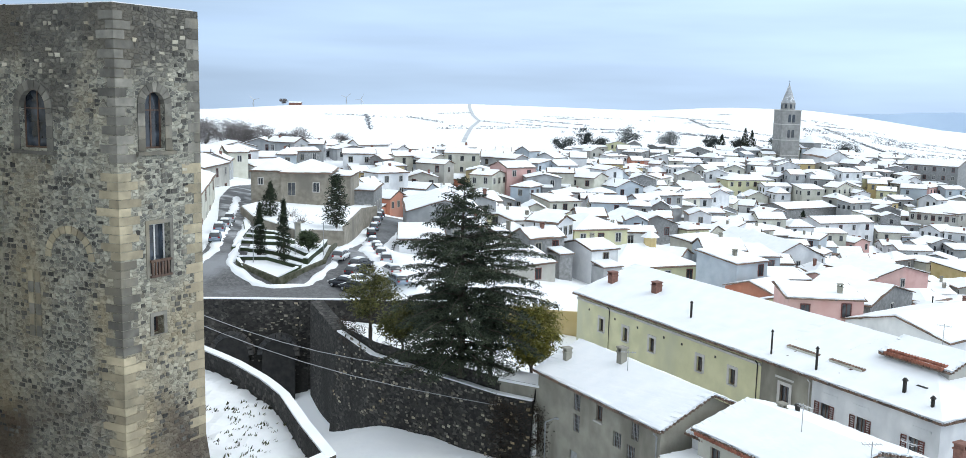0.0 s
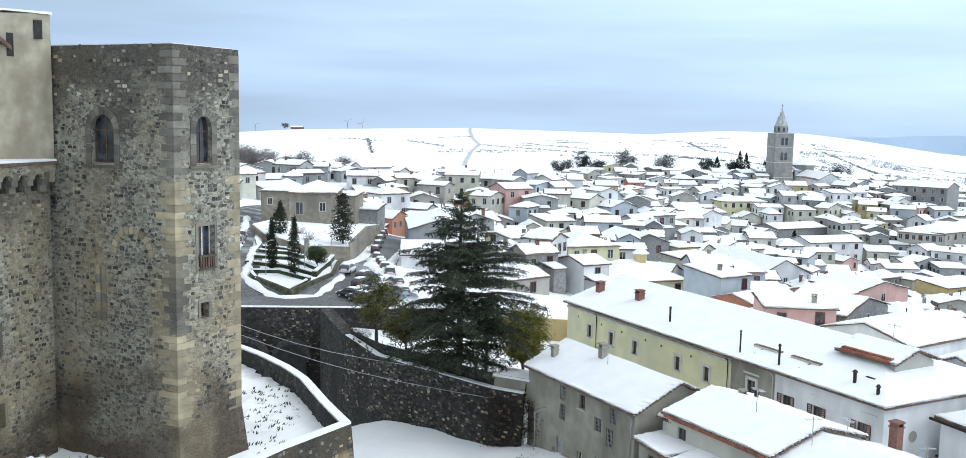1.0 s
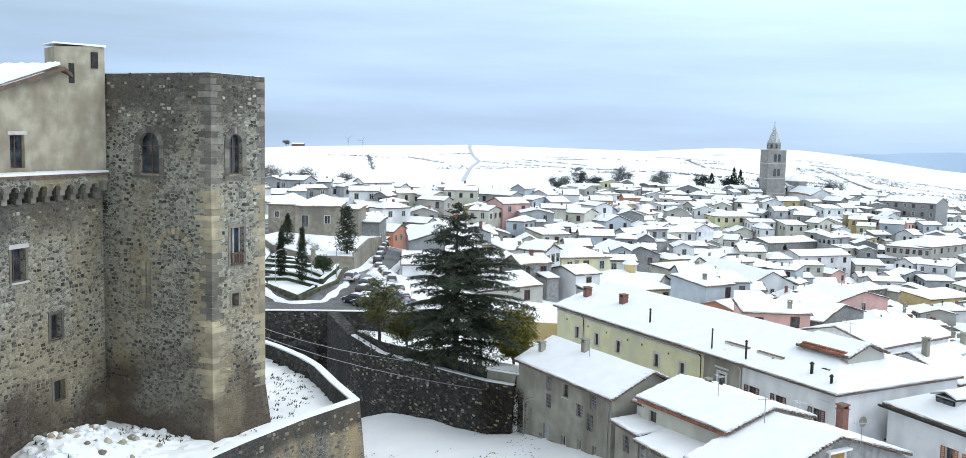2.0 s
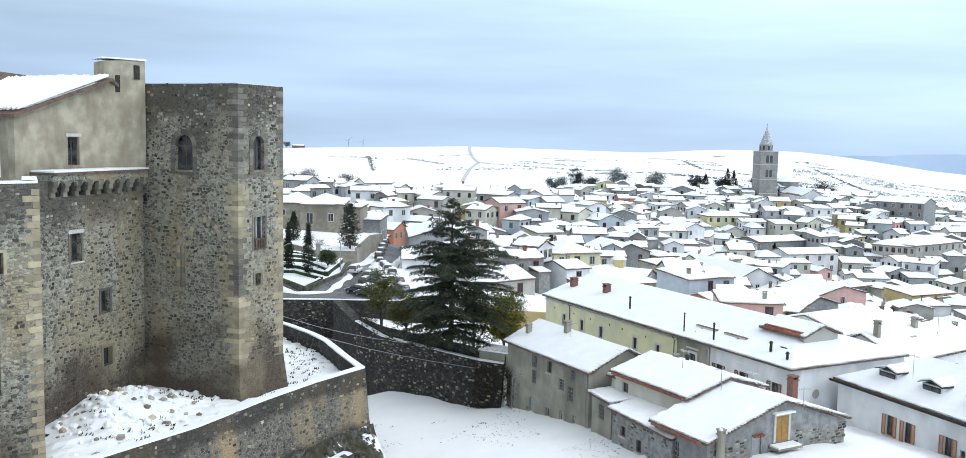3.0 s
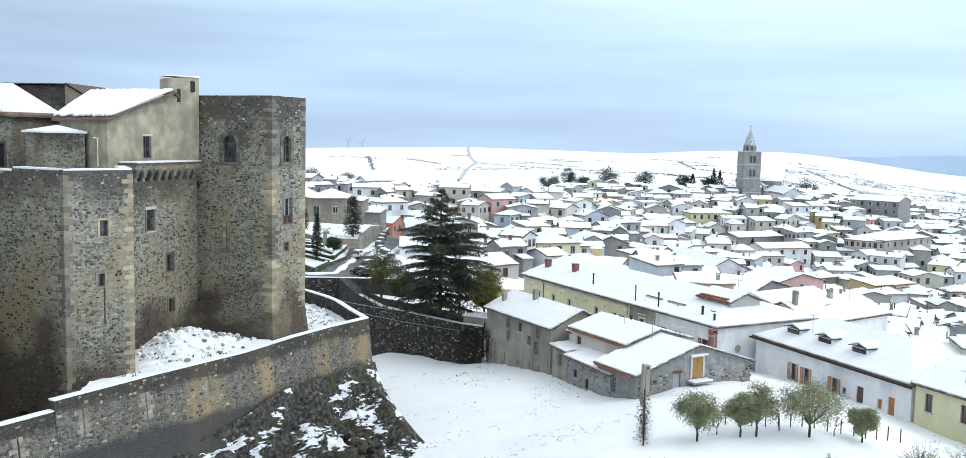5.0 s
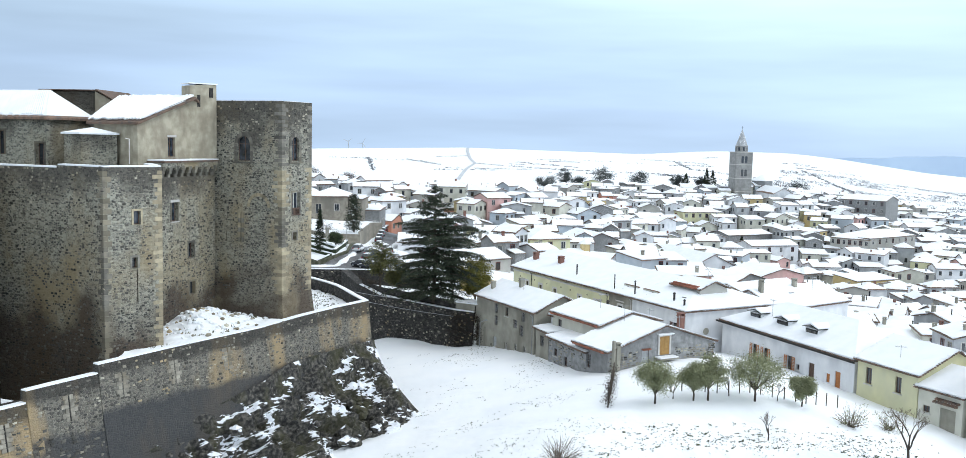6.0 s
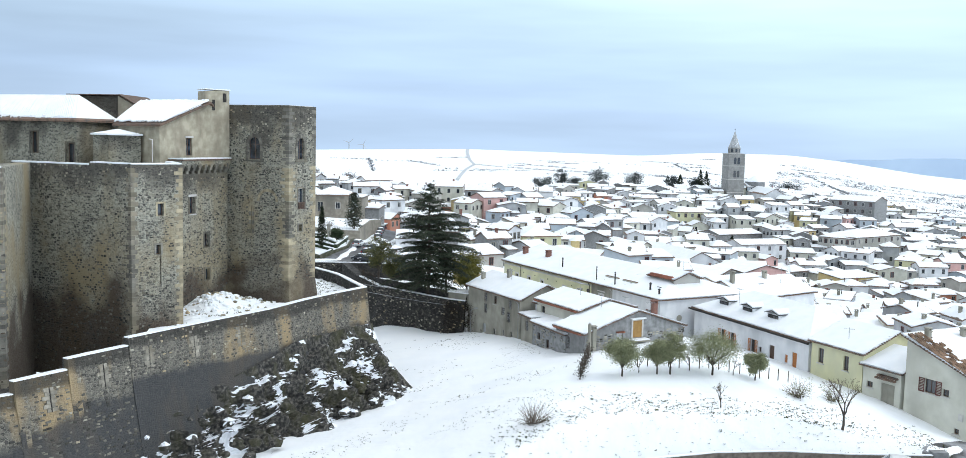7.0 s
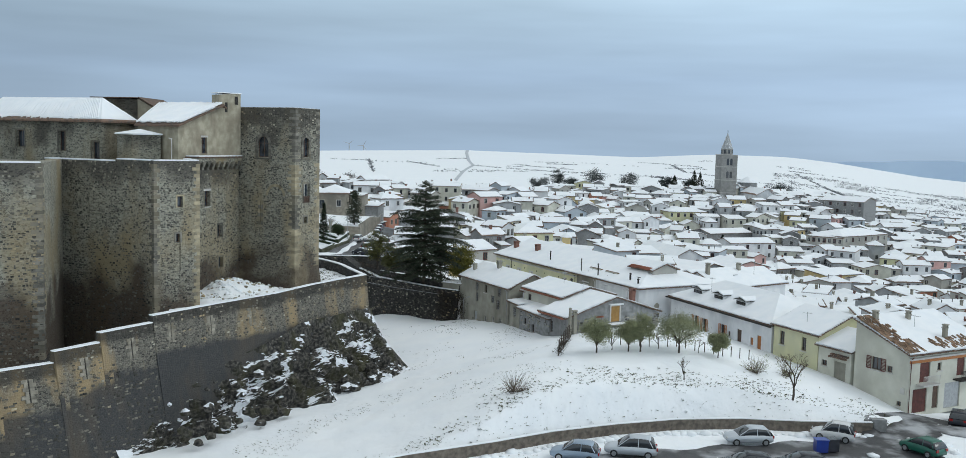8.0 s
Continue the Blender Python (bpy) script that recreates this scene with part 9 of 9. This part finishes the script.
for p0, p1 in (((-29, 75, 8.6), (0.9, 66.0, 3.1)), ((-29, 75.5, 9.3), (-4.0, 71.0, 4.1))):
    bm = bmesh.new()
    tube(bm, [Vector(p0).lerp(Vector(p1), f / 8) - Vector((0, 0, 1.2 * math.sin(math.pi * f / 8))) for f in range(9)], 0.03, 4)
    tagged(part("overhead_cable", bm, ZINC), "overhead cable slung past the castle", "cable")
# aerials on the roofs
for x, y, z, h in ((9.5, 60.5, 7.4, 1.6), (19.5, 45.0, 6.2, 2.6), (22.5, 47.5, 5.6, 2.4), (24.5, 41.5, 6.6, 1.8), (17.5, 49.5, 7.0, 2.2), (37.0, 52.0, 7.0, 1.6), (47.5, 70.0, 6.8, 2.0), (43.5, 34.0, 6.0, 1.5), (52.0, 26.5, 7.0, 1.8), (33.0, 66.0, 8.0, 2.0)):
    t = thing("tv_aerial", pose(x, y, z, 0, 0, x * 37 % 180), "thin metal television aerial on a snowy roof", "aerial", "roof aerials")
    bm = bmesh.new(); tube(bm, [(0, 0, -0.8), (0, 0, h)], 0.025, 5); part("mast", bm, ZINC, t)
    bm = bmesh.new(); tube(bm, [(-0.5, 0, h - 0.15), (0.5, 0, h - 0.15)], 0.018, 4)
    part("boom", bm, ZINC, t)
    for k in range(6):
        bm = bmesh.new(); tube(bm, [(-0.45 + k * 0.18, -0.32 + 0.03 * k, h - 0.15), (-0.45 + k * 0.18, 0.32 - 0.03 * k, h - 0.15)], 0.012, 4); part("rod", bm, ZINC, t)
# street garden hedges
def hedge(pts, w_=0.9, h=0.8):
    bm = bmesh.new()
    z = [H(*p) for p in pts]
    strip_wall(bm, pts, [q - 0.2 for q in z], [q + h for q in z], w_)
    ob = tagged(part("hedge", bm, LEAF_DARK), "clipped dark hedge capped with snow", "hedge", group="street garden hedges")
    bm = bmesh.new(); strip_wall(bm, pts, [q + h + 0.004 for q in z], [q + h + 0.14 for q in z], w_ * 0.85); part("snow", bm, SNOW, ob)
hedge([(-28.9, 105.6), (-27.9, 104.2), (-23.5, 102.6), (-21.6, 105.1)], 0.5, 0.42); hedge([(-28.8, 106.1), (-25.7, 106.9), (-21.6, 105.6)], 0.5, 0.42); hedge([(-29.3, 109), (-25.5, 108.9), (-21.2, 107.2)], 0.5, 0.42); hedge([(-30, 112.2), (-25.5, 113.2), (-21.6, 109.4)], 0.5, 0.42)
hedge([(-20.9, 107), (-20.2, 113), (-20.8, 119.5)], 0.6, 0.7); hedge([(-29.9, 109), (-31.2, 120), (-34.0, 130)], 0.45, 0.5); hedge([(-30.5, 116.5), (-27, 117.5), (-24.5, 115.5)], 0.5, 0.42); hedge([(-31, 121), (-28.5, 122.3), (-26, 119.5)], 0.5, 0.42)
bm = bmesh.new(); kp = [(-28.6, 104.6), (-23.0, 101.6), (-18.9, 107.6), (-19.2, 114), (-19.6, 120)]
strip_wall(bm, kp, [2.0] * 5, [H(*p) + 0.55 if i_ != 1 else 5.0 for i_, p in enumerate(kp)], 0.4)
ob = tagged(part("garden_wall", bm, mat("mossy_wall", [(0.05, 0.055, 0.03), (0.13, 0.125, 0.09)], 2.0, 0.95, 0.6, 8)), "low mossy stone wall round the street garden", "wall", kind="structure")
# raised upper garden before the villa
bm = bmesh.new()
prism(bm, [(-33.5, 131), (-24.5, 119.7), (-22.7, 121), (-18.9, 121.5), (-19.6, 126), (-20, 147.5), (-19, 158), (-36, 158), (-37.5, 140)], 0, [7.9, 7.6, 7.6, 7.5, 7.5, 7.4, 6.6, 7.6, 8.2])
ob = tagged(part("garden_ground", bm, [VILLA_STONE]), "stone-walled upper garden below the villa", "ground", kind="structure")
bm = bmesh.new()
prism(bm, [(-33.3, 131.1), (-24.5, 120), (-22.7, 121.3), (-19.2, 121.8), (-19.9, 126), (-20.3, 147.3), (-19.3, 158), (-36, 158), (-37.3, 140)], 5, [8.02, 7.72, 7.72, 7.62, 7.62, 7.52, 6.72, 7.72, 8.32])
part("snow", bm, SNOW_FIELD, ob)
part("gate_pillar", boxes((-24.9, 119.2, 5, -24.3, 119.8, 8.7), (-25.0, 119.1, 8.7, -24.2, 119.9, 8.85)), GREY_RENDER, ob)
bush(-25.5, 126, 7.6, 1.6, 60, "leafless shrub in the upper garden"); bush(-28.0, 132, 7.6, 1.8, 60, "leafless shrub in the upper garden")
bm = bmesh.new(); strip_wall(bm, [(0.5, 99.0), (11.0, 97.2)], [-1, -1], [3.0, 2.95], 0.3)
tagged(part("garden_wall", bm, PLASTERS[5]), "bright yellow garden wall", "wall", kind="structure")
# shovelled snow along the kerbs of square and streets
def snow_strip(bm, pts, w_, h_, rg):
    """A lumpy ridge of cleared snow along a plan line."""
    rows = []
    for (a, b) in zip(pts, pts[1:]):
        k = max(1, int(math.dist(a, b) / 0.7))
        d = Vector((b[0] - a[0], b[1] - a[1])).normalized(); nr = Vector((-d.y, d.x))
        for i in range(k):
            p = Vector(a).lerp(Vector(b), i / k)
            ww, hh = w_ * rg.uniform(0.6, 1.3), h_ * rg.uniform(0.5, 1.3)
            z = square_z(p.x, p.y) if p.y < 112 else H(p.x, p.y) + 0.05
            rows.append([bm.verts.new((p.x + nr.x * ww * q, p.y + nr.y * ww * q, z + hh * e)) for q, e in ((-0.5, -0.6), (-0.3, 0.7), (0, 1.0), (0.3, 0.7), (0.5, -0.6))])
    for a, b in zip(rows, rows[1:]):
        for k in range(4):
            bm.faces.new((a[k], a[k + 1], b[k + 1], b[k]))
bm = bmesh.new(); rss = random.Random(6)
for pts, w_, h_ in (([(-33.2, 104), (-32.2, 108.4), (-34.9, 122.4), (-39.6, 143.8), (-42.2, 155.4)], 1.5, 0.3), ([(-37.6, 145.8), (-33.0, 125.5), (-29.8, 108.5), (-29.4, 104.9), (-26.7, 102.6), (-23.5, 100.6), (-20.2, 101.7), (-18.0, 107.5), (-18.4, 114), (-19.0, 126)], 1.3, 0.3),
                    ([(-17.2, 134), (-16.0, 120), (-13.6, 112), (-11.0, 104)], 2.6, 0.4), ([(-15.4, 128), (-12.0, 118), (-9.6, 110), (-9.4, 103)], 4.0, 0.5), ([(-21.2, 128), (-21.6, 150), (-22, 165)], 1.2, 0.3), ([(-14.4, 150), (-14.8, 128)], 1.8, 0.3)):
    snow_strip(bm, pts, w_, h_, rss)
tagged(part("snow_bank", bm, SNOW, smooth=True), "shovelled snow along the kerbs of the square", "snow bank", kind="stuff")
# street lamps
for x, y in ((-27.0, 106), (-22.8, 109), (-19.8, 111), (4.3, 62.9)):
    z = H(x, y) if y > 70 else -1.0
    bm = bmesh.new(); tube(bm, [(x, y, z), (x, y, z + 4.0), (x + 0.7, y - 0.2, z + 4.4)], 0.06, 6)
    t = tagged(part("street_lamp", bm, ZINC), "grey street lamp post", "street lamp")
    part("lamp_head", boxes((x + 0.6, y - 0.32, z + 4.32, x + 1.0, y - 0.08, z + 4.44)), ZINC, t)
# dead ivy on the end of the retaining wall
bm = bmesh.new(); ri = random.Random(9)
for i in range(230):
    f = ri.random()
    leaves(bm, (0.4 + 4.4 * f, 65.9 - 2.0 * f + ri.gauss(0, 0.15) - 0.5 * max(0, f - 0.75), ri.uniform(-2.0, 3.6) - 2.2 * max(0, f - 0.7)), 0.5, 30, 0.13, ri)
tagged(part("ivy", bm, IVY), "dead brown ivy hanging on the stone wall", "ivy", kind="stuff")
